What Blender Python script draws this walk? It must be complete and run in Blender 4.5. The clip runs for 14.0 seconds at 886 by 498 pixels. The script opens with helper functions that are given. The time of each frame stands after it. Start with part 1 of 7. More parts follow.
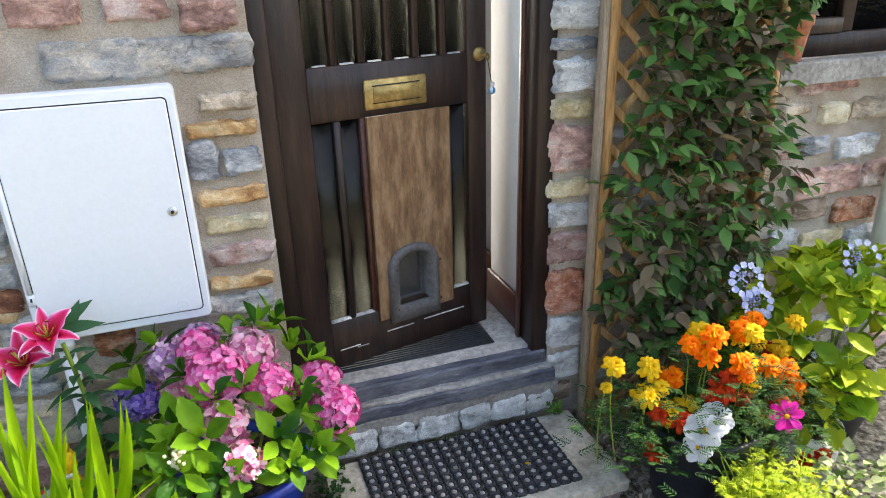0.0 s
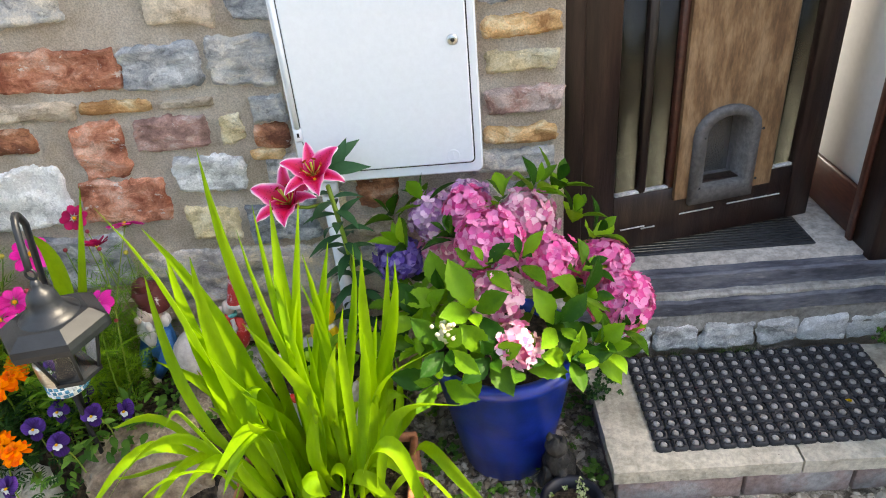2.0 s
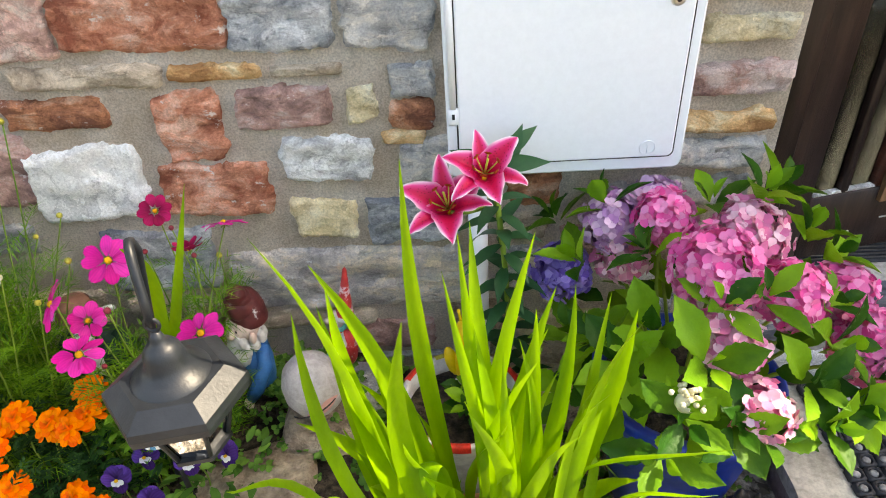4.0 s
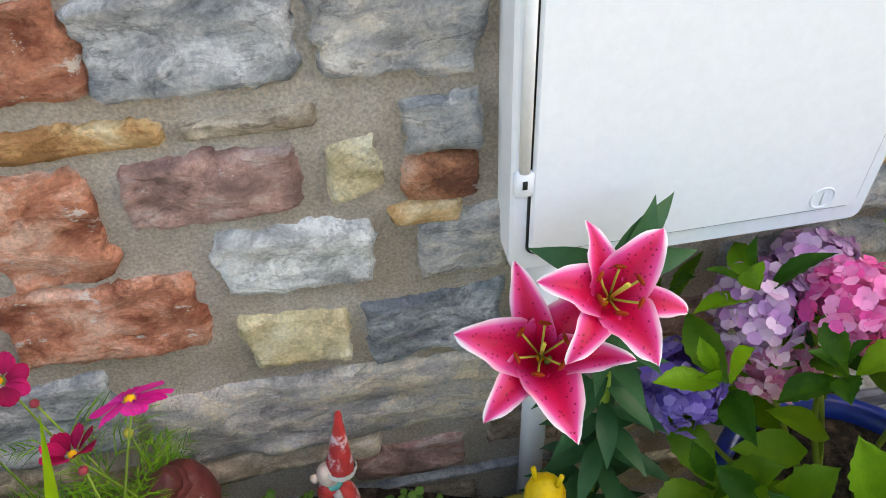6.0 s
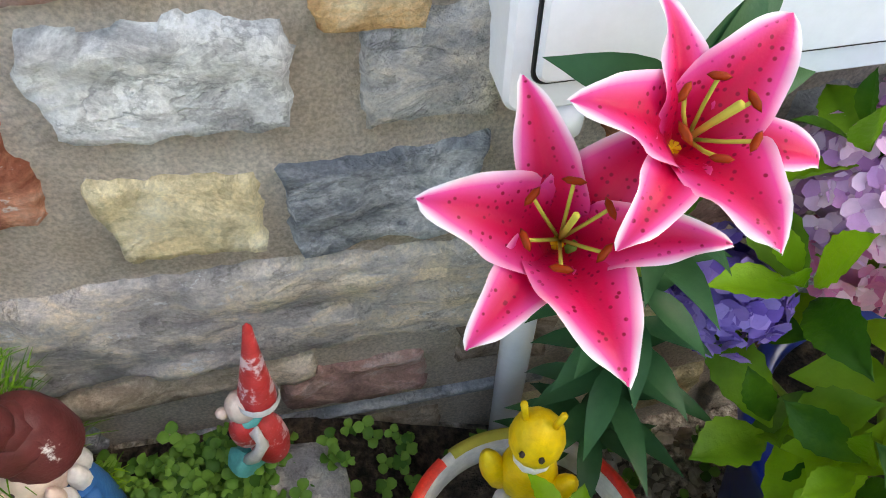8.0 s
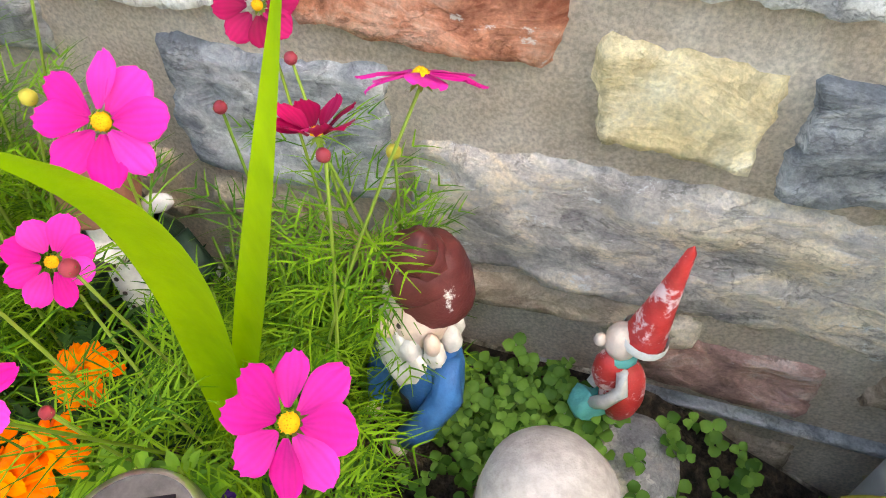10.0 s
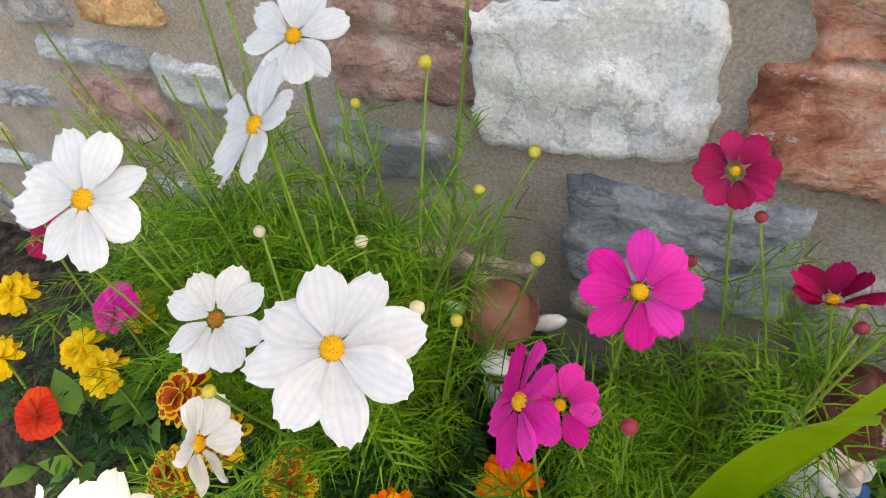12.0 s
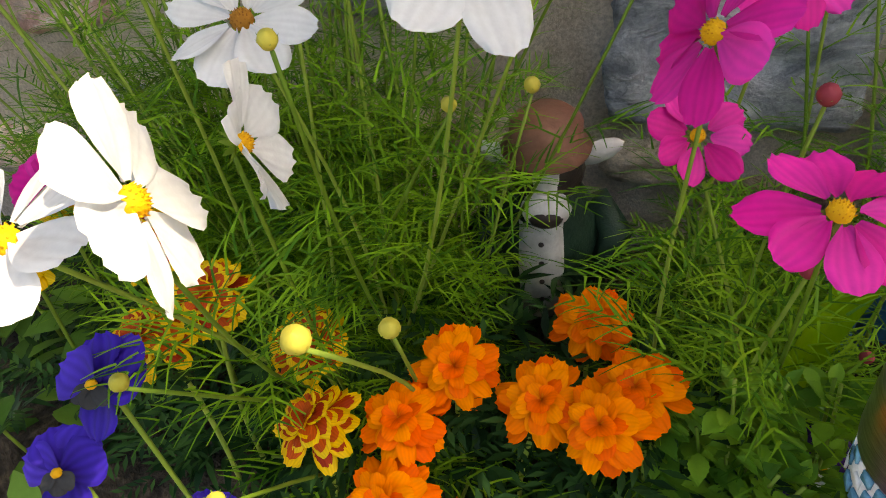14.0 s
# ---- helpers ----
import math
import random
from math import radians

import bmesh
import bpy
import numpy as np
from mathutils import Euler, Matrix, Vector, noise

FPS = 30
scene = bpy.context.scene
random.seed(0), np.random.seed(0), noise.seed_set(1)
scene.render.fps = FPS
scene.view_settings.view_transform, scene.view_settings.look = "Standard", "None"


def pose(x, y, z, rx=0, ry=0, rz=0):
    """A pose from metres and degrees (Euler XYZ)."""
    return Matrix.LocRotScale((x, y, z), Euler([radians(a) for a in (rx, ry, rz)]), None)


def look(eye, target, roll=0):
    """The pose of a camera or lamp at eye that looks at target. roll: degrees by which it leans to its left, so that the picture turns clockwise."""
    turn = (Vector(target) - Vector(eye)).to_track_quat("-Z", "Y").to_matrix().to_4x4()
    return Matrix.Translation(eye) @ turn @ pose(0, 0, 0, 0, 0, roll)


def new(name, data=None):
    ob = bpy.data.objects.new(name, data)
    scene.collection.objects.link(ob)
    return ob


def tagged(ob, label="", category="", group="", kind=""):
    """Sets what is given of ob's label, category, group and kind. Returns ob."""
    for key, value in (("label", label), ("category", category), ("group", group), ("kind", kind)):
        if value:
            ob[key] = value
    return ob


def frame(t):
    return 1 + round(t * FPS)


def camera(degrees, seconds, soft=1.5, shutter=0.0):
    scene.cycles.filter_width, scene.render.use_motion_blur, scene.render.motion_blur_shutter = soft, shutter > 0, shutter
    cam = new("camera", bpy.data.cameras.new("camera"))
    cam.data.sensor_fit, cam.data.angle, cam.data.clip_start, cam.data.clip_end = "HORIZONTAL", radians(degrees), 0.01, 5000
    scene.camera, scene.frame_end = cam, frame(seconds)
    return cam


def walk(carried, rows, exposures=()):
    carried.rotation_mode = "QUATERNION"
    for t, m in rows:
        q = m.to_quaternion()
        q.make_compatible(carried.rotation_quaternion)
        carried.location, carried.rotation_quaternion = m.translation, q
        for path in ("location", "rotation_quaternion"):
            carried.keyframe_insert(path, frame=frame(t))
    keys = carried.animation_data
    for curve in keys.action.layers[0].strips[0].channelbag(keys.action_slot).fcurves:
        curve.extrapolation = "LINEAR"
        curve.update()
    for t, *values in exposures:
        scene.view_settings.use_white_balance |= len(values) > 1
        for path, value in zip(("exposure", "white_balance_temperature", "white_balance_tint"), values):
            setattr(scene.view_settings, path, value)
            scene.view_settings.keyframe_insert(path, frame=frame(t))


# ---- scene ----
cam = camera(66.0, 14.0, soft=1.0)
PATH = [
    (0, (0.098, -1.822, 1.594), (0.681, -0.071, 0.825), -1.7),
    (0.5, (0.032, -1.739, 1.532), (0.452, 0.014, 0.666), -2.3),
    (1, (-0.044, -1.678, 1.465), (0.246, 0.052, 0.506), -5.0),
    (1.5, (0.0, -1.587, 1.402), (0.141, 0.147, 0.415), -5.2),
    (2, (-0.03, -1.497, 1.403), (-0.104, 0.212, 0.367), -5.5),
    (2.5, (-0.097, -1.42, 1.362), (-0.258, 0.267, 0.3), -3.5),
    (3, (-0.281, -1.346, 1.364), (-0.386, 0.324, 0.267), -3.1),
    (3.5, (-0.385, -1.303, 1.35), (-0.361, 0.33, 0.196), -1.6),
    (4, (-0.39, -1.145, 1.37), (-0.443, 0.468, 0.189), -3.7),
    (4.2, (-0.398, -1.073, 1.376), (-0.478, 0.552, 0.214), -3.2),
    (6.3, (-0.554, -0.508, 1.234), (-0.273, 0.888, -0.17), -0.9),
    (6.5, (-0.544, -0.469, 1.21), (-0.183, 0.882, -0.22), 2.3),
    (7, (-0.512, -0.417, 1.163), (-0.13, 0.893, -0.299), 2.1),
    (7.2, (-0.5, -0.398, 1.14), (-0.13, 0.891, -0.343), 1.0),
    (9.3, (-0.634, -0.451, 0.958), (-0.796, 0.783, -0.608), -3.0),
    (9.5, (-0.651, -0.451, 0.957), (-0.933, 0.771, -0.601), -5.2),
    (10, (-0.684, -0.443, 0.936), (-1.166, 0.799, -0.555), -3.6),
    (10.5, (-0.703, -0.44, 0.969), (-1.428, 0.747, -0.468), -8.8),
    (11, (-0.749, -0.433, 1.024), (-1.661, 0.695, -0.353), -13.9),
    (11.5, (-0.838, -0.442, 1.071), (-1.865, 0.621, -0.277), -17.5),
    (12, (-0.946, -0.518, 1.059), (-1.757, 0.681, -0.321), -12.6),
    (12.5, (-1.017, -0.575, 0.974), (-1.603, 0.73, -0.424), -10.9),
    (13, (-1.05, -0.591, 0.87), (-1.516, 0.782, -0.508), -10.1),
    (13.5, (-1.062, -0.613, 0.824), (-1.563, 0.767, -0.534), -9.0),
    (14, (-1.083, -0.632, 0.812), (-1.645, 0.817, -0.447), -7.9),
]
walk(cam, [(t, look(eye, target, roll)) for t, eye, target, roll in PATH], [(t, e, k, 10) for t, e, k in ((0, 2.15, 7600), (1.5, 2.05, 8000), (2.2, 2.25, 8200), (4, 2.3, 8500), (7.2, 2.37, 8600), (9.3, 3.14, 8800), (10.0, 3.2, 9000), (11.0, 3.08, 9000), (11.6, 2.7, 8700), (12.2, 2.05, 8600), (12.7, 1.85, 8600), (13.3, 1.8, 8800), (14, 1.85, 8800))])

# ---- world and sun ----
world = bpy.data.worlds.new("sky")
scene.world = world
world.use_nodes = True
wn = world.node_tree.nodes
sky = wn.new("ShaderNodeTexSky")
sky.sky_type = "NISHITA"
sky.sun_disc = False
SUN_EL, SUN_AZ = radians(52), radians(84)   # azimuth clockwise from +y
sky.sun_elevation, sky.sun_rotation = SUN_EL, SUN_AZ
sky.dust_density = 2.0
wn["Background"].inputs["Strength"].default_value = 0.15
world.node_tree.links.new(sky.outputs[0], wn["Background"].inputs["Color"])
sun = new("sun", bpy.data.lights.new("sun", "SUN"))
sun.data.energy, sun.data.angle, sun.data.color = 2.6, radians(0.6), (1.0, 0.95, 0.86)
sun_dir = Vector((math.sin(SUN_AZ) * math.cos(SUN_EL), math.cos(SUN_AZ) * math.cos(SUN_EL), math.sin(SUN_EL)))
sun.matrix_world = look(sun_dir * 30, (0, 0, 0))

# ---- materials ----
def surf(name, cols, scale=8.0, rough=0.8, bump=0.3, bscale=60.0, metal=0.0, spec=0.3, rnd=0.12, fine=0.25, dist=0.004, coat=0.0, stretch=(1, 1, 1), trans=0.0, spots=None):
    """A surface: colours spread by coarse noise, fine grain over them, relief, and a shift from piece to piece."""
    m = bpy.data.materials.new(name)
    m.use_nodes = True
    nt = m.node_tree
    N, K = nt.nodes, nt.links
    b = N["Principled BSDF"]
    tc, mp, oi = N.new("ShaderNodeTexCoord"), N.new("ShaderNodeMapping"), N.new("ShaderNodeObjectInfo")
    K.new(tc.outputs["Object"], mp.inputs["Vector"])
    mp.inputs["Scale"].default_value = stretch
    sh = N.new("ShaderNodeVectorMath")
    sh.operation = "MULTIPLY"
    K.new(oi.outputs["Random"], sh.inputs[0])
    sh.inputs[1].default_value = (37, 91, 53)
    K.new(sh.outputs[0], mp.inputs["Location"])
    n1, n2, n3 = (N.new("ShaderNodeTexNoise") for _ in range(3))
    for n, s, d in ((n1, scale, 5), (n2, bscale, 6), (n3, bscale * 4, 2)):
        n.inputs["Scale"].default_value, n.inputs["Detail"].default_value = s, d
        n.inputs["Roughness"].default_value = 0.64
        K.new(mp.outputs[0], n.inputs["Vector"])
    ramp = N.new("ShaderNodeValToRGB")
    el = ramp.color_ramp.elements
    while len(el) < len(cols):
        el.new(0.5)
    for e, (p, c) in zip(el, cols):
        e.position, e.color = p, (*c, 1)
    K.new(n1.outputs["Fac"], ramp.inputs[0])
    grain = N.new("ShaderNodeMapRange")
    grain.inputs["From Min"].default_value, grain.inputs["From Max"].default_value = 0.37, 0.63
    grain.inputs["To Min"].default_value, grain.inputs["To Max"].default_value = 1 - fine, 1 + fine
    K.new(n2.outputs["Fac"], grain.inputs["Value"])
    hsv = N.new("ShaderNodeHueSaturation")
    K.new(ramp.outputs[0], hsv.inputs["Color"])
    var = N.new("ShaderNodeMath")
    var.operation = "MULTIPLY_ADD"
    K.new(oi.outputs["Random"], var.inputs[0])
    var.inputs[1].default_value, var.inputs[2].default_value = 2 * rnd, 1 - rnd
    mul = N.new("ShaderNodeMath")
    mul.operation = "MULTIPLY"
    K.new(var.outputs[0], mul.inputs[0])
    K.new(grain.outputs[0], mul.inputs[1])
    K.new(mul.outputs[0], hsv.inputs["Value"])
    out = hsv.outputs[0]
    if spots:
        col, size, cut = spots
        vn = N.new("ShaderNodeTexNoise")
        vn.inputs["Scale"].default_value, vn.inputs["Detail"].default_value = size, 7
        vn.inputs["Roughness"].default_value = 0.7
        K.new(mp.outputs[0], vn.inputs["Vector"])
        st = N.new("ShaderNodeMapRange")
        st.inputs["From Min"].default_value, st.inputs["From Max"].default_value = cut, cut + 0.06
        K.new(vn.outputs["Fac"], st.inputs["Value"])
        mx = N.new("ShaderNodeMix")
        mx.data_type = "RGBA"
        K.new(st.outputs[0], mx.inputs[0])
        K.new(out, mx.inputs[6])
        mx.inputs[7].default_value = (*col, 1)
        out = mx.outputs[2]
    K.new(out, b.inputs["Base Color"])
    b.inputs["Roughness"].default_value, b.inputs["Metallic"].default_value = rough, metal
    b.inputs["Specular IOR Level"].default_value = spec
    b.inputs["Coat Weight"].default_value = coat
    if bump:
        add = N.new("ShaderNodeMath")
        add.operation = "MULTIPLY_ADD"
        K.new(n3.outputs["Fac"], add.inputs[0])
        add.inputs[1].default_value = 0.35
        K.new(n2.outputs["Fac"], add.inputs[2])
        bp = N.new("ShaderNodeBump")
        bp.inputs["Strength"].default_value, bp.inputs["Distance"].default_value = bump, dist
        K.new(add.outputs[0], bp.inputs["Height"])
        K.new(bp.outputs[0], b.inputs["Normal"])
    if trans:
        tl, ms = N.new("ShaderNodeBsdfTranslucent"), N.new("ShaderNodeMixShader")
        K.new(out, tl.inputs["Color"])
        ms.inputs[0].default_value = trans
        K.new(b.outputs[0], ms.inputs[1])
        K.new(tl.outputs[0], ms.inputs[2])
        K.new(ms.outputs[0], N["Material Output"].inputs[0])
    return m


def duo(name, a, b_, c=None, **k):
    cols = [(0.3, a), (0.62, b_)] if c is None else [(0.36, a), (0.5, b_), (0.63, c)]
    return surf(name, cols, **k)


def leafy(name, a, b_, rough=0.45, trans=0.35, scale=9, **k):
    """A leaf or petal: per-leaf tint from the mesh island, light coming through."""
    m = duo(name, a, b_, scale=scale, rough=rough, bump=k.pop("bump", 0.15), bscale=k.pop("bscale", 120), dist=0.002, trans=trans, rnd=0.05, fine=0.05, spec=0.16, **k)
    nt = m.node_tree
    g = nt.nodes.new("ShaderNodeNewGeometry")
    r = nt.nodes["Color Ramp"]
    n = r.inputs[0].links[0].from_node
    mx = nt.nodes.new("ShaderNodeMath")
    mx.operation = "MULTIPLY_ADD"
    mx.inputs[1].default_value = 0.5
    nt.links.new(g.outputs["Random Per Island"], mx.inputs[0])
    half = nt.nodes.new("ShaderNodeMath")
    half.operation = "MULTIPLY"
    half.inputs[1].default_value = 0.45
    nt.links.new(n.outputs["Fac"], half.inputs[0])
    nt.links.new(half.outputs[0], mx.inputs[2])
    nt.links.new(mx.outputs[0], r.inputs[0])
    return m


def rock_face(name, dark, mid, light, spots=None, contrast=1.0, layers=1.7):
    """Broken stone: bedding layers, chipped facets, hairline cracks and pale flecks, with relief that follows them and
    the shade of its hollows put into the colour.
    """
    m = bpy.data.materials.new(name)
    m.use_nodes = True
    N, K = m.node_tree.nodes, m.node_tree.links
    b = N["Principled BSDF"]
    tc, oi = N.new("ShaderNodeTexCoord"), N.new("ShaderNodeObjectInfo")

    def math_node(op, a, c=None, d=None):
        n = N.new("ShaderNodeMath")
        n.operation = op
        for i, v in enumerate((a, c, d)):
            if v is None:
                continue
            if isinstance(v, (int, float)):
                n.inputs[i].default_value = v
            else:
                K.new(v, n.inputs[i])
        return n.outputs[0]

    def ranged(v, lo, hi, to_lo, to_hi):
        n = N.new("ShaderNodeMapRange")
        K.new(v, n.inputs["Value"])
        for key, x in (("From Min", lo), ("From Max", hi), ("To Min", to_lo), ("To Max", to_hi)):
            n.inputs[key].default_value = x
        return n.outputs[0]

    def noise_of(vec, scale, detail, rough, distort=0.0):
        n = N.new("ShaderNodeTexNoise")
        K.new(vec, n.inputs["Vector"])
        n.inputs["Scale"].default_value, n.inputs["Detail"].default_value = scale, detail
        n.inputs["Roughness"].default_value, n.inputs["Distortion"].default_value = rough, distort
        return n.outputs["Fac"]

    sh = N.new("ShaderNodeVectorMath")
    sh.operation = "MULTIPLY"
    K.new(oi.outputs["Random"], sh.inputs[0])
    sh.inputs[1].default_value = (37, 91, 53)
    plain, bedded = N.new("ShaderNodeMapping"), N.new("ShaderNodeMapping")
    for mp in (plain, bedded):
        K.new(tc.outputs["Object"], mp.inputs["Vector"])
        K.new(sh.outputs[0], mp.inputs["Location"])
    bedded.inputs["Scale"].default_value = (1, 1, layers)
    bedded.inputs["Rotation"].default_value = (0, 0.12, 0)
    bed = noise_of(bedded.outputs[0], 17, 10, 0.70, 0.7)
    patch = noise_of(plain.outputs[0], 6, 4, 0.6, 0.4)
    fine = noise_of(plain.outputs[0], 230, 4, 0.75)
    vor = N.new("ShaderNodeTexVoronoi")
    vor.inputs["Scale"].default_value = 24
    warp = N.new("ShaderNodeMix")
    warp.data_type = "VECTOR"
    warp.inputs[0].default_value = 0.09
    K.new(bedded.outputs[0], warp.inputs[4])
    wn_ = N.new("ShaderNodeTexNoise")
    wn_.inputs["Scale"].default_value, wn_.inputs["Detail"].default_value = 26, 6
    K.new(plain.outputs[0], wn_.inputs["Vector"])
    K.new(wn_.outputs["Color"], warp.inputs[5])
    K.new(warp.outputs[1], vor.inputs["Vector"])
    facet = N.new("ShaderNodeSeparateColor")
    K.new(vor.outputs["Color"], facet.inputs[0])
    crack = ranged(math_node("ABSOLUTE", math_node("SUBTRACT", noise_of(bedded.outputs[0], 7, 8, 0.62, 0.3), 0.5)), 0.0, 0.010, 0.0, 1.0)
    # low layers take the dark tone: occlusion of the relief painted as colour
    mixed = math_node("MULTIPLY_ADD", patch, 0.45, math_node("MULTIPLY", bed, 0.55))
    ramp = N.new("ShaderNodeValToRGB")
    el = ramp.color_ramp.elements
    el.new(0.5)
    w = 0.085 / contrast
    for e, p, c in zip(el, (0.5 - w, 0.5, 0.5 + w), (dark, mid, light)):
        e.position, e.color = p, (*c, 1)
    K.new(mixed, ramp.inputs[0])
    hsv = N.new("ShaderNodeHueSaturation")
    K.new(ramp.outputs[0], hsv.inputs["Color"])
    v = math_node("MULTIPLY", ranged(facet.outputs[0], 0, 1, 0.84, 1.16), ranged(fine, 0.3, 0.7, 0.74, 1.26))
    # cracks darkened too, as painted crevice shade
    v = math_node("MULTIPLY", v, ranged(crack, 0, 1, 0.72, 1.0))
    v = math_node("MULTIPLY", v, ranged(oi.outputs["Random"], 0, 1, 1.0, 1.2))
    K.new(v, hsv.inputs["Value"])
    out = hsv.outputs[0]
    col, size, cut = spots or ((0.72, 0.70, 0.66), 30, 0.66)
    fleck = ranged(noise_of(bedded.outputs[0], size, 9, 0.74), cut, cut + 0.03, 0, 0.85)
    mx = N.new("ShaderNodeMix")
    mx.data_type = "RGBA"
    K.new(fleck, mx.inputs[0])
    K.new(out, mx.inputs[6])
    mx.inputs[7].default_value = (*col, 1)
    K.new(mx.outputs[2], b.inputs["Base Color"])
    b.inputs["Roughness"].default_value, b.inputs["Specular IOR Level"].default_value = 0.9, 0.15
    h = math_node("MULTIPLY_ADD", facet.outputs[1], 0.22, math_node("MULTIPLY_ADD", bed, 1.2, math_node("MULTIPLY_ADD", fine, 0.22, math_node("MULTIPLY", crack, 0.12))))
    bp = N.new("ShaderNodeBump")
    bp.inputs["Strength"].default_value, bp.inputs["Distance"].default_value = 1.0, 0.017
    K.new(h, bp.inputs["Height"])
    K.new(bp.outputs[0], b.inputs["Normal"])
    return m


M = {}
M["red"] = rock_face("stone_red", (0.27, 0.085, 0.05), (0.54, 0.225, 0.14), (0.69, 0.42, 0.32), spots=((0.74, 0.655, 0.594), 22, 0.6))
M["slate"] = rock_face("stone_slate", (0.185, 0.20, 0.222), (0.36, 0.375, 0.395), (0.58, 0.585, 0.59), contrast=1.2)
M["grey"] = rock_face("stone_grey", (0.252, 0.252, 0.261), (0.422, 0.414, 0.405), (0.611, 0.557, 0.484), spots=((0.74, 0.719, 0.664), 26, 0.62))
M["pink"] = rock_face("stone_pink", (0.375, 0.219, 0.187), (0.625, 0.39, 0.328), (0.718, 0.577, 0.499))
M["tan"] = rock_face("stone_tan", (0.312, 0.242, 0.179), (0.516, 0.421, 0.32), (0.655, 0.562, 0.453))
M["ochre"] = rock_face("stone_ochre", (0.375, 0.187, 0.078), (0.625, 0.39, 0.187), (0.74, 0.594, 0.375))
M["rust"] = rock_face("stone_rust", (0.20, 0.08, 0.05), (0.44, 0.185, 0.10), (0.60, 0.36, 0.25), spots=((0.594, 0.516, 0.468), 20, 0.6))
M["purple"] = rock_face("stone_purple", (0.26, 0.155, 0.138), (0.46, 0.275, 0.235), (0.573, 0.455, 0.421), spots=((0.707, 0.623, 0.591), 24, 0.62))
M["yellow"] = rock_face("stone_yellow", (0.50, 0.40, 0.23), (0.68, 0.575, 0.37), (0.75, 0.68, 0.51), layers=1.2)
M["white"] = rock_face("stone_painted_white", (0.70, 0.68, 0.65), (0.76, 0.75, 0.72), (0.81, 0.80, 0.78), spots=((0.80, 0.79, 0.78), 24, 0.6), contrast=0.7, layers=1.0)
M["chalk"] = rock_face("stone_chalk", (0.39, 0.39, 0.39), (0.672, 0.672, 0.655), (0.74, 0.74, 0.74))
M["band"] = rock_face("stone_banded", (0.30, 0.28, 0.275), (0.51, 0.465, 0.43), (0.72, 0.61, 0.47), spots=((0.74, 0.74, 0.74), 30, 0.6))
M["brown"] = rock_face("stone_brown", (0.204, 0.141, 0.101), (0.343, 0.25, 0.187), (0.499, 0.39, 0.312))
M["mortar"] = duo("mortar", (0.50, 0.405, 0.31), (0.595, 0.505, 0.415), (0.68, 0.605, 0.52), scale=8, rough=0.95, bump=1.0, bscale=260, dist=0.008, fine=0.22, rnd=0.0, spots=((0.40, 0.33, 0.26), 120, 0.74))
M["render"] = duo("cement", (0.22, 0.205, 0.185), (0.36, 0.345, 0.32), scale=9, rough=0.95, bump=0.7, bscale=60, dist=0.006, fine=0.25)
M["box"] = duo("white_grp", (0.69, 0.715, 0.75), (0.71, 0.735, 0.77), scale=3, rough=0.7, spec=0.08, bump=0.08, bscale=90, dist=0.001, fine=0.02, rnd=0.02, spots=((0.5, 0.51, 0.50), 90, 0.72))
M["dark"] = duo("black_gap", (0.012, 0.012, 0.014), (0.03, 0.03, 0.03), rough=0.7, bump=0.1)
M["chrome"] = duo("chrome", (0.5, 0.5, 0.5), (0.65, 0.65, 0.65), rough=0.3, bump=0.05, metal=1.0)
M["wood"] = duo("dark_brown_stain", (0.012, 0.006, 0.005), (0.022, 0.011, 0.009), (0.036, 0.019, 0.014), scale=5, rough=0.42, bump=0.35, bscale=25, dist=0.003, stretch=(6, 6, 0.6), fine=0.2, spec=0.4)
M["redwood"] = duo("mahogany_stain", (0.045, 0.014, 0.01), (0.085, 0.03, 0.02), scale=5, rough=0.35, bump=0.2, bscale=25, stretch=(6, 1, 6), spec=0.4)
M["ply"] = duo("weathered_plywood", (0.12, 0.062, 0.03), (0.20, 0.112, 0.055), (0.27, 0.165, 0.09), scale=7, rough=0.6, bump=0.3, bscale=40, dist=0.002, stretch=(4, 4, 1), fine=0.18, spots=((0.33, 0.24, 0.16), 60, 0.68))
M["brass"] = duo("old_brass", (0.26, 0.17, 0.055), (0.42, 0.30, 0.12), rough=0.42, bump=0.2, metal=0.75, scale=12)
M["flap"] = duo("brown_plastic", (0.085, 0.08, 0.08), (0.125, 0.118, 0.118), rough=0.55, bump=0.1, bscale=80)
M["slatepaint"] = duo("blue_grey_floor_paint", (0.05, 0.054, 0.07), (0.095, 0.1, 0.125), (0.15, 0.155, 0.175), scale=7, rough=0.5, bump=0.3, bscale=40, dist=0.003, stretch=(1, 4, 4), fine=0.2, spots=((0.3, 0.29, 0.28), 14, 0.64))
M["concrete"] = duo("cream_concrete", (0.27, 0.25, 0.20), (0.42, 0.39, 0.32), (0.52, 0.49, 0.41), scale=9, rough=0.9, bump=0.5, bscale=70, dist=0.004, fine=0.2, spots=((0.15, 0.14, 0.12), 34, 0.66))
M["brick"] = duo("painted_brick", (0.28, 0.19, 0.165), (0.33, 0.25, 0.23), (0.36, 0.34, 0.335), scale=8, rough=0.85, bump=0.5, bscale=60, dist=0.004, fine=0.2)
M["rubber"] = duo("black_rubber", (0.020, 0.021, 0.025), (0.042, 0.044, 0.05), scale=30, rough=0.55, bump=0.25, bscale=90, dist=0.002, fine=0.2)
M["stud"] = duo("worn_rubber", (0.20, 0.20, 0.19), (0.33, 0.32, 0.31), scale=50, rough=0.7, bump=0.3)
M["carpet"] = duo("beige_floor", (0.36, 0.31, 0.27), (0.44, 0.39, 0.345), scale=20, rough=0.9, bump=0.3)
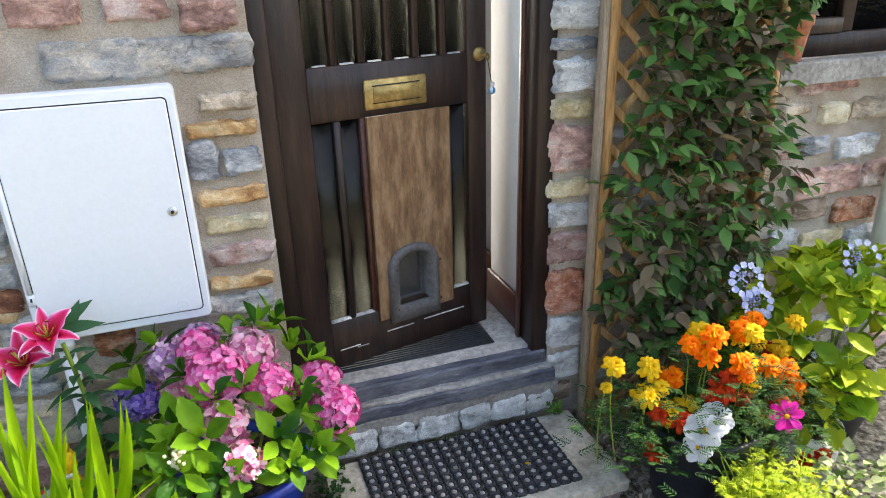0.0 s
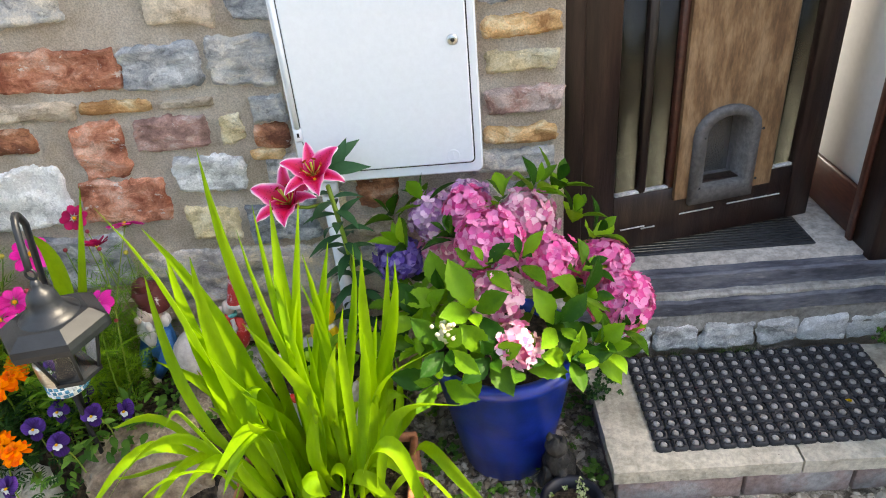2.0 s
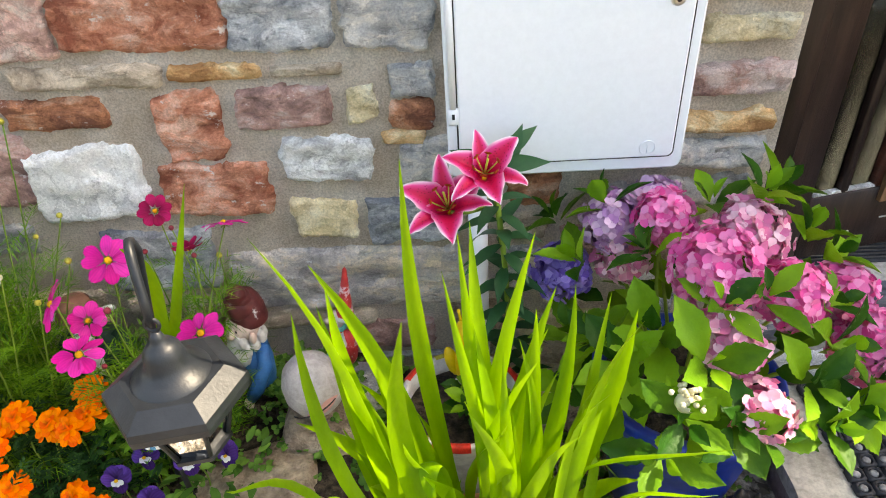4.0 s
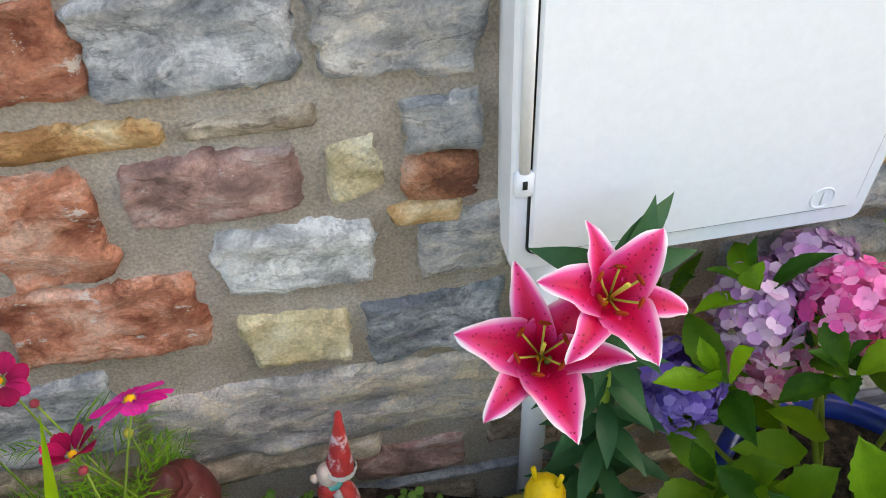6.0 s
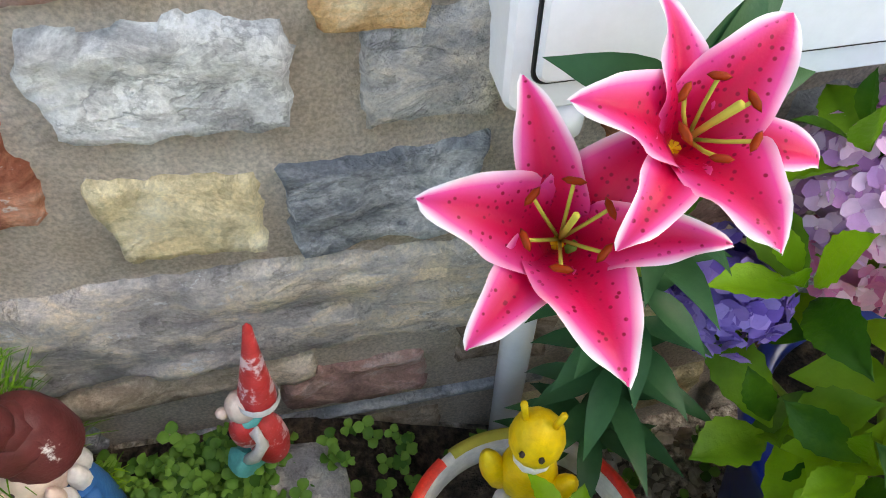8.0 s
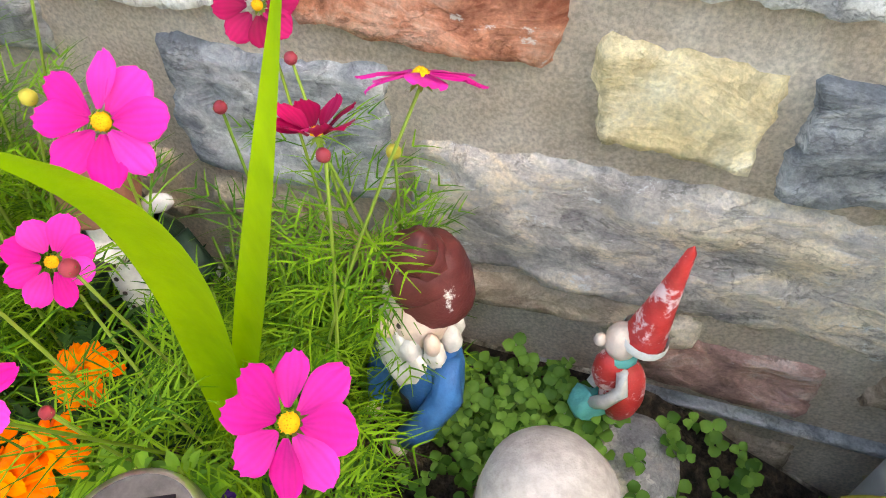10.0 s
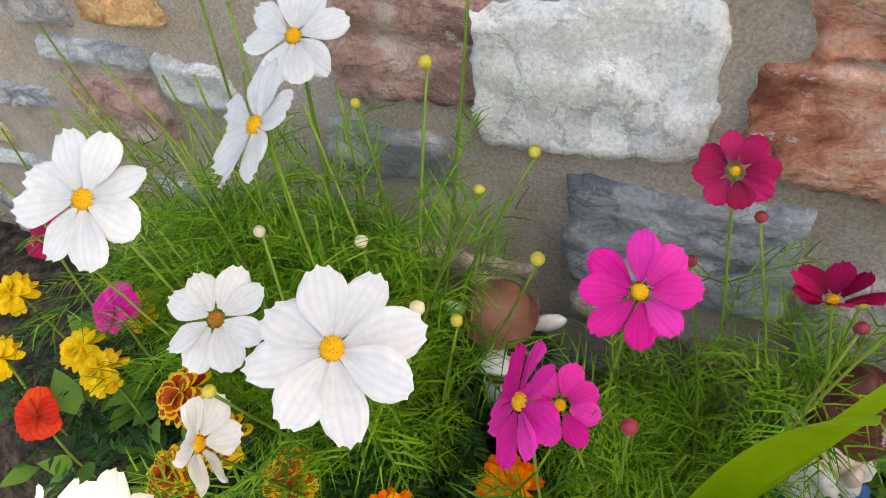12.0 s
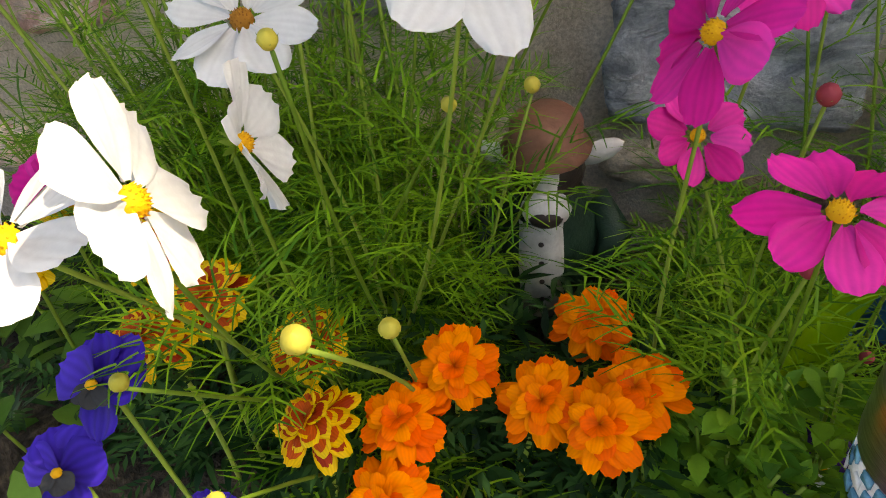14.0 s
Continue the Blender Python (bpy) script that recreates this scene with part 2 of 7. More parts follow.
M["plaster"] = duo("white_plaster", (0.76, 0.765, 0.77), (0.82, 0.825, 0.83), scale=4, rough=0.8, bump=0.03, fine=0.02)
M["soil"] = duo("dark_soil", (0.018, 0.013, 0.009), (0.05, 0.036, 0.026), (0.09, 0.065, 0.045), scale=25, rough=1.0, bump=1.0, bscale=50, dist=0.02, fine=0.5)
M["gravelbed"] = duo("gravel_ground", (0.16, 0.135, 0.10), (0.32, 0.28, 0.225), (0.46, 0.42, 0.36), scale=40, rough=1.0, bump=1.0, bscale=40, dist=0.02, fine=0.5)
M["pebble"] = duo("pebble_stone", (0.20, 0.165, 0.125), (0.33, 0.28, 0.22), (0.45, 0.41, 0.36), scale=3, rough=0.85, bump=0.4, bscale=80)
M["pathstone"] = duo("brown_path_stone", (0.085, 0.06, 0.04), (0.15, 0.11, 0.078), (0.21, 0.16, 0.118), scale=8, rough=0.9, bump=0.8, bscale=45, dist=0.008, fine=0.35)
M["blueglaze"] = duo("blue_glaze", (0.003, 0.018, 0.22), (0.005, 0.042, 0.40), scale=6, rough=0.28, bump=0.15, bscale=20, dist=0.003, spec=0.5, coat=0.4)
M["blackpot"] = duo("dark_plastic_pot", (0.010, 0.012, 0.018), (0.018, 0.02, 0.03), rough=0.4, bump=0.05)
M["terracotta"] = duo("terracotta", (0.28, 0.10, 0.05), (0.42, 0.17, 0.09), rough=0.8, bump=0.3)
M["timber"] = duo("orange_timber", (0.22, 0.11, 0.035), (0.36, 0.19, 0.07), (0.42, 0.27, 0.13), scale=5, rough=0.75, bump=0.4, bscale=30, stretch=(6, 6, 0.6))
M["glass"] = None
g = bpy.data.materials.new("ripple_glass")
g.use_nodes = True
gb = g.node_tree.nodes["Principled BSDF"]
gb.inputs["Base Color"].default_value = (0.05, 0.05, 0.04, 1)
gb.inputs["Roughness"].default_value, gb.inputs["Transmission Weight"].default_value, gb.inputs["IOR"].default_value = 0.04, 0.9, 1.45
gn, gbump = g.node_tree.nodes.new("ShaderNodeTexNoise"), g.node_tree.nodes.new("ShaderNodeBump")
gn.inputs["Scale"].default_value, gn.inputs["Detail"].default_value = 28, 2
gbump.inputs["Strength"].default_value, gbump.inputs["Distance"].default_value = 0.6, 0.01
g.node_tree.links.new(gn.outputs["Fac"], gbump.inputs["Height"])
g.node_tree.links.new(gbump.outputs[0], gb.inputs["Normal"])
M["glass"] = g
cg = bpy.data.materials.new("clear_plastic")
cg.use_nodes = True
cb = cg.node_tree.nodes["Principled BSDF"]
cb.inputs["Base Color"].default_value = (0.92, 0.94, 0.95, 1)
cb.inputs["Roughness"].default_value, cb.inputs["Transmission Weight"].default_value, cb.inputs["IOR"].default_value = 0.03, 1.0, 1.15
M["clear"] = cg


# ---- mesh building ----
class Geo:
    """Gathers vertices and faces of one part; each face carries the index of its material."""

    def __init__(self):
        self.v, self.f, self.m = [], [], []
        self.tone = {}                                   # vertex: place along and across its petal

    def add(self, verts, faces, mi=0):
        o = len(self.v)
        self.v += [tuple(p) for p in verts]
        self.f += [tuple(i + o for i in q) for q in faces]
        self.m += [mi] * len(faces)

    def grid(self, pts, rows, cols, mi=0, wrap=False):
        fs = []
        for r in range(rows - 1):
            for c in range(cols if wrap else cols - 1):
                d = (c + 1) % cols
                fs.append((r * cols + c, r * cols + d, (r + 1) * cols + d, (r + 1) * cols + c))
        self.add(pts, fs, mi)

    def leaf(self, m, length, width, bend=0.3, fold=0.2, segs=5, mi=0, peak=0.4, tip=0.0, wave=0.0, base=0.05, quilt=0.0):
        """A blade from the origin along +y of m, its face up along +z."""
        pts = []
        y = z = 0.0
        ang = 0.0
        step = length / segs
        for i in range(segs + 1):
            t = i / segs
            s = (t / peak) if t < peak else (1 - t) / (1 - peak)
            w = width / 2 * max(tip if t > peak else base, math.sin(min(1.0, s) * math.pi / 2) ** (0.8 if t < peak else 1.2))
            wv = wave * math.sin(i * 2.3) * width
            if quilt:
                up = quilt * width * (i % 2)
                e = w * (1 - 0.11 * (i % 2))
                back = 0.45 * w
                pts += [m @ Vector((-e, y + back, z + fold * w + wv)), m @ Vector((-w * 0.5, y + back * 0.45, z + fold * w * 0.6 + up)), m @ Vector((0, y, z)), m @ Vector((w * 0.5, y + back * 0.45, z + fold * w * 0.6 + up)), m @ Vector((e, y + back, z + fold * w - wv))]
            else:
                pts += [m @ Vector((-w, y, z + fold * w + wv)), m @ Vector((0, y, z)), m @ Vector((w, y, z + fold * w - wv))]
            ang = -bend * (i + 1) / segs
            y += step * math.cos(ang)
            z += step * math.sin(ang)
        self.grid(pts, segs + 1, 5 if quilt else 3, mi)

    def tube(self, pts, radii, n=6, mi=0, cap=True):
        pts = [Vector(p) for p in pts]
        out = []
        for i, p in enumerate(pts):
            d = (pts[min(i + 1, len(pts) - 1)] - pts[max(i - 1, 0)]).normalized()
            q = d.to_track_quat("Z", "Y")
            r = radii[i] if isinstance(radii, (list, tuple)) else radii
            out += [p + q @ Vector((r * math.cos(a), r * math.sin(a), 0)) for a in [k * math.tau / n for k in range(n)]]
        o = len(self.v)
        self.grid(out, len(pts), n, mi, wrap=True)
        if cap:
            self.f += [tuple(range(o, o + n))[::-1], tuple(range(o + (len(pts) - 1) * n, o + len(pts) * n))]
            self.m += [mi, mi]

    def lathe(self, prof, m=Matrix(), n=24, mi=0, squash=(1, 1)):
        out = []
        for r, z in prof:
            out += [m @ Vector((r * squash[0] * math.cos(a), r * squash[1] * math.sin(a), z)) for a in [k * math.tau / n for k in range(n)]]
        self.grid(out, len(prof), n, mi, wrap=True)

    def blob(self, c, r, mi=0, n=10, rows=7, rough=0.0, seed=0, turn=None):
        """A rounded lump with half axes r."""
        out = []
        t = turn or Matrix()
        for i in range(rows + 1):
            th = math.pi * i / rows
            for k in range(n):
                a = math.tau * k / n
                d = Vector((math.sin(th) * math.cos(a), math.sin(th) * math.sin(a), math.cos(th)))
                s = 1 + rough * noise.noise(d * 1.7 + Vector((seed * 3.1, seed, 0)))
                out.append(Vector(c) + t.to_3x3() @ Vector((d.x * r[0] * s, d.y * r[1] * s, d.z * r[2] * s)))
        self.grid(out, rows + 1, n, mi, wrap=True)

    def box(self, lo, hi, mi=0, bev=0.004, m=None):
        """A box with chamfered edges."""
        (a, b, c), (d, e, f) = lo, hi
        k = min(bev, (d - a) / 3, (e - b) / 3, (f - c) / 3)
        bm = bmesh.new()
        bmesh.ops.create_cube(bm, size=1)
        for v in bm.verts:
            v.co = Vector(((a + d) / 2 + v.co.x * (d - a), (b + e) / 2 + v.co.y * (e - b), (c + f) / 2 + v.co.z * (f - c)))
        if k > 0:
            bmesh.ops.bevel(bm, geom=bm.edges[:], offset=k, segments=1, affect="EDGES")
        bm.verts.index_update()
        self.add([(m @ v.co) if m else v.co for v in bm.verts], [[v.index for v in q.verts] for q in bm.faces], mi)
        bm.free()

    def mesh(self, name, mats, smooth=True):
        me = bpy.data.meshes.new(name)
        me.from_pydata([tuple(p) for p in self.v], [], self.f)
        for mt in mats if isinstance(mats, (list, tuple)) else [mats]:
            me.materials.append(mt)
        me.polygons.foreach_set("material_index", self.m)
        me.polygons.foreach_set("use_smooth", [smooth] * len(self.f))
        if self.tone:
            for k, key in enumerate(("along", "across")):
                me.attributes.new(key, "FLOAT", "POINT").data.foreach_set("value", [self.tone.get(i, (0.6, 0.0))[k] for i in range(len(self.v))])
        me.update()
        return me


def part(name, geo, mats, parent=None, label="", smooth=True):
    ob = new(name, geo.mesh(name, mats, smooth))
    if parent:
        ob.parent = parent
    return tagged(ob, label)


def thing(name, label, category, at=(0, 0, 0), group="", kind="", turn=0.0):
    ob = new(name)
    ob.matrix_world = Matrix.Translation(at) @ pose(0, 0, 0, 0, 0, turn)
    return tagged(ob, label, category, group, kind)


def slab(lo, hi, bev=0.004, m=None):
    g_ = Geo()
    g_.box(lo, hi, 0, bev, m)
    return g_


R = random.Random(7)

# ---- ground ----
def ground_height(x, y):
    """The path is level; the planted bed by the wall is banked up behind its edging stones."""
    bank = 0.0
    if x < -0.22:
        k = min(1.0, (-0.22 - x) / 0.4)
        bank = k * min(1.0, max(0.0, (y + 0.52) / 0.16)) * 0.235 - 0.06 * min(1.0, max(0.0, (-0.56 - y) / 0.1)) * k
    return bank + 0.006 * noise.noise(Vector((x * 6, y * 6, 0)))


geo = Geo()
xs = [-60, -20, -8, -4] + [-3 + 0.06 * i for i in range(101)] + [4.5, 8, 20, 60]
ys = [-60, -20, -8, -4, -3] + [-2.2 + 0.06 * i for i in range(39)] + [0.12, 0.2]
pts = [Vector((x, y, ground_height(x, y) - (0.002 if abs(x) < 4 and y > -3 else 0))) for y in ys for x in xs]
geo.grid(pts, len(ys), len(xs))
ground = part("ground", geo, M["gravelbed"])
tagged(ground, "gravelly garden ground along the cottage wall", "ground", kind="structure")

# ---- cottage wall ----
DX0, DX1 = 0.215, 1.08        # doorway
WX0, WZ0 = 1.90, 1.27         # window
wall = thing("wall_north", "rubble stone cottage wall with wide sandy mortar joints", "wall", kind="structure")
WF = 0.012                    # mortar face
for lo, hi in (((-9, WF, -0.3), (DX0, 0.32, 4.2)), ((DX1, WF, -0.3), (WX0, 0.32, 4.2)), ((WX0, WF, -0.3), (9, 0.32, WZ0)),
               ((WX0, WF, 2.4), (9, 0.32, 4.2)), ((DX0, WF, 2.42), (DX1, 0.32, 4.2)), ((3.2, WF, WZ0), (9, 0.32, 2.4)), ((DX0, WF, -0.3), (DX1, 0.32, 0.24))):
    geo = Geo()
    geo.box(lo, hi, 0, 0.0)
    part("mortar", geo, M["mortar"], wall, smooth=False)

STONES = {
    "red": [(-0.919, 1.022, 0.285, 0.098), (-0.878, 0.83, 0.125, 0.14), (-0.865, 0.695, 0.21, 0.115), (1.14, 0.57, 0.13, 0.16)],
    "slate": [(-0.681, 1.015, 0.175, 0.10), (-0.488, 0.606, 0.175, 0.11), (-1.02, 0.53, 0.23, 0.15), (-0.45, 1.14, 0.11, 0.09), (0.06, 1.14, 0.08, 0.10), (0.155, 1.13, 0.1, 0.07), (1.13, 1.37, 0.14, 0.04), (2.11, 0.96, 0.13, 0.07), (-1.79, 0.69, 0.2, 0.04)],
    "grey": [(-0.497, 1.012, 0.152, 0.11), (-0.446, 0.738, 0.115, 0.092), (-0.466, 0.90, 0.084, 0.068), (-0.61, 1.265, 0.13, 0.03), (-0.019, 1.409, 0.464, 0.09), (0.1, 0.725, 0.19, 0.06), (0.04, 0.64, 0.28, 0.06), (-0.26, 0.47, 0.1, 0.1), (-1.85, 0.75, 0.11, 0.05)],
    "pink": [(-1.13, 1.03, 0.12, 0.12), (-0.23, 1.52, 0.16, 0.07), (1.14, 1.06, 0.14, 0.14), (2.2, 0.82, 0.3, 0.11), (2.45, 0.82, 0.16, 0.1)],
    "tan": [(-1.04, 0.935, 0.27, 0.045), (-0.65, 0.928, 0.13, 0.022), (-0.74, 0.352, 0.3, 0.045), (-0.61, 1.16, 0.15, 0.12), (0.14, 1.29, 0.14, 0.05), (-0.26, 0.575, 0.1, 0.07), (-0.49, 0.14, 0.1, 0.09)],
    # the first ochre piece is an orange mortar stain, added as a thin stone
    "ochre": [(-0.487, 0.79, 0.085, 0.03), (-0.81, 0.932, 0.16, 0.035), (0.12, 1.22, 0.17, 0.04), (0.12, 1.04, 0.17, 0.045), (0.115, 0.79, 0.17, 0.045), (-1.69, 0.755, 0.14, 0.04)],
    "rust": [(-1.12, 0.868, 0.19, 0.065), (-0.469, 0.833, 0.088, 0.06), (-0.46, 1.205, 0.08, 0.02), (-0.24, 0.67, 0.1, 0.09), (2.36, 0.69, 0.2, 0.09)],
    "purple": [(-0.702, 0.86, 0.178, 0.085), (-0.03, 1.52, 0.15, 0.06), (0.13, 1.5, 0.13, 0.07), (0.12, 0.872, 0.17, 0.065), (1.14, 0.73, 0.14, 0.1), (-0.551, 0.296, 0.178, 0.084), (-1.78, 0.6, 0.17, 0.11), (-1.296, 0.754, 0.193, 0.15)],
    "yellow": [(-0.559, 0.857, 0.058, 0.068), (-0.66, 0.616, 0.128, 0.09), (-0.47, 1.32, 0.14, 0.06), (0.12, 0.963, 0.16, 0.05), (1.135, 1.18, 0.13, 0.06), (1.14, 0.93, 0.14, 0.06), (2.17, 1.07, 0.13, 0.08), (2.22, 0.58, 0.19, 0.09)],
    "white": [(-1.11, 0.72, 0.22, 0.16)],
    "chalk": [(-0.636, 0.75, 0.168, 0.092), (1.135, 1.45, 0.14, 0.08), (1.14, 1.28, 0.14, 0.1), (1.14, 0.84, 0.14, 0.08), (1.15, 0.41, 0.13, 0.11), (1.14, 0.28, 0.12, 0.1), (2.31, 0.94, 0.19, 0.08), (2.43, 0.57, 0.16, 0.08), (2.04, 0.61, 0.13, 0.08), (-1.62, 0.66, 0.12, 0.07)],
    "band": [(-0.631, 0.46, 0.498, 0.155)],
    "brown": [(-0.46, 1.25, 0.11, 0.025), (2.12, 0.72, 0.2, 0.08), (-0.36, 0.34, 0.12, 0.09), (-0.95, 0.36, 0.09, 0.07), (1.12, 0.17, 0.1, 0.07)],
}


def rubble(x, z, w, h, seed, cell=0.008, proud=0.012):
    """One rough stone: an uneven rounded outline, a broken face standing proud of the mortar."""
    nx, nz = max(8, min(46, int(w / cell))), max(6, min(20, int(h / cell)))
    pts = []
    q = random.Random(seed)
    sk = q.uniform(-0.12, 0.12)
    cx, cz = q.uniform(-0.3, 0.3), q.uniform(-0.5, 0.5)
    for j in range(nz + 1):
        for i in range(nx + 1):
            a, b = i / nx * 2 - 1, j / nz * 2 - 1
            edge = max(abs(a), abs(b))
            rr = 1 - 0.05 * (abs(a * b)) ** 4
            px, pz = a * w / 2 * rr, b * h / 2 * rr + sk * a * h * 0.5
            v = Vector((x + px, seed * 1.37, z + pz))
            k = edge ** 3
            px += k * (0.013 * noise.noise(v * 19) + 0.009 * noise.noise(v * 62) + 0.004 * noise.noise(v * 150)) * min(1, h / 0.06)
            pz += k * (0.013 * noise.noise(v * 19 + Vector((9, 3, 1))) + 0.008 * noise.noise(v * 66) + 0.004 * noise.noise(v * 150)) * min(1, h / 0.06)
            bed = 3.0 * noise.noise(Vector((v.x * 9, seed, v.z * 26 + v.x * 3)))
            ledge = math.floor(bed) + min(1.0, (bed - math.floor(bed)) * 4)
            face = 0.006 * noise.noise(v * 9) + 0.003 * noise.noise(v * 38) + 0.0028 * ledge + 0.005 * (cx * a + cz * b)
            inset = max(0.0, (edge - 0.93) / 0.07)
            y = WF - proud * (1 - inset ** 3) - face * (1 - inset)
            if edge > 0.999:
                y = WF + 0.006
            pts.append(Vector((px, y, pz)))
    g_ = Geo()
    g_.grid(pts, nz + 1, nx + 1)
    return g_


taken = []
n = 0
for kind, rows in STONES.items():
    for x, z, w, h in rows:
        n += 1
        ob = part("stone", rubble(x, z, w * 1.05, h * 1.06, n, proud=0.011 if x < 0 else 0.018), M[kind], wall)
        ob.location = (x, 0, z)
        taken.append((x, z, w, h))
# the rest of the wall: stones packed where there is room
fill = ["grey", "slate", "tan", "pink", "purple", "grey", "chalk", "yellow", "tan"]
q = random.Random(11)
for zone in ((-3.2, -0.02, 0.05, 2.3, 1500), (1.2, 2.9, 0.05, 1.2, 900), (0.0, 0.2, 0.05, 2.2, 150), (1.1, 1.2, 0.2, 2.2, 120)):
    x0, x1, z0, z1, tries = zone
    for _ in range(tries):
        big = _ < tries * 0.4
        w, h = (q.uniform(0.16, 0.34), q.choice((0.08, 0.1, 0.13))) if big else (q.uniform(0.06, 0.2), q.choice((0.03, 0.045, 0.06, 0.08)))
        if x1 - x0 < 0.25:
            w = q.uniform(0.08, 0.15)
        x, z = q.uniform(x0, x1), q.uniform(z0, z1)
        if x + w / 2 > DX0 and x - w / 2 < DX1 and z < 2.4 or x - w / 2 < 1.09 < x + w / 2:
            continue
        if x < -1.3 and z > 1.5 or any(abs(x - a) < (w + c) / 2 + 0.012 and abs(z - b) < (h + d) / 2 + 0.012 for a, b, c, d in taken):
            continue
        n += 1
        ob = part("stone", rubble(x, z, w, h, n), M[q.choice(fill)], wall)
        ob.location = (x, 0, z)
        taken.append((x, z, w, h))
# damp-proof slate course low on the wall
geo = Geo()
geo.box((-1.0, WF - 0.014, 0.222), (-0.3, WF + 0.02, 0.232), 0, 0.002)
part("damp_course", geo, M["slate"], wall, "thin slate damp course")

# ---- unseen eaves and roof slab, added above to keep the sun off the wall ----
roof = thing("roof", "unseen plain roof slab added to keep the sun off the wall", "roof", kind="structure")
part("roof_slab", slab((-9, -0.16, 4.2), (9, 3.2, 4.35)), M["slatepaint"], roof)

# ---- hallway behind the door ----
hall = thing("hall_interior", "white painted hallway with dark wood skirting", "hallway", kind="structure")
part("hall_floor", slab((0.1, 0.05, 0.30), (1.5, 3.2, 0.362), 0), M["carpet"], hall)
part("hall_wall", slab((1.04, 0.131, 0.36), (1.2, 0.42, 2.6), 0), M["plaster"], hall)
part("hall_wall", slab((1.10, 0.42, 0.36), (1.5, 3.2, 2.6), 0), M["plaster"], hall)
part("hall_wall", slab((-0.2, 0.33, 0.0), (0.1, 3.2, 2.6), 0), M["plaster"], hall)
# unseen back wall, with an opening added to let daylight in
for lo, hi in (((-0.2, 3.2, 0.0), (1.5, 3.3, 0.6)), ((-0.2, 3.2, 0.6), (0.15, 3.3, 2.6)), ((1.05, 3.2, 0.6), (1.5, 3.3, 2.6))):
    part("hall_wall", slab(lo, hi, 0), M["plaster"], hall)
part("skirting", slab((1.024, 0.131, 0.362), (1.04, 0.425, 0.50), 0.004), M["redwood"], hall, "mahogany skirting board")
part("skirting", slab((1.082, 0.43, 0.362), (1.10, 3.2, 0.50), 0.004), M["redwood"], hall, "mahogany skirting board")
# added fill lamp, no real source: brightens the white hall wall
hall_fill = new("hall_window_light", bpy.data.lights.new("hall_window_light", "AREA"))
hall_fill.data.shape, hall_fill.data.size, hall_fill.data.size_y, hall_fill.data.energy = "RECTANGLE", 0.85, 1.9, 14
hall_fill.matrix_world = look((0.6, 3.19, 1.6), (0.6, 0.0, 1.5))
ceiling = tagged(part("ceiling", slab((-0.2, 0.33, 2.6), (1.5, 3.3, 2.7), 0), M["plaster"]), "white hall ceiling", "ceiling", kind="structure")

# ---- threshold ----
thr = thing("door_sill", "worn blue-grey painted stone door sill over cement", "door sill", kind="structure")
def uneven(g_, amp, freq=14):
    g_.v = [(p[0], p[1] + amp * noise.noise(Vector(p) * freq), p[2] + amp * 0.7 * noise.noise(Vector(p) * freq + Vector((5, 5, 5)))) for p in g_.v]
    return g_


def strip(x0, x1, y0, y1, z0, z1, nx=40):
    """A long block with enough cross-cuts to be worn unevenly."""
    pts = []
    for i in range(nx + 1):
        x = x0 + (x1 - x0) * i / nx
        e = 0.006
        pts += [(x, y1, z0), (x, y0, z0), (x, y0, z1 - e), (x, y0 + e, z1), (x, y1, z1)]
    g_ = Geo()
    g_.grid(pts, nx + 1, 5)
    g_.f += [tuple(range(5)), tuple(range(len(pts) - 5, len(pts)))[::-1]]
    g_.m += [0, 0]
    return g_


part("upper_sill", uneven(strip(DX0 + 0.005, DX1 - 0.01, 0.012, 0.14, 0.29, 0.352), 0.004), M["slatepaint"], thr, smooth=False)
part("lower_sill", uneven(strip(DX0 - 0.02, DX1 + 0.015, -0.022, 0.05, 0.243, 0.288), 0.007), M["slatepaint"], thr, smooth=False)
part("worn_cement", uneven(strip(DX0 - 0.02, DX1 + 0.005, -0.012, 0.03, 0.27, 0.302), 0.007), M["render"], thr, smooth=False)
part("cement_bed", uneven(strip(DX0 - 0.05, DX1 + 0.03, -0.018, 0.05, 0.18, 0.244), 0.010, 9), M["render"], thr, smooth=False)
x = 0.3
q = random.Random(4)
for w in (0.16, 0.13, 0.15, 0.12, 0.13, 0.1):
    ob = part("riser_stone", rubble(x + w / 2, 0.17, w - 0.004, 0.085, int(x * 100) + 900, proud=0.007), M["chalk"], thr)
    ob.location = (x + w / 2, -0.032, 0.166)
    x += w

# unseen hedge behind the walker, added to darken reflections and cut sky light
hedge = Geo()
hq = random.Random(2)
for _ in range(2600):
    c = Vector((hq.uniform(-8, 8), -5.2 + hq.uniform(-0.35, 0.35), hq.uniform(0.0, 1.9)))
    hedge.leaf(Matrix.Translation(c) @ pose(0, 0, 0, hq.uniform(-60, 60), hq.uniform(-60, 60), hq.uniform(0, 360)), 0.3, 0.2, 0.4, 0.2, 3)
hedge.box((-8, -5.3, 0), (8, -5.1, 1.75), 0, 0.05)
M["hedge"] = leafy("hedge_leaf", (0.02, 0.06, 0.012), (0.07, 0.15, 0.03))
tagged(part("garden_hedge", hedge, M["hedge"]), "unseen green hedge added across the path to darken reflections and cut sky light", "hedge", kind="structure")

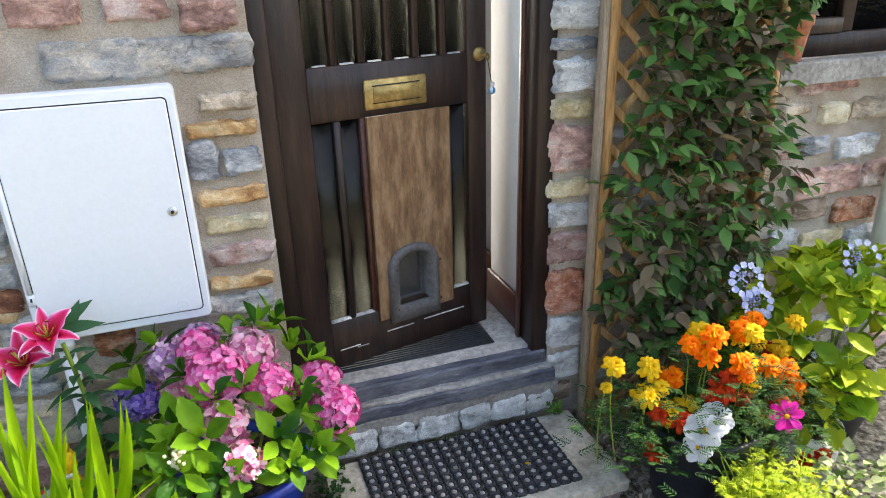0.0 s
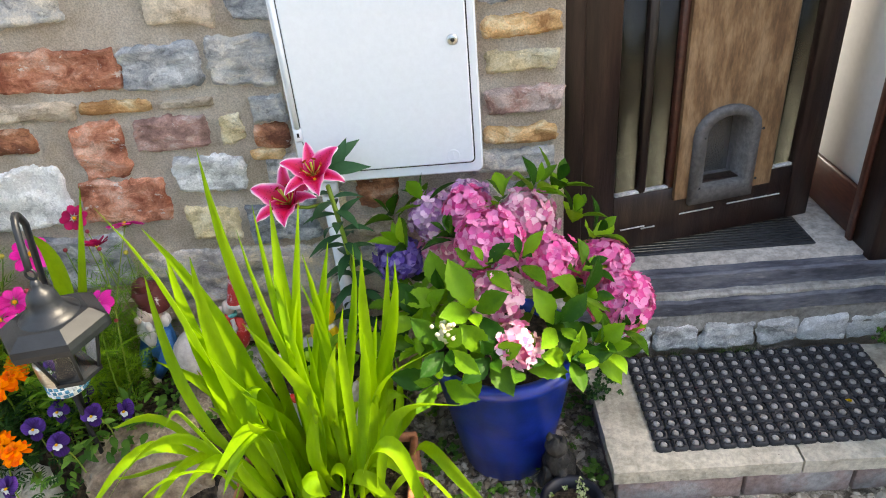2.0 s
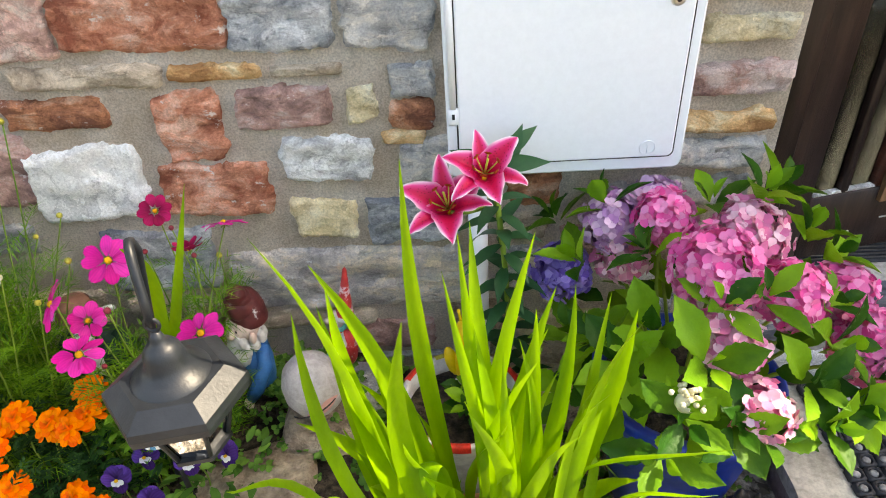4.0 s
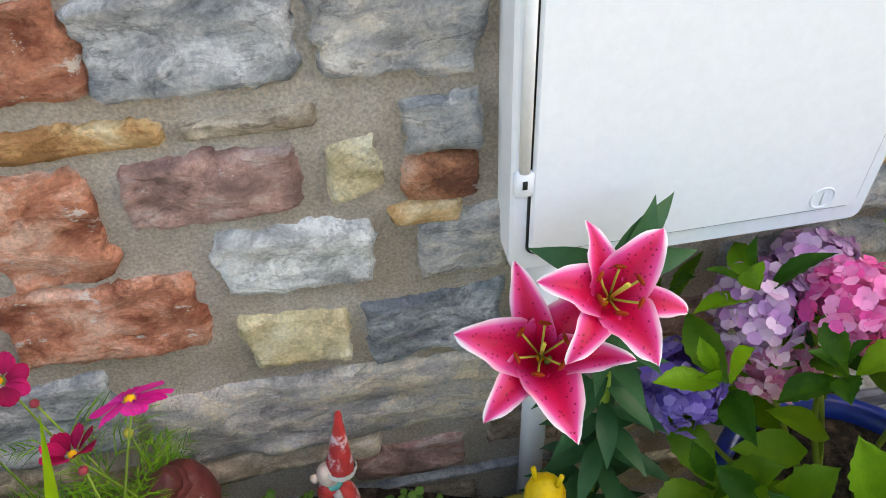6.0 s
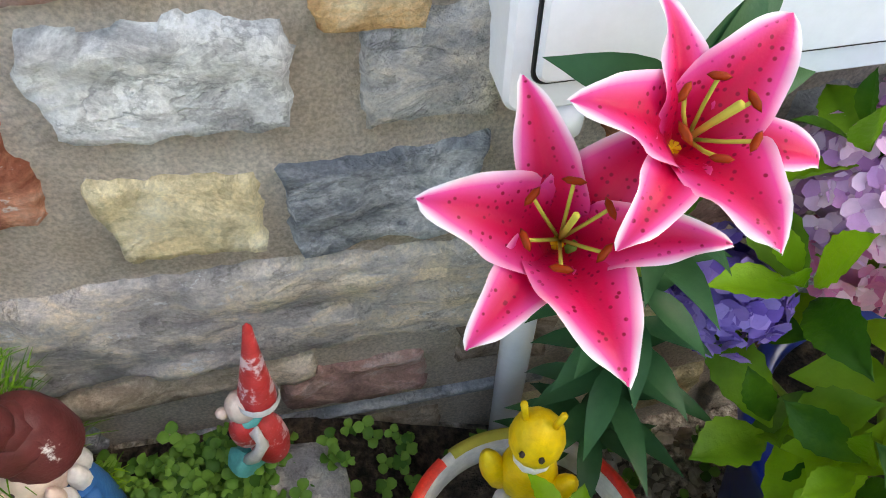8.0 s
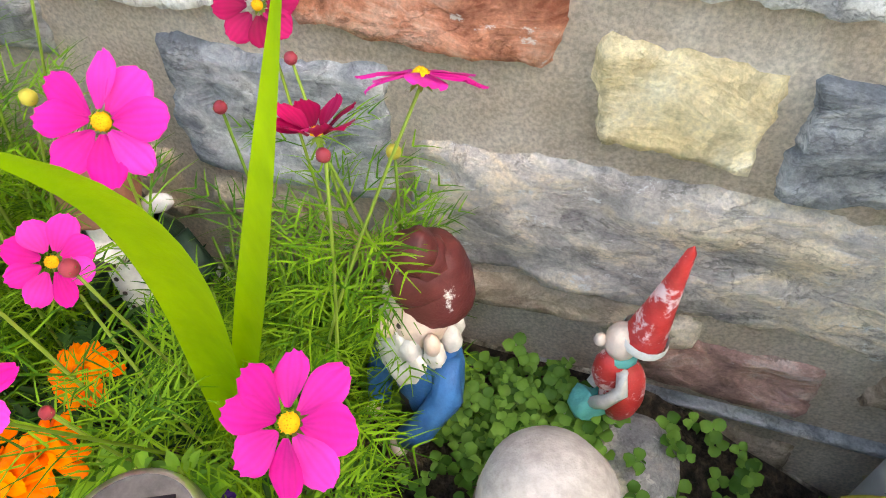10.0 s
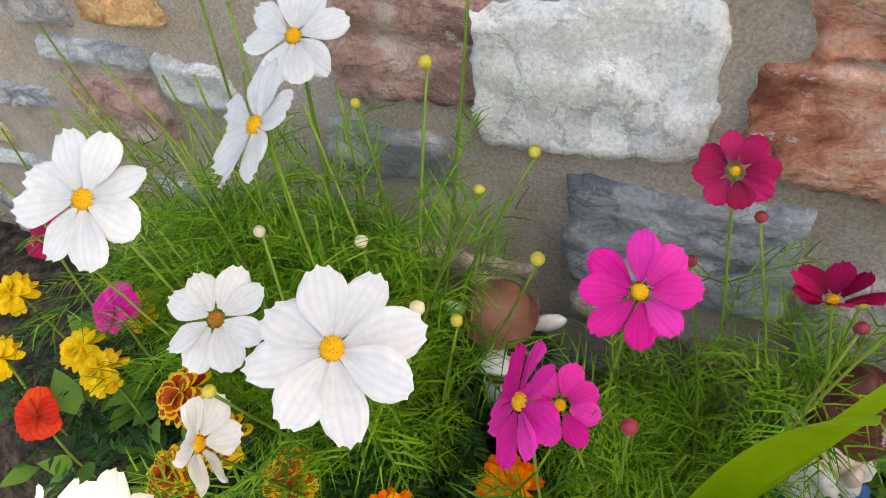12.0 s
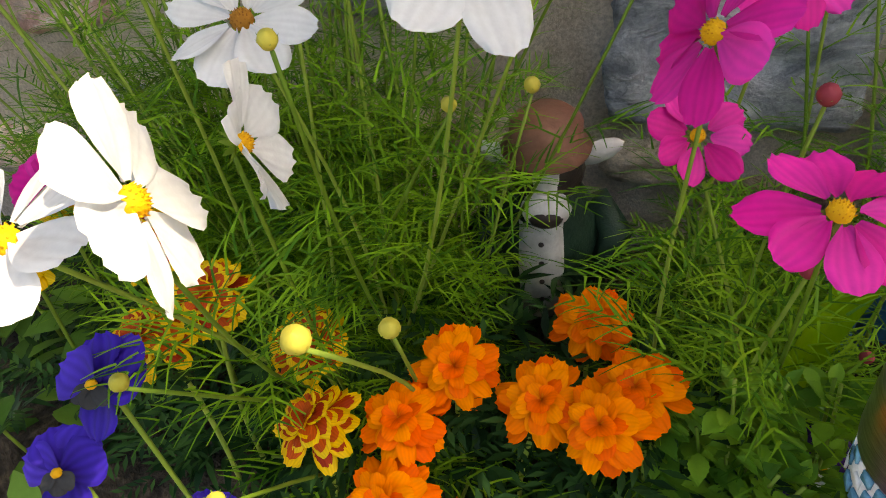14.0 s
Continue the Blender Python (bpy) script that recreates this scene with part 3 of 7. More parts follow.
# ---- meter box ----
def rounded(w, h, r, n=5):
    """Outline of a rounded rectangle round the origin in x and z."""
    out = []
    for cx, cz, a0 in ((w / 2 - r, h / 2 - r, 0), (-w / 2 + r, h / 2 - r, 90), (-w / 2 + r, -h / 2 + r, 180), (w / 2 - r, -h / 2 + r, 270)):
        out += [(cx + r * math.cos(radians(a0 + 90 * k / n)), cz + r * math.sin(radians(a0 + 90 * k / n))) for k in range(n + 1)]
    return out


def panel(w, h, r, y0, y1, bev=0.004):
    """A rounded upright panel whose front is at y0 and back at y1."""
    g_ = Geo()
    rings = [(y1, 0), (y0 + bev, 0), (y0, bev), (y0 - 0.0005, w * 0.2)]
    pts = []
    for y, ins in rings[:3]:
        pts += [(x, y, z) for x, z in rounded(w - 2 * ins, h - 2 * ins, max(0.001, r - ins))]
    k = len(pts) // 3
    g_.grid(pts, 3, k, 0, wrap=True)
    g_.f.append(tuple(range(2 * k, 3 * k))[::-1])
    g_.m.append(0)
    return g_


BX, BZ, BW, BH = -0.193, 1.036, 0.425, 0.62
meter = thing("meter_box", "white plastic meter box with a closed door on the stone wall", "meter box", (BX, 0, BZ))
part("body", panel(BW, BH, 0.016, -0.045, 0.03), M["box"], meter, smooth=False)
part("door_gap", panel(BW - 0.035, BH - 0.05, 0.012, -0.0465, -0.035, 0.001), M["dark"], meter, "dark seam round the door")
mdoor = part("door", panel(BW - 0.041, BH - 0.056, 0.011, -0.051, -0.035, 0.003), M["box"], meter, smooth=False)
g_ = Geo()
tilt = pose(0.162, -0.051, 0.0, 90)
g_.lathe([(0.0001, 0.006), (0.008, 0.006), (0.011, 0.004), (0.0125, 0.0)], tilt, 20)
lock = part("lock", g_, M["chrome"], mdoor, "small chrome lock")
g_ = Geo()
g_.lathe([(0.0001, 0.0068), (0.0045, 0.0068), (0.0045, 0.006)], tilt, 12)
part("keyhole", g_, M["dark"], lock)
g_ = Geo()
g_.lathe([(0.0148, 0.0), (0.0142, 0.0014), (0.0134, 0.0014), (0.013, 0.0)], pose(0.145, -0.051, -0.262, 90), 24)
g_.box((0.1445, -0.0525, -0.272), (0.1455, -0.051, -0.254), 0, 0, None)
part("moulded_mark", g_, M["box"], mdoor, "small round moulded mark")
for hz in (0.185, -0.185):
    g_ = Geo()
    g_.box((-BW / 2 + 0.002, -0.051, hz - 0.016), (-BW / 2 + 0.024, -0.04, hz + 0.016), 0, 0.003)
    hg = part("hinge", g_, M["box"], meter)
    g_ = Geo()
    g_.box((-BW / 2 + 0.010, -0.0518, hz - 0.004), (-BW / 2 + 0.015, -0.0508, hz + 0.006), 0, 0)
    part("hinge_slot", g_, M["dark"], hg)
g_ = Geo()
g_.tube([(-BW / 2 + 0.0125, -0.047, -0.17), (-BW / 2 + 0.0125, -0.047, 0.17)], 0.006, 10)
part("hinge_rod", g_, M["box"], meter)

# conduit that drops from the box into the bed
conduit = thing("cable_conduit", "white plastic conduit running down the wall below the meter box", "conduit", (-0.354, -0.018, 0))
g_ = Geo()
g_.tube([(0, 0, 0.05), (0, 0, 0.74)], 0.019, 16)
part("pipe", g_, M["box"], conduit)
g_ = Geo()
g_.tube([(0, 0, 0.690), (0, 0, 0.722)], 0.0235, 16)
part("collar", g_, M["box"], conduit)

# ---- door frame and door ----
dframe = thing("door_frame_1", "dark brown stained timber door frame", "door frame", kind="structure")
part("jamb", slab((DX0 - 0.004, 0.02, 0.345), (0.262, 0.13, 2.42), 0.004), M["wood"], dframe)
part("jamb", slab((1.022, 0.02, 0.345), (DX1 + 0.004, 0.13, 2.42), 0.004), M["wood"], dframe)
part("head", slab((0.262, 0.02, 2.36), (1.022, 0.13, 2.42), 0.004), M["wood"], dframe)
part("stop", slab((1.010, 0.105, 0.35), (1.022, 0.13, 2.36), 0.003), M["redwood"], dframe)

HX, HY, ANG = 0.250, 0.052, 12.6
T = 0.042                                                     # leaf thickness, front at y = 0
leafd = thing("door_1", "dark brown front door with ripple glass panes, standing ajar", "door", (HX, HY, 0), kind="structure", turn=ANG)


def bar(name, u0, u1, z0, z1, y0=0.0, y1=T, mat="wood", bev=0.003, label="", par=None):
    return part(name, slab((u0, y0, z0), (u1, y1, z1), bev), M[mat], par or leafd, label)


bar("stile", 0, 0.108, 0.40, 2.35)
bar("stile", 0.63, 0.70, 0.40, 2.35)
bar("bottom_rail", 0.108, 0.63, 0.40, 0.562, 0.001)
bar("lock_rail", 0.108, 0.63, 1.192, 1.345, 0.001)
bar("top_rail", 0.108, 0.63, 2.22, 2.35, 0.001)
cuts = (0.108, 0.192, 0.277, 0.363, 0.452, 0.545, 0.63)
for u in cuts[1:-1]:
    bar("glazing_bar", u - 0.011, u + 0.011, 1.345, 2.22, 0.003, T - 0.004)
for a, b in zip(cuts, cuts[1:]):
    bar("pane", a + 0.006, b - 0.006, 1.345, 2.22, 0.018, 0.024, "glass", 0)
for u in (0.186, 0.268, 0.556):
    bar("glazing_bar", u - 0.011, u + 0.011, 0.562, 1.192, 0.003, T - 0.004, "redwood" if u == 0.268 else "wood")
for a, b in ((0.108, 0.186), (0.186, 0.268), (0.556, 0.63)):
    bar("pane", a + 0.006, b - 0.006, 0.562, 1.192, 0.018, 0.024, "glass", 0)
    bar("bead", a + 0.004, b - 0.004, 0.562, 0.570, 0.003, 0.017, "chalk", 0.002, "flaking white bead")
for a, b, z in ((0.13, 0.2, 0.462), (0.30, 0.40, 0.478), (0.44, 0.60, 0.482), (0.19, 0.23, 0.455)):
    bar("scrape", a, b, z, z + 0.0035, -0.0012, 0.01, "chalk", 0.0005, "pale scrape in the stain")
for a, b in zip(cuts, cuts[1:]):
    bar("paint_flake", a + 0.02, b - 0.025, 1.3455, 1.350, 0.002, 0.012, "chalk", 0.001, "flaking white bead")

# plywood panel with the opening of the cat flap left free
FU, FZ0, FZ1, FW = 0.402, 0.548, 0.755, 0.066                 # flap opening: centre, bottom, top, half width
g_ = Geo()
y0 = -0.010
for lo, hi in (((0.274, y0, 0.53), (FU - FW, 0.002, 1.192)), ((FU + FW, y0, 0.53), (0.553, 0.002, 1.192)),
               ((FU - FW, y0, FZ1), (FU + FW, 0.002, 1.192)), ((FU - FW, y0, 0.53), (FU + FW, 0.002, FZ0))):
    g_.box(lo, hi, 0, 0.0)
ply = part("plywood_panel", g_, M["ply"], leafd, "weathered plywood panel", smooth=False)
# cat flap: an arched frame with its tunnel
def arch(w, zb, zt, n=10):
    """An arched outline in u and z, from the bottom left clockwise."""
    out = [(-w, zb), (-w, zt - w * 0.75)]
    out += [(-w * math.cos(math.pi * k / n), zt - w * 0.75 + w * 0.75 * math.sin(math.pi * k / n)) for k in range(1, n)]
    return out + [(w, zt - w * 0.75), (w, zb)]


g_ = Geo()
inner, outer = arch(FW - 0.004, FZ0 + 0.012, FZ1 - 0.004), arch(FW + 0.026, FZ0 - 0.035, FZ1 + 0.02)
rings = [[(FU + a, -0.010, b) for a, b in outer], [(FU + a * 0.985, -0.022, b) for a, b in outer], [(FU + a, -0.026, b) for a, b in inner], [(FU + a, 0.075, b) for a, b in inner]]
g_.grid([p for r in rings for p in r], 4, len(outer), 0, wrap=True)
cat = part("cat_flap", g_, M["flap"], leafd, "grey-brown plastic cat flap")
g_ = Geo()
g_.add([(FU + a, 0.06, b) for a, b in inner], [tuple(range(len(inner)))], 0)
part("flap_window", g_, M["glass"], cat, "dark flap", smooth=False)
for u, z in ((0.335, 0.70), (0.497, 0.70), (0.335, 0.56), (0.497, 0.56)):
    g_ = Geo()
    g_.lathe([(0.0001, 0.003), (0.003, 0.0025), (0.004, 0)], pose(u, -0.023, z, 90), 8)
    part("screw", g_, M["dark"], cat)

g_ = Geo()
g_.box((0.274, -0.007, 1.212), (0.478, 0.004, 1.298), 0, 0.003)
lb = part("letter_box", g_, M["brass"], leafd, "brass letter plate")
g_ = Geo()
g_.box((0.30, -0.011, 1.232), (0.452, -0.006, 1.278), 0, 0.003)
fl = part("letter_flap", g_, M["brass"], lb)
for lo, hi in (((0.298, -0.0075, 1.278), (0.454, -0.006, 1.2815)), ((0.298, -0.0075, 1.229), (0.454, -0.006, 1.232))):
    part("flap_gap", slab(lo, hi, 0), M["dark"], lb)
g_ = Geo()
g_.lathe([(0.0001, 0.012), (0.012, 0.012), (0.02, 0.006), (0.022, 0)], pose(0.672, -0.001, 1.337, 90), 18)
lk = part("lock", g_, M["brass"], leafd, "brass cylinder lock")
g_ = Geo()
g_.tube([(0.672, -0.012, 1.337), (0.675, -0.034, 1.336)], 0.004, 6)
g_.lathe([(0.011, -0.0012), (0.012, 0), (0.011, 0.0012), (0.003, 0)], pose(0.676, -0.04, 1.332, 0, 90, 0), 14)
key = part("key", g_, M["brass"], lk, "key left in the lock")
g_ = Geo()
g_.tube([(0.676, -0.042, 1.322), (0.684, -0.04, 1.29), (0.692, -0.038, 1.258)], 0.0014, 5, 1)
g_.blob((0.694, -0.038, 1.228), (0.014, 0.007, 0.012), 0)
g_.blob((0.696, -0.038, 1.247), (0.008, 0.006, 0.009), 2)
g_.blob((0.690, -0.043, 1.232), (0.005, 0.004, 0.012), 2)
M["fobblue"] = duo("fob_blue", (0.03, 0.2, 0.4), (0.08, 0.32, 0.55), rough=0.35, bump=0)
M["fobwhite"] = duo("fob_white", (0.6, 0.62, 0.65), (0.75, 0.77, 0.8), rough=0.35, bump=0)
part("key_fob", g_, [M["fobblue"], M["dark"], M["fobwhite"]], lk, "small blue and white key fob")

# ribbed mat inside
rib = thing("door_mat", "black ribbed door mat lying inside the doorway", "door mat", (0.62, 0.19, 0.363))
part("backing", slab((-0.33, -0.09, 0), (0.30, 0.26, 0.006), 0.002), M["rubber"], rib)
for i in range(26):
    y = -0.083 + i * 0.0132
    part("rib", slab((-0.32, y, 0.006), (0.29, y + 0.006, 0.0105), 0.001), M["rubber"], rib)

# ---- step ----
SX0, SX1, SY0, SY1, SZ = 0.268, 1.144, -0.425, -0.04, 0.12
step = thing("front_step", "cream concrete paving step on a course of pinkish bricks", "step")
mid = 0.70
for a, b in ((SX0, mid - 0.003), (mid + 0.003, SX1)):
    g_ = Geo()
    nx, ny = 16, 10
    top = []
    for j in range(ny + 1):
        for i in range(nx + 1):
            x, y = a + (b - a) * i / nx, SY0 + (SY1 - SY0) * j / ny
            ed = min(i, nx - i, j, ny - j) == 0
            top.append((x + 0.003 * noise.noise(Vector((x * 30, y * 30, 1))), y + 0.003 * noise.noise(Vector((x * 30, y * 30, 4))), SZ - (0.004 if ed else 0) + 0.0012 * noise.noise(Vector((x * 18, y * 18, 0)))))
    g_.grid(top, ny + 1, nx + 1)
    rim = [top[i] for i in range(nx + 1)] + [top[j * (nx + 1) + nx] for j in range(1, ny + 1)] + [top[ny * (nx + 1) + i] for i in range(nx - 1, -1, -1)] + [top[j * (nx + 1)] for j in range(ny - 1, 0, -1)]
    g_.grid([(p[0], p[1], SZ - 0.042) for p in rim] + rim, 2, len(rim), 0, wrap=True)
    part("paving_slab", g_, M["concrete"], step, smooth=False)
bx = SX0 + 0.014
for w in (0.30, 0.255, 0.235, 0.10):
    part("brick", uneven(slab((bx, SY0 + 0.012, -0.02), (min(bx + w, SX1 - 0.01) - 0.008, SY0 + 0.11, SZ - 0.042), 0.003), 0.002), M["brick"], step)
    bx += w
for x0 in (SX0 + 0.012, SX1 - 0.11):
    for y0 in (SY0 + 0.115, SY0 + 0.25):
        part("brick", slab((x0, y0, -0.02), (x0 + 0.1, y0 + 0.128, SZ - 0.042), 0.003), M["brick"], step)
part("mortar_core", slab((SX0 + 0.03, SY0 + 0.03, -0.02), (SX1 - 0.03, SY1, SZ - 0.043), 0), M["render"], step)

# rubber mat: a lattice of rings with worn studs between
MX0, MX1, MY0, MY1 = 0.378, 1.012, -0.378, -0.048
mat_ob = thing("rubber_mat", "black rubber ring mat with worn grey studs on the step", "door mat", (0, 0, SZ + 0.001))
NX, NY = 17, 10
dx, dy = (MX1 - MX0) / NX, (MY1 - MY0) / NY
g_, st = Geo(), Geo()
for j in range(NY):
    for i in range(NX):
        cx, cy = MX0 + dx * (i + 0.5), MY0 + dy * (j + 0.5)
        rr = []
        for k in range(16):
            a = math.tau * (k + 0.5) / 16
            ca, sa = math.cos(a), math.sin(a)
            sq = 1 / max(abs(ca), abs(sa))
            rr.append((ca, sa, sq))
        rings = [[(cx + dx / 2 * c * s, cy + dy / 2 * s_ * s, 0.0) for c, s_, s in rr], [(cx + dx / 2 * c * s, cy + dy / 2 * s_ * s, 0.007) for c, s_, s in rr],
                 [(cx + dx * 0.40 * c, cy + dx * 0.40 * s_, 0.012) for c, s_, s in rr], [(cx + dx * 0.31 * c, cy + dx * 0.31 * s_, 0.012) for c, s_, s in rr], [(cx + dx * 0.29 * c, cy + dx * 0.29 * s_, 0.004) for c, s_, s in rr]]
        g_.grid([p for r in rings for p in r], 5, 16, 0, wrap=True)
        g_.lathe([(dx * 0.29, 0.004), (0.0001, 0.004)], Matrix.Translation((cx, cy, 0)), 12)
part("ring_lattice", g_, M["rubber"], mat_ob)
studs = 0
proto = Geo()
proto.lathe([(0.0001, 0.0145), (0.0055, 0.014), (0.0085, 0.011), (0.009, 0.004)], Matrix(), 10)
stud_mesh = proto.mesh("stud", [M["stud"]])
for j in range(NY):
    for i in range(NX):
        ob = new("stud", stud_mesh)
        ob.parent = mat_ob
        ob.location = (MX0 + dx * (i + 0.5) + R.uniform(-0.001, 0.001), MY0 + dy * (j + 0.5), 0)
        ob.scale = (1, 1, R.uniform(0.85, 1.05))

# stepping stone before the step, in dark edging
pstone = thing("stepping_stone", "brown cast stepping stone with moulded ridges in dark edging", "stepping stone", (0.78, -0.47, 0.0))
g_ = Geo()
nx, ny = 60, 44
pts = []
for j in range(ny + 1):
    for i in range(nx + 1):
        x, y = -0.36 + 0.72 * i / nx, -0.52 + 0.50 * j / ny
        r = math.hypot(x + 0.04, (y + 0.02) * 1.3)
        a = math.atan2(y + 0.02, x + 0.04)
        z = 0.012 + 0.005 * noise.noise(Vector((x * 25, y * 25, 0)))
        z += 0.006 * (math.sin(r * 75) if r < 0.2 else math.sin(a * 26) * min(1, (r - 0.2) / 0.05))
        if i in (0, nx) or j in (0, ny):
            z = -0.01
        pts.append((x, y, z))
g_.grid(pts, ny + 1, nx + 1)
part("cast_slab", g_, M["pathstone"], pstone)
for lo, hi in (((-0.40, -0.03, -0.02), (0.40, 0.008, 0.008)), ((-0.40, -0.6, -0.02), (-0.365, -0.03, 0.008)), ((0.365, -0.6, -0.02), (0.40, -0.03, 0.008))):
    part("edging", slab(lo, hi, 0.004), M["rubber"], pstone, "dark edging strip")

# ---- plant materials ----
M["hyd_leaf"] = leafy("hydrangea_leaf", (0.022, 0.095, 0.008), (0.20, 0.41, 0.018), rough=0.4, bump=0.5, bscale=70)
M["lime_leaf"] = leafy("lime_leaf", (0.14, 0.27, 0.012), (0.42, 0.50, 0.03), rough=0.45, bump=0.4, bscale=60)
M["croc_leaf"] = leafy("sword_leaf", (0.045, 0.17, 0.005), (0.33, 0.55, 0.015), rough=0.4, trans=0.45, stretch=(1, 1, 0.3))
M["lily_leaf"] = leafy("lily_leaf", (0.010, 0.05, 0.018), (0.035, 0.115, 0.045), rough=0.35, trans=0.2)
M["climber_leaf"] = leafy("climber_leaf", (0.032, 0.088, 0.022), (0.125, 0.26, 0.065), rough=0.4, trans=0.25)
M["climber_leaf_bronze"] = leafy("bronze_leaf", (0.07, 0.055, 0.035), (0.20, 0.155, 0.095), rough=0.45, trans=0.25)
M["feather"] = leafy("feathery_leaf", (0.045, 0.15, 0.008), (0.19, 0.38, 0.02), rough=0.5, trans=0.3)
M["feather_lime"] = leafy("lime_feathery_leaf", (0.22, 0.34, 0.015), (0.46, 0.55, 0.04), rough=0.5, trans=0.3)
M["stem"] = leafy("green_stem", (0.11, 0.20, 0.02), (0.22, 0.32, 0.05), rough=0.5, trans=0.1)
M["woody"] = duo("woody_stem", (0.08, 0.055, 0.035), (0.16, 0.115, 0.075), rough=0.8)
M["marigold_leaf"] = leafy("marigold_leaf", (0.008, 0.035, 0.010), (0.035, 0.10, 0.022), rough=0.45, trans=0.2)
M["low_leaf"] = leafy("low_leaf", (0.05, 0.14, 0.02), (0.15, 0.31, 0.05), rough=0.45, trans=0.3)
M["ivy_leaf"] = leafy("variegated_leaf", (0.14, 0.24, 0.06), (0.5, 0.55, 0.32), rough=0.45)
M["pink_petal"] = leafy("magenta_petal", (0.76, 0.010, 0.30), (0.94, 0.05, 0.48), rough=0.5, trans=0.3, stretch=(1, 1, 1))
M["crimson_petal"] = leafy("crimson_petal", (0.36, 0.003, 0.06), (0.60, 0.012, 0.13), rough=0.5, trans=0.3)
M["white_petal"] = leafy("white_petal", (0.70, 0.715, 0.73), (0.77, 0.775, 0.78), rough=0.55, trans=0.3)
M["yellow_eye"] = leafy("yellow_florets", (0.55, 0.22, 0.008), (0.80, 0.44, 0.02), rough=0.7, trans=0.1)
M["brown_eye"] = leafy("faded_florets", (0.22, 0.08, 0.01), (0.45, 0.2, 0.03), rough=0.7, trans=0.1)
M["orange_petal"] = leafy("orange_petal", (0.92, 0.115, 0.0), (0.97, 0.25, 0.0), rough=0.7, trans=0.12)
M["yellow_petal"] = leafy("yellow_petal", (0.80, 0.46, 0.006), (0.88, 0.60, 0.02), rough=0.5, trans=0.25)
M["scarlet_petal"] = leafy("scarlet_petal", (0.60, 0.02, 0.004), (0.80, 0.07, 0.01), rough=0.5, trans=0.25)
M["maroon_petal"] = leafy("red_brown_petal", (0.36, 0.025, 0.004), (0.58, 0.085, 0.006), rough=0.5, trans=0.2)
M["pansy_blue"] = leafy("pansy_violet", (0.030, 0.010, 0.33), (0.075, 0.03, 0.52), rough=0.55, trans=0.2)
M["pansy_dark"] = leafy("pansy_purple", (0.045, 0.012, 0.13), (0.13, 0.05, 0.33), rough=0.55, trans=0.2)
M["bud_green"] = leafy("green_bud", (0.26, 0.28, 0.03), (0.55, 0.46, 0.08), rough=0.5, trans=0.1)
M["bud_pale"] = leafy("pale_bud", (0.55, 0.50, 0.30), (0.75, 0.70, 0.5), rough=0.5, trans=0.1)
M["bud_red"] = leafy("red_bud", (0.18, 0.02, 0.03), (0.33, 0.05, 0.07), rough=0.5, trans=0.1)
M["hyd_pink"] = leafy("hydrangea_pink", (0.76, 0.09, 0.34), (0.88, 0.33, 0.58), rough=0.55, trans=0.25)
M["hyd_pale"] = leafy("hydrangea_pale_pink", (0.72, 0.20, 0.38), (0.88, 0.58, 0.66), rough=0.55, trans=0.25)
M["hyd_mauve"] = leafy("hydrangea_mauve", (0.50, 0.24, 0.50), (0.78, 0.55, 0.70), rough=0.55, trans=0.25)
M["hyd_blue"] = leafy("hydrangea_violet", (0.17, 0.10, 0.48), (0.36, 0.26, 0.68), rough=0.55, trans=0.25)
M["lace_blue"] = leafy("lacecap_blue", (0.38, 0.42, 0.68), (0.66, 0.68, 0.82), rough=0.55, trans=0.25)


def veined(m, deep=0.55, veins=0.16):
    """Petals: deeper colour towards the centre and fine veins running out to the tip."""
    nt = m.node_tree
    N, K = nt.nodes, nt.links
    b = N["Principled BSDF"]
    src = b.inputs["Base Color"].links[0].from_socket
    al, ac = N.new("ShaderNodeAttribute"), N.new("ShaderNodeAttribute")
    al.attribute_name, ac.attribute_name = "along", "across"
    mr = N.new("ShaderNodeMapRange")
    mr.inputs["From Min"].default_value, mr.inputs["From Max"].default_value = 0.0, 0.7
    mr.inputs["To Min"].default_value, mr.inputs["To Max"].default_value = deep, 1.0
    K.new(al.outputs["Fac"], mr.inputs["Value"])
    ops = []
    for op, x in (("MULTIPLY", 17.0), ("COSINE", None), ("MULTIPLY_ADD", veins / 2)):
        n = N.new("ShaderNodeMath")
        n.operation = op
        K.new(ops[-1].outputs[0] if ops else ac.outputs["Fac"], n.inputs[0])
        if x is not None:
            n.inputs[1].default_value = x
        ops.append(n)
    ops[-1].inputs[2].default_value = 1 - veins / 2
    mul = N.new("ShaderNodeMath")
    mul.operation = "MULTIPLY"
    K.new(mr.outputs[0], mul.inputs[0])
    K.new(ops[-1].outputs[0], mul.inputs[1])
    hs = N.new("ShaderNodeHueSaturation")
    K.new(src, hs.inputs["Color"])
    K.new(mul.outputs[0], hs.inputs["Value"])
    K.new(hs.outputs[0], b.inputs["Base Color"])
    for nd in N:
        if nd.bl_idname == "ShaderNodeBsdfTranslucent":
            K.new(hs.outputs[0], nd.inputs["Color"])


for key, deep, lines in (("pink_petal", 0.65, 0.10), ("crimson_petal", 0.5, 0.14), ("white_petal", 0.82, 0.06), ("orange_petal", 0.6, 0.06), ("yellow_petal", 0.65, 0.15), ("scarlet_petal", 0.5, 0.2), ("maroon_petal", 0.6, 0.2), ("pansy_blue", 0.5, 0.25), ("pansy_dark", 0.5, 0.25)):
    veined(M[key], deep, lines)


def aim(p, d, roll=0.0):
    """A frame at p whose z axis looks along d."""
    return Matrix.Translation(p) @ Vector(d).to_track_quat("Z", "Y").to_matrix().to_4x4() @ pose(0, 0, 0, 0, 0, roll)


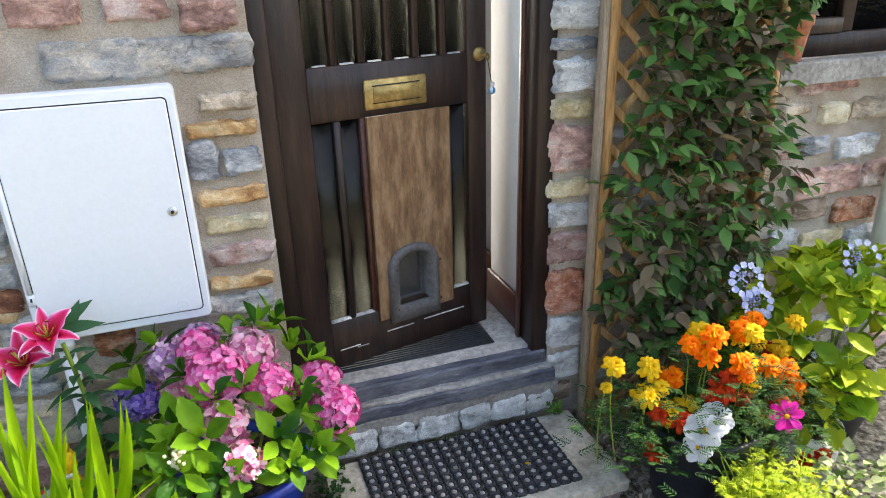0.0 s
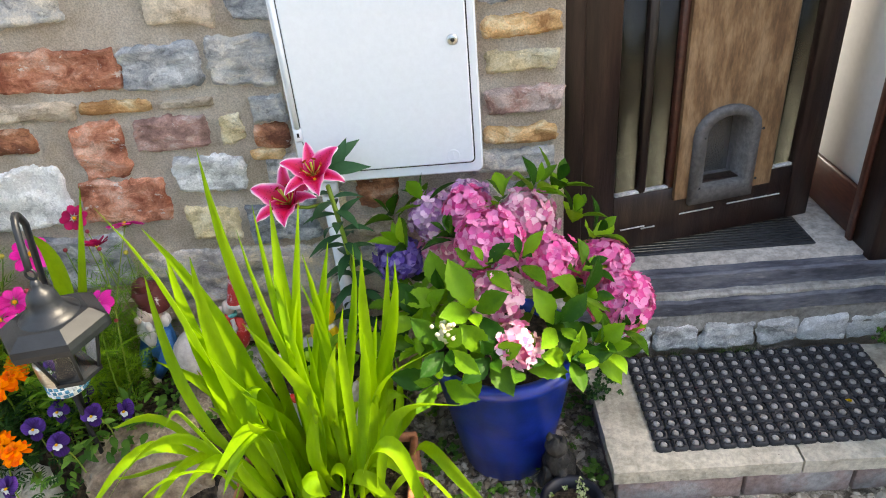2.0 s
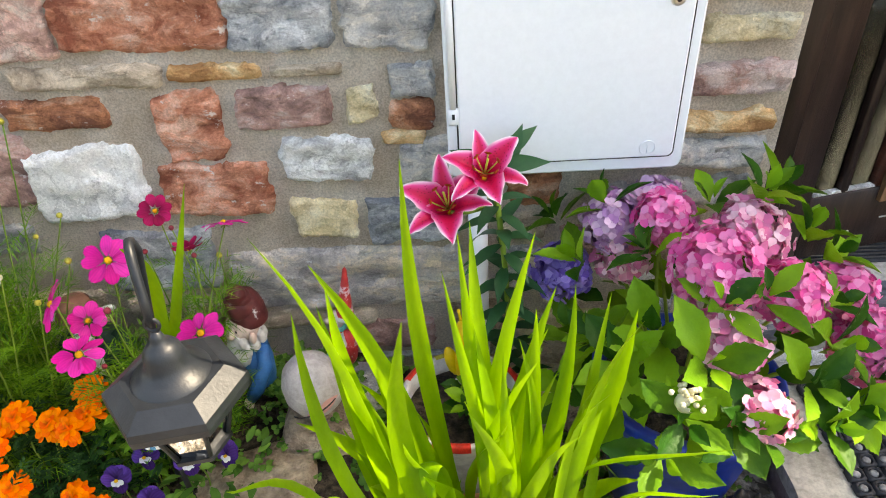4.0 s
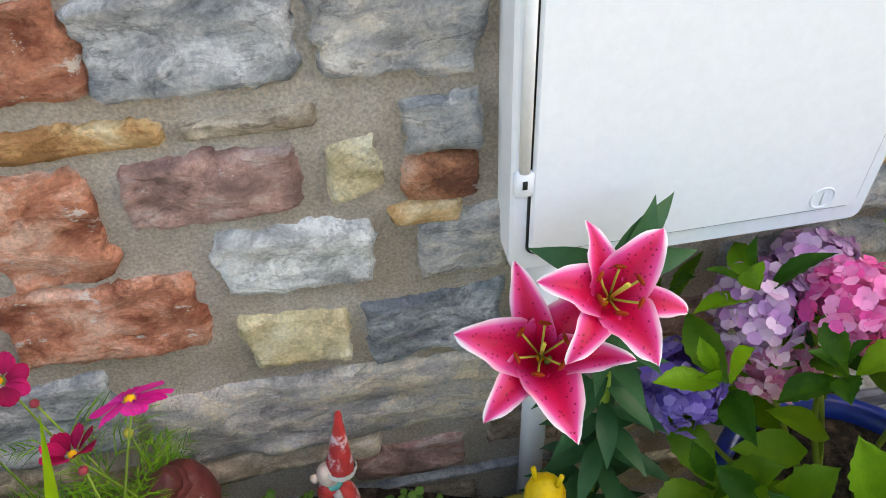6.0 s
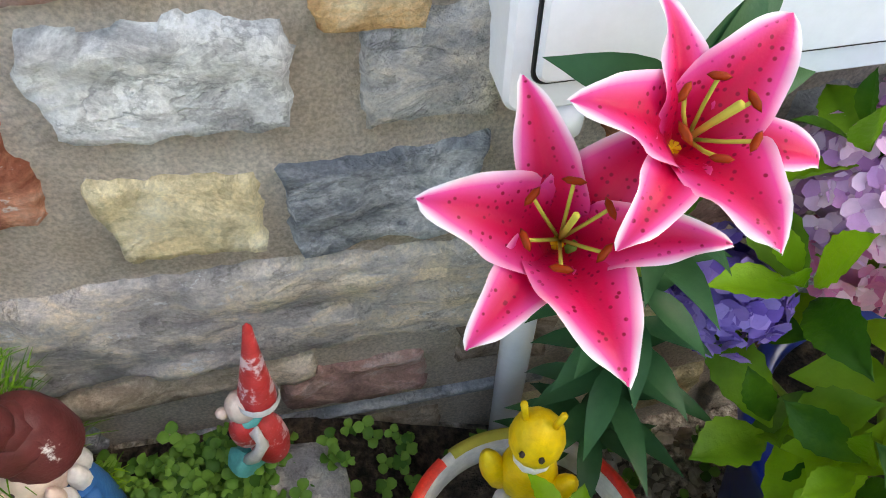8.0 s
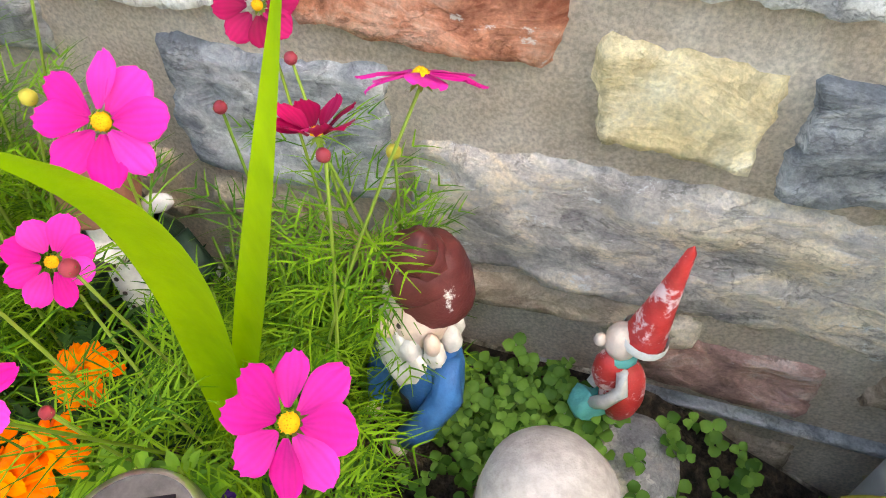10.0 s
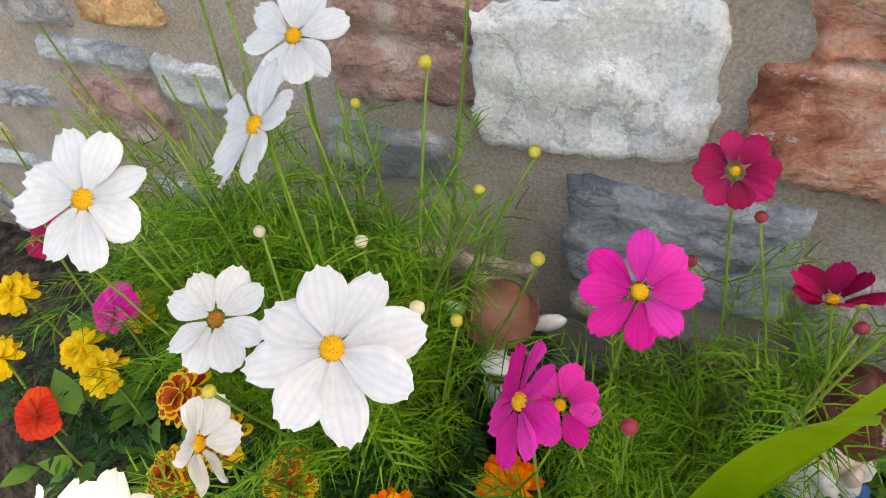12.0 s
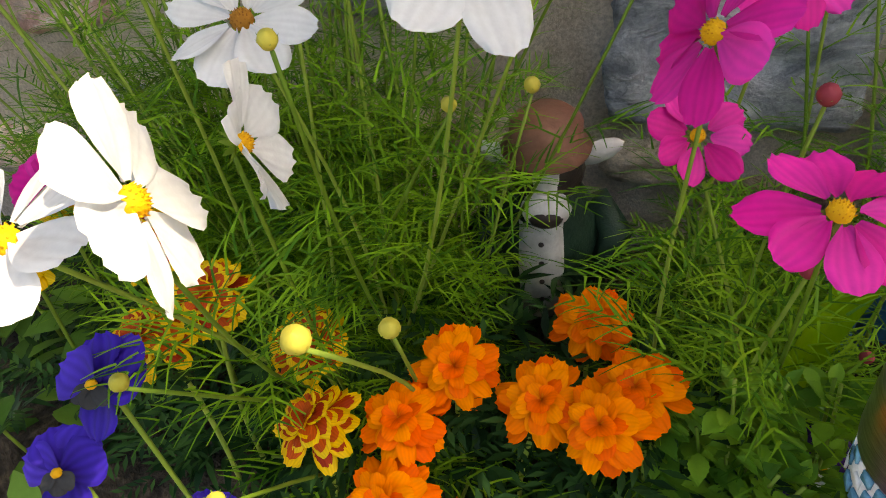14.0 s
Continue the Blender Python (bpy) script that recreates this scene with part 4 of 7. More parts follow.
def petal_ring(g_, m, n_, r, w, cup=0.2, bend=0.3, mi=0, peak=0.62, notch=True, jitter=0.12, start=0.008, q=R):
    """Broad petals round the z axis of m, with a frilled outer edge."""
    for k in range(n_):
        a = math.tau * k / n_ + q.uniform(-jitter, jitter)
        L, W = r * q.uniform(0.9, 1.08), w * q.uniform(0.88, 1.1)
        lift = cup + q.uniform(-0.12, 0.12)
        tw = q.uniform(-0.3, 0.3)
        ruff = q.uniform(-0.16, 0.16)
        mm = m @ pose(0, 0, 0, 0, 0, math.degrees(a)) @ pose(0, start, 0, math.degrees(lift), math.degrees(tw), 0)
        rows, cols = 8, 9
        pts = []
        first = len(g_.v)
        for i in range(rows):
            t = i / (rows - 1)
            half = W / 2 * (0.16 + 0.84 * math.sin(min(1, t / peak) * math.pi / 2) ** 1.1) * (1 if t <= peak else math.sqrt(max(0.0, 1 - ((t - peak) / (1.08 - peak)) ** 2)) * 0.92 + 0.08)
            for j in range(cols):
                s = j / (cols - 1) * 2 - 1
                y = L * (t - (0.10 * abs(s) ** 2 * t if t > 0.6 else 0))
                if notch and i == rows - 1:
                    y += L * (0.030 * math.cos(s * 8.2) - 0.02)
                z = -bend * L * t * t * 0.5 + 0.10 * W * abs(s) ** 1.5 * (1 - t) + 0.022 * W * math.cos(s * 9) * (0.5 + t) + ruff * W * s * t
                g_.tone[first + len(pts)] = (t, s)
                pts.append(mm @ Vector((s * half, y, z)))
        g_.grid(pts, rows, cols, mi)


def eye_dome(m, r, h, seeds=46, q=R):
    """The disc of a daisy: a dome of small knobs."""
    e = Geo()
    e.lathe([(r, -0.001), (r * 0.92, h * 0.5), (r * 0.55, h * 0.9), (0.0001, h)], m, 12)
    for k in range(seeds):
        t = math.sqrt((k + 0.5) / seeds)
        a = k * 2.39996
        p = Vector((r * t * math.cos(a), r * t * math.sin(a), h * (1 - 0.75 * t * t)))
        up = Vector((p.x * 0.6, p.y * 0.6, r)).normalized() * r * 0.16
        side = up.orthogonal().normalized() * r * 0.10
        s2 = up.cross(side).normalized() * r * 0.10
        b = [p + side, p + s2, p - side, p - s2, p + up * 1.7]
        e.add([m @ v for v in b], [(0, 1, 4), (1, 2, 4), (2, 3, 4), (3, 0, 4)], 0)
    return e


def cosmos_head(parent, p, d, r, mat, petals=8, cup=0.15, roll=0.0, eye="yellow_eye", wide=0.5, bend=0.25):
    r *= 0.86
    m = aim(p, d, roll)
    g_ = Geo()
    petal_ring(g_, m, petals, r, r * wide * 1.35 * 8 / (petals + 1), cup, bend)
    for k in range(8):
        g_.leaf(m @ pose(0, 0, -0.003, 0, 0, k * 45) @ pose(0, 0, 0, -20), r * 0.35, r * 0.12, 0.3, 0.1, 3, 1)
    fl_ = part("flower", g_, [M[mat], M["stem"]], parent)
    part("flower_centre", eye_dome(m, r * 0.17, r * 0.15), M[eye], fl_)
    return m


def curve_pts(a, b, sag=0.05, n_=8, side=None):
    a, b = Vector(a), Vector(b)
    s = Vector(side) if side else Vector((R.uniform(-1, 1), R.uniform(-1, 1), 0)).normalized()
    return [a.lerp(b, i / n_) + s * sag * math.sin(math.pi * i / n_) for i in range(n_ + 1)]


def thread(g_, p, d, length, w, mi=0, droop=0.4, q=R):
    """A hair-thin leaflet: a narrow ribbon that bends under its weight."""
    p, d = Vector(p), Vector(d).normalized()
    side = d.cross(Vector((q.uniform(-0.3, 0.3), q.uniform(-0.3, 0.3), 1))).normalized() * w / 2
    pts = []
    n_ = 3
    cur = p.copy()
    for i in range(n_ + 1):
        k = 1 - 0.75 * i / n_
        pts += [cur - side * k, cur + side * k]
        d = (d + Vector((0, 0, -droop / n_))).normalized()
        cur = cur + d * length / n_
    g_.grid(pts, n_ + 1, 2, mi)


def feather_leaf(g_, p, d, length, mi=0, q=R, w=0.0021):
    """A much divided leaf: a thin rib with paired threads, some forked."""
    p, d = Vector(p), Vector(d).normalized()
    side = d.cross(Vector((0, 0, 1)))
    side = side.normalized() if side.length > 0.05 else Vector((1, 0, 0))
    thread(g_, p, d, length, w * 1.2, mi, 0.35, q)
    for i in range(5):
        t = 0.25 + 0.15 * i
        base = p + d * length * t + Vector((0, 0, -0.12 * length * t * t))
        for s in (-1, 1):
            dd = (d * 0.9 + side * s * q.uniform(0.6, 1.0) + Vector((0, 0, q.uniform(-0.2, 0.35)))).normalized()
            L = length * (0.55 - 0.07 * i) * q.uniform(0.7, 1.2)
            thread(g_, base, dd, L, w, mi, 0.5, q)
            if i < 3:
                thread(g_, base + dd * L * 0.4, dd + d * 0.8 + side * s * q.uniform(-0.6, 0.2), L * 0.55, w * 0.9, mi, 0.4, q)


def feathery_stem(g_, pts, leaves=7, length=0.075, r=0.0018, mi_stem=1, mi=0, lo=0.12, hi=0.85, q=R):
    g_.tube(pts, [r * (1.2 - 0.5 * i / (len(pts) - 1)) for i in range(len(pts))], 5, mi_stem)
    for k in range(leaves):
        t = lo + (hi - lo) * (k + q.random() * 0.6) / leaves
        f = t * (len(pts) - 1)
        i = min(int(f), len(pts) - 2)
        base = Vector(pts[i]).lerp(Vector(pts[i + 1]), f - i)
        a = q.uniform(0, math.tau)
        for s in (0, math.pi):
            feather_leaf(g_, base, (math.cos(a + s), math.sin(a + s), q.uniform(0.2, 0.9)), length * q.uniform(0.7, 1.2), mi, q)


def bud(parent, p, d, r, mat="bud_green"):
    m = aim(p, d)
    g_ = Geo()
    g_.lathe([(0.0001, -r * 0.9), (r * 0.7, -r * 0.7), (r, 0), (r * 0.75, r * 0.7), (0.0001, r)], m, 12)
    for k in range(8):
        g_.leaf(m @ pose(0, 0, -r * 0.8, 0, 0, k * 45) @ pose(0, 0, 0, 25), r * 1.7, r * 0.4, -0.6, 0.1, 3, 1)
    part("bud", g_, [M[mat], M["stem"]], parent)


def marigold_head(parent, p, d, r, mats=("orange_petal", "orange_petal")):
    """A double marigold: ruffled petals in tiers."""
    m = aim(p, d, R.uniform(0, 90))
    g_ = Geo()
    for tier, (k, n_) in enumerate(((1.0, 9), (0.88, 9), (0.7, 9), (0.52, 8), (0.34, 6))):
        st = random.Random(tier + 40)
        petal_ring(g_, m @ pose(0, 0, r * 0.09 * tier, 0, 0, tier * 21), n_, r * k, r * 0.5 * (0.6 + 0.4 * k), 0.08 + 0.24 * tier, 0.75, 0, 0.72, True, 0.3, 0.001, st)
    if mats[0] != mats[1]:
        for tier, (k, n_) in enumerate(((1.0, 9), (0.88, 9), (0.7, 9), (0.52, 8), (0.34, 6))):
            st = random.Random(tier + 40)
            petal_ring(g_, m @ pose(0, 0, r * 0.09 * tier + 0.0012, 0, 0, tier * 21), n_, r * k * 0.87, r * 0.5 * (0.6 + 0.4 * k) * 0.84, 0.08 + 0.24 * tier, 0.68, 1, 0.72, True, 0.3, 0.001, st)
    g_.lathe([(0.0001, -r * 0.55), (r * 0.16, -r * 0.5), (r * 0.22, 0)], m, 10, 2)
    return part("flower", g_, [M[mats[0]], M[mats[1]], M["stem"]], parent)


def leaf_cloud(g_, c, rad, count, L, W, mi=0, q=None, up=0.5, bend=0.5, shell=0.55, mats=1, floor=-1.0, serr=0.0, segs=5):
    """Leaves spread through an ellipsoid, facing out and up, denser near its skin."""
    q = q or R
    for _ in range(count):
        while True:
            v = Vector((q.uniform(-1, 1), q.uniform(-1, 1), q.uniform(floor, 1)))
            if shell < v.length < 1:
                break
        p = Vector(c) + Vector((v.x * rad[0], v.y * rad[1], v.z * rad[2]))
        d = (Vector((v.x, v.y, v.z * 0.6)).normalized() + Vector((q.uniform(-0.5, 0.5), q.uniform(-0.5, 0.5), q.uniform(-0.3, 0.3)))).normalized()
        nrm = (Vector((0, 0, 1)) * up + Vector(v) * 0.6 + Vector((q.uniform(-0.4, 0.4), q.uniform(-0.4, 0.4), 0))).normalized()
        x = d.cross(nrm).normalized()
        nrm = x.cross(d).normalized()
        m = Matrix((x, d, nrm)).transposed().to_4x4()
        m.translation = p
        k = q.uniform(0.7, 1.15)
        g_.leaf(m, L * k, W * k, bend * q.uniform(0.5, 1.4), 0.28, segs, mi + q.randrange(mats), 0.42, 0.0, 0.02)


# ---- pink hydrangea in the blue pot ----
def glazed_pot(name, at, r_top, r_bot, h, mat, label, rim=0.012, category="plant pot"):
    ob = thing(name, label, category, at)
    g_ = Geo()
    g_.lathe([(0.0001, 0), (r_bot * 0.97, 0), (r_bot, 0.006), (r_bot + (r_top - r_bot) * 0.55, h * 0.5), (r_top * 0.99, h - 0.035), (r_top + rim, h - 0.03), (r_top + rim, h - 0.004), (r_top + rim * 0.5, h), (r_top - 0.010, h), (r_top - 0.016, h - 0.03)], Matrix(), 48)
    part("pot_wall", g_, M[mat], ob)
    g_ = Geo()
    g_.lathe([(r_top - 0.012, h - 0.03), (r_top * 0.5, h - 0.022), (0.0001, h - 0.02)], Matrix(), 24)
    part("compost", g_, M["soil"], ob, "dark compost")
    return ob


glazed_pot("plant_pot", (0.035, -0.225, 0.0), 0.172, 0.112, 0.37, "blueglaze", "glossy cobalt blue glazed plant pot on the gravel")
HEADS = [((0.1, -0.193, 0.671), 0.062, "hyd_pale"), ((0.134, -0.306, 0.635), 0.055, "hyd_pink"), ((0.015, -0.288, 0.68), 0.068, "hyd_pink"), ((0.26, -0.241, 0.573), 0.055, "hyd_pink"), ((0.284, -0.329, 0.534), 0.062, "hyd_pink"), ((0.023, -0.377, 0.603), 0.05, "hyd_pale"),
         ((0.047, -0.47, 0.545), 0.044, "hyd_pale"), ((-0.025, -0.128, 0.672), 0.05, "hyd_pink"), ((-0.104, -0.085, 0.641), 0.055, "hyd_mauve"), ((-0.09, -0.12, 0.58), 0.045, "hyd_pale"), ((-0.197, -0.11, 0.545), 0.052, "hyd_blue"), ((-0.02, -0.05, 0.66), 0.045, "hyd_mauve")]
hyd = thing("hydrangea", "pink and violet mophead hydrangea in full bloom in a blue pot", "flowering shrub", (0, 0, 0))


def mophead(parent, c, r, mat, q):
    """A ball of four-petalled florets."""
    g_ = Geo()
    r *= 0.98
    n_ = int(105 * (r / 0.055) ** 2)
    for k in range(n_):
        z = 1 - 1.75 * (k + 0.5) / n_
        a = k * 2.39996
        s = math.sqrt(1 - z * z)
        d = Vector((s * math.cos(a), s * math.sin(a), z)) + Vector((q.uniform(-0.15, 0.15), q.uniform(-0.15, 0.15), q.uniform(-0.15, 0.15)))
        p = Vector(c) + d * r * q.uniform(0.84, 1.0)
        m = aim(p, d + Vector((q.uniform(-0.5, 0.5), q.uniform(-0.5, 0.5), q.uniform(-0.3, 0.4))), q.uniform(0, 90))
        f = 0.0155 * q.uniform(0.85, 1.15)
        for i in range(4):
            mm = m @ pose(0, 0, 0, 0, 0, 90 * i + q.uniform(-8, 8)) @ pose(0, 0, 0, q.uniform(5, 32))
            g_.add([mm @ Vector(v) for v in ((0, 0, 0), (-f * 0.55, f * 0.5, 0.002), (-f * 0.42, f * 0.92, 0.001), (0, f * 1.02, -0.001), (f * 0.42, f * 0.92, 0.001), (f * 0.55, f * 0.5, 0.002))], [(0, 1, 2, 3), (0, 3, 4, 5)], 0)
        g_.blob(p + d * 0.001, (0.0018, 0.0018, 0.0018), 0, 5, 3)
    g_.blob(c, (r * 0.74, r * 0.74, r * 0.72), 0, 14, 10)
    return part("flower_head", g_, M[mat], parent)


q = random.Random(21)
for c, r, mt in HEADS:
    mophead(hyd, c, r, mt, q)
g_ = Geo()
for c, r, mt in HEADS:
    g_ = Geo()
    g_.tube(curve_pts((0.035 + (c[0] - 0.035) * 0.25, -0.22 + (c[1] + 0.22) * 0.25, 0.33), (c[0], c[1], c[2] - r * 0.6), 0.02), [0.005, 0.0045, 0.004, 0.004, 0.004, 0.0035, 0.0035, 0.003, 0.003], 6)
    part("stem", g_, M["stem"], hyd)


def whorl(g_, c, d, sizes, q, mi=0):
    """Pairs of broad leaves about a shoot, the largest lowest."""
    m = aim(c, d, q.uniform(0, 90))
    for i, L in enumerate(sizes):
        for k in range(2 if i < len(sizes) - 1 else 2):
            mm = m @ pose(0, 0, 0.012 * i, 0, 0, 90 * i + 180 * k + q.uniform(-15, 15)) @ pose(0, 0.006, 0, 26 + 22 * i + q.uniform(-14, 14))
            g_.leaf(mm, L * q.uniform(0.85, 1.1), L * 0.48 * q.uniform(0.9, 1.1), q.uniform(0.1, 0.6), 0.32, 14, mi, 0.42, 0.0, 0.012, 0.06, 0.06)


g_ = Geo()
shoots = [((-0.03, -0.42, 0.60), 0.11), ((0.0, -0.48, 0.54), 0.1), ((-0.084, -0.5, 0.58), 0.085), ((0.13, -0.42, 0.55), 0.1), ((0.2, -0.42, 0.50), 0.1), ((0.19, -0.36, 0.57), 0.1), ((0.12, -0.16, 0.72), 0.1), ((0.17, -0.12, 0.70), 0.1), ((0.2, -0.2, 0.66), 0.095), ((0.24, -0.2, 0.62), 0.09),
          ((-0.08, -0.33, 0.58), 0.11), ((-0.13, -0.36, 0.54), 0.11), ((-0.15, -0.28, 0.52), 0.1), ((-0.18, -0.22, 0.47), 0.11), ((-0.2, -0.3, 0.42), 0.1), ((-0.14, -0.40, 0.50), 0.09), ((-0.05, -0.46, 0.50), 0.09), ((-0.12, -0.10, 0.68), 0.085), ((0.06, -0.12, 0.68), 0.085),
          ((0.22, -0.43, 0.49), 0.09), ((0.15, -0.46, 0.50), 0.09), ((0.05, -0.48, 0.51), 0.09), ((0.26, -0.38, 0.50), 0.09), ((0.0, -0.36, 0.66), 0.075), ((0.07, -0.35, 0.66), 0.08), ((-0.06, -0.2, 0.64), 0.08), ((0.2, -0.3, 0.6), 0.08), ((-0.05, -0.14, 0.6), 0.1), ((-0.17, -0.16, 0.6), 0.1), ((-0.2, -0.05, 0.62), 0.09), ((-0.1, -0.5, 0.50), 0.09)]
for c, L in shoots:
    d = (Vector((c[0] - 0.035, c[1] + 0.2, 0.25)) + Vector((q.uniform(-0.1, 0.1), q.uniform(-0.1, 0.1), 0))).normalized()
    whorl(g_, c, d, (L, L * 0.85, L * 0.55), q)
leaf_cloud(g_, (0.035, -0.25, 0.46), (0.21, 0.20, 0.14), 44, 0.09, 0.05, 0, q, 0.6, 0.4, 0.55, floor=0.0, segs=6)
part("leaves", g_, M["hyd_leaf"], hyd)
bud(hyd, (-0.084, -0.5, 0.61), (0, -0.3, 1), 0.016, "bud_pale")
g_ = Geo()
for _ in range(26):
    g_.blob((-0.084 + q.gauss(0, 0.009), -0.502 + q.gauss(0, 0.009), 0.622 + q.uniform(0, 0.012)), (0.0045, 0.0045, 0.0045), 0, 6, 4)
part("young_head", g_, M["bud_pale"], hyd, "unopened pale green flower head")

# ---- sword-leaved clump in the terracotta trough ----
trough = thing("plant_trough", "terracotta trough holding a clump of sword-shaped leaves", "plant pot", (-0.365, -0.5, 0.0))
for lo, hi in (((-0.19, -0.10, 0.02), (0.19, -0.085, 0.27)), ((-0.19, 0.085, 0.02), (0.19, 0.10, 0.27)), ((-0.19, -0.085, 0.02), (-0.175, 0.085, 0.27)), ((0.175, -0.085, 0.02), (0.19, 0.085, 0.27)), ((-0.19, -0.1, 0.0), (0.19, 0.1, 0.02))):
    part("side", slab(lo, hi, 0.004), M["terracotta"], trough)
part("compost", slab((-0.175, -0.085, 0.02), (0.175, 0.085, 0.25), 0), M["soil"], trough, "dark compost")
croc = thing("crocosmia", "clump of bright green sword-shaped leaves in a trough", "plant", (0, 0, 0))
TIPS = [(-0.622, 0.935), (-0.456, 1.004), (-0.477, 0.884), (-0.534, 0.822), (-0.619, 0.599), (-0.79, 0.416), (-0.737, 0.295), (-0.541, 0.685), (-0.427, 0.867), (-0.395, 0.89), (-0.364, 0.879), (-0.33, 0.91), (-0.296, 0.828), (-0.291, 0.786), (-0.16, 0.764), (-0.235, 0.869), (-0.28, 0.817), (-0.13, 0.353), (0.015, 0.161), (-0.562, 0.882), (-0.46, 0.58), (-0.294, 0.435), (-0.185, 0.619)]
q = random.Random(5)


def sword(g_, a, b, w, arch_=0.0, q=R, n_=9):
    """A long pointed blade from a to b, keeled along its middle, that may arch over."""
    a, b = Vector(a), Vector(b)
    pts = []
    wob, wob2 = q.uniform(-0.07, 0.07), q.uniform(-0.16, 0.16)
    side = (b - a).cross(Vector((q.uniform(-0.9, 0.9), -1, q.uniform(-0.2, 0.5)))).normalized()
    nrm = side.cross(b - a).normalized()
    for i in range(n_ + 1):
        t = i / n_
        c = a.lerp(b, t) + Vector((0, 0, 1)) * arch_ * math.sin(math.pi * t ** 0.8) + nrm * (0.02 * math.sin(t * 5 + a.x * 40) + wob * t * t) + side * wob2 * t * (1 - t)
        k = w / 2 * (0.45 + 0.55 * min(1, t / 0.35)) * (1 if t < 0.55 else max(0.02, 1 - ((t - 0.55) / 0.45) ** 1.6))
        pts += [c - side * k + nrm * k * 0.35, c - side * k * 0.5 + nrm * k * 0.12, c, c + side * k * 0.5 + nrm * k * 0.12, c + side * k + nrm * k * 0.35]
    g_.grid(pts, n_ + 1, 5)


for i, (x, z) in enumerate(TIPS):
    g_ = Geo()
    y = -0.5 + q.uniform(-0.07, 0.05)
    low = z < 0.5
    base = (-0.37 + (x + 0.37) * 0.42 + q.uniform(-0.03, 0.03), -0.5 + q.uniform(-0.04, 0.04), 0.25)
    sword(g_, base, (x, y - (0.05 if low else 0), z), q.uniform(0.025, 0.036), 0.14 if low else 0.0, q)
    part("blade", g_, M["croc_leaf"], croc)
for i in range(42):
    g_ = Geo()
    x = q.uniform(-0.62, -0.13)
    base = (-0.37 + (x + 0.37) * 0.5, -0.5 + q.uniform(-0.06, 0.06), 0.25)
    sword(g_, base, (x + q.uniform(-0.05, 0.05), -0.5 + q.uniform(-0.12, 0.08), q.uniform(0.42, 0.8)), q.uniform(0.016, 0.029), q.choice((0, 0, 0.03)), q)
    part("blade", g_, M["croc_leaf"], croc)
for i in range(20):
    g_ = Geo()
    x = -0.80 + 0.78 * i / 19 + q.uniform(-0.03, 0.03)
    base = (-0.37 + (x + 0.37) * 0.38, -0.55 + q.uniform(-0.03, 0.03), 0.25)
    sword(g_, base, (x, q.uniform(-0.72, -0.56), q.uniform(0.14, 0.52)), q.uniform(0.024, 0.036), q.uniform(0.08, 0.2), q, 12)
    part("blade", g_, M["croc_leaf"], croc)
for pts_, w in ((((-1.03, -0.239, 0.2), (-0.96, -0.238, 0.41), (-0.888, -0.237, 0.62), (-0.812, -0.235, 0.85)), 0.02), (((-0.995, -0.24, 0.2), (-0.94, -0.24, 0.60), (-0.88, -0.26, 0.72), (-0.89, -0.337, 0.805)), 0.036)):
    g_ = Geo()
    row = []
    c4 = [Vector(p) for p in pts_]
    for i in range(19):
        t = i / 18
        u = 1 - t
        c = c4[0] * u ** 3 + c4[1] * 3 * u * u * t + c4[2] * 3 * u * t * t + c4[3] * t ** 3
        d = ((c4[1] - c4[0]) * u * u + (c4[2] - c4[1]) * 2 * u * t + (c4[3] - c4[2]) * t * t).normalized()
        half = w / 2 * (0.6 + 0.4 * min(1, t / 0.35)) * (1 if t < 0.55 else max(0.03, 1 - ((t - 0.55) / 0.45) ** 1.7))
        sd = d.cross(Vector((0.3, -0.8, 0.5))).normalized() * half
        nn = sd.cross(d).normalized() * half * 0.25
        row += [c - sd + nn, c - sd * 0.5 + nn * 0.3, c, c + sd * 0.5 + nn * 0.3, c + sd + nn]
    g_.grid(row, 19, 5)
    part("blade", g_, M["croc_leaf"], croc)

# ---- lily ----
M["lily_petal"] = duo("stargazer_petal", (0.5, 0.5, 0.5), (0.6, 0.6, 0.6), scale=16, rough=0.42, bump=0.3, bscale=60, dist=0.002, trans=0.28, fine=0.1)
nt = M["lily_petal"].node_tree
at_, rmp = nt.nodes.new("ShaderNodeAttribute"), nt.nodes.new("ShaderNodeValToRGB")
at_.attribute_name = "rim"
el = rmp.color_ramp.elements
for p, c in ((0.26, (0.62, 0.005, 0.075)), (0.55, (0.78, 0.06, 0.27)), (0.78, (0.88, 0.42, 0.58))):
    el.new(p).color = (*c, 1)
el[0].color, el[len(el) - 1].color = (0.52, 0.002, 0.02, 1), (0.90, 0.82, 0.84, 1)
nt.links.new(at_.outputs["Fac"], rmp.inputs[0])
freckle, fr = nt.nodes.new("ShaderNodeTexVoronoi"), nt.nodes.new("ShaderNodeMapRange")
freckle.inputs["Scale"].default_value = 190
fr.inputs["From Min"].default_value, fr.inputs["From Max"].default_value = 0.16, 0.26
nt.links.new(nt.nodes["Mapping"].outputs[0], freckle.inputs["Vector"])
nt.links.new(freckle.outputs["Distance"], fr.inputs["Value"])
keep, mxl = nt.nodes.new("ShaderNodeMath"), nt.nodes.new("ShaderNodeMix")
keep.operation, mxl.data_type = "MAXIMUM", "RGBA"
lim = nt.nodes.new("ShaderNodeMapRange")
lim.inputs["From Min"].default_value, lim.inputs["From Max"].default_value = 0.45, 0.6
nt.links.new(at_.outputs["Fac"], lim.inputs["Value"])
nt.links.new(fr.outputs[0], keep.inputs[0])
nt.links.new(lim.outputs[0], keep.inputs[1])
nt.links.new(keep.outputs[0], mxl.inputs[0])
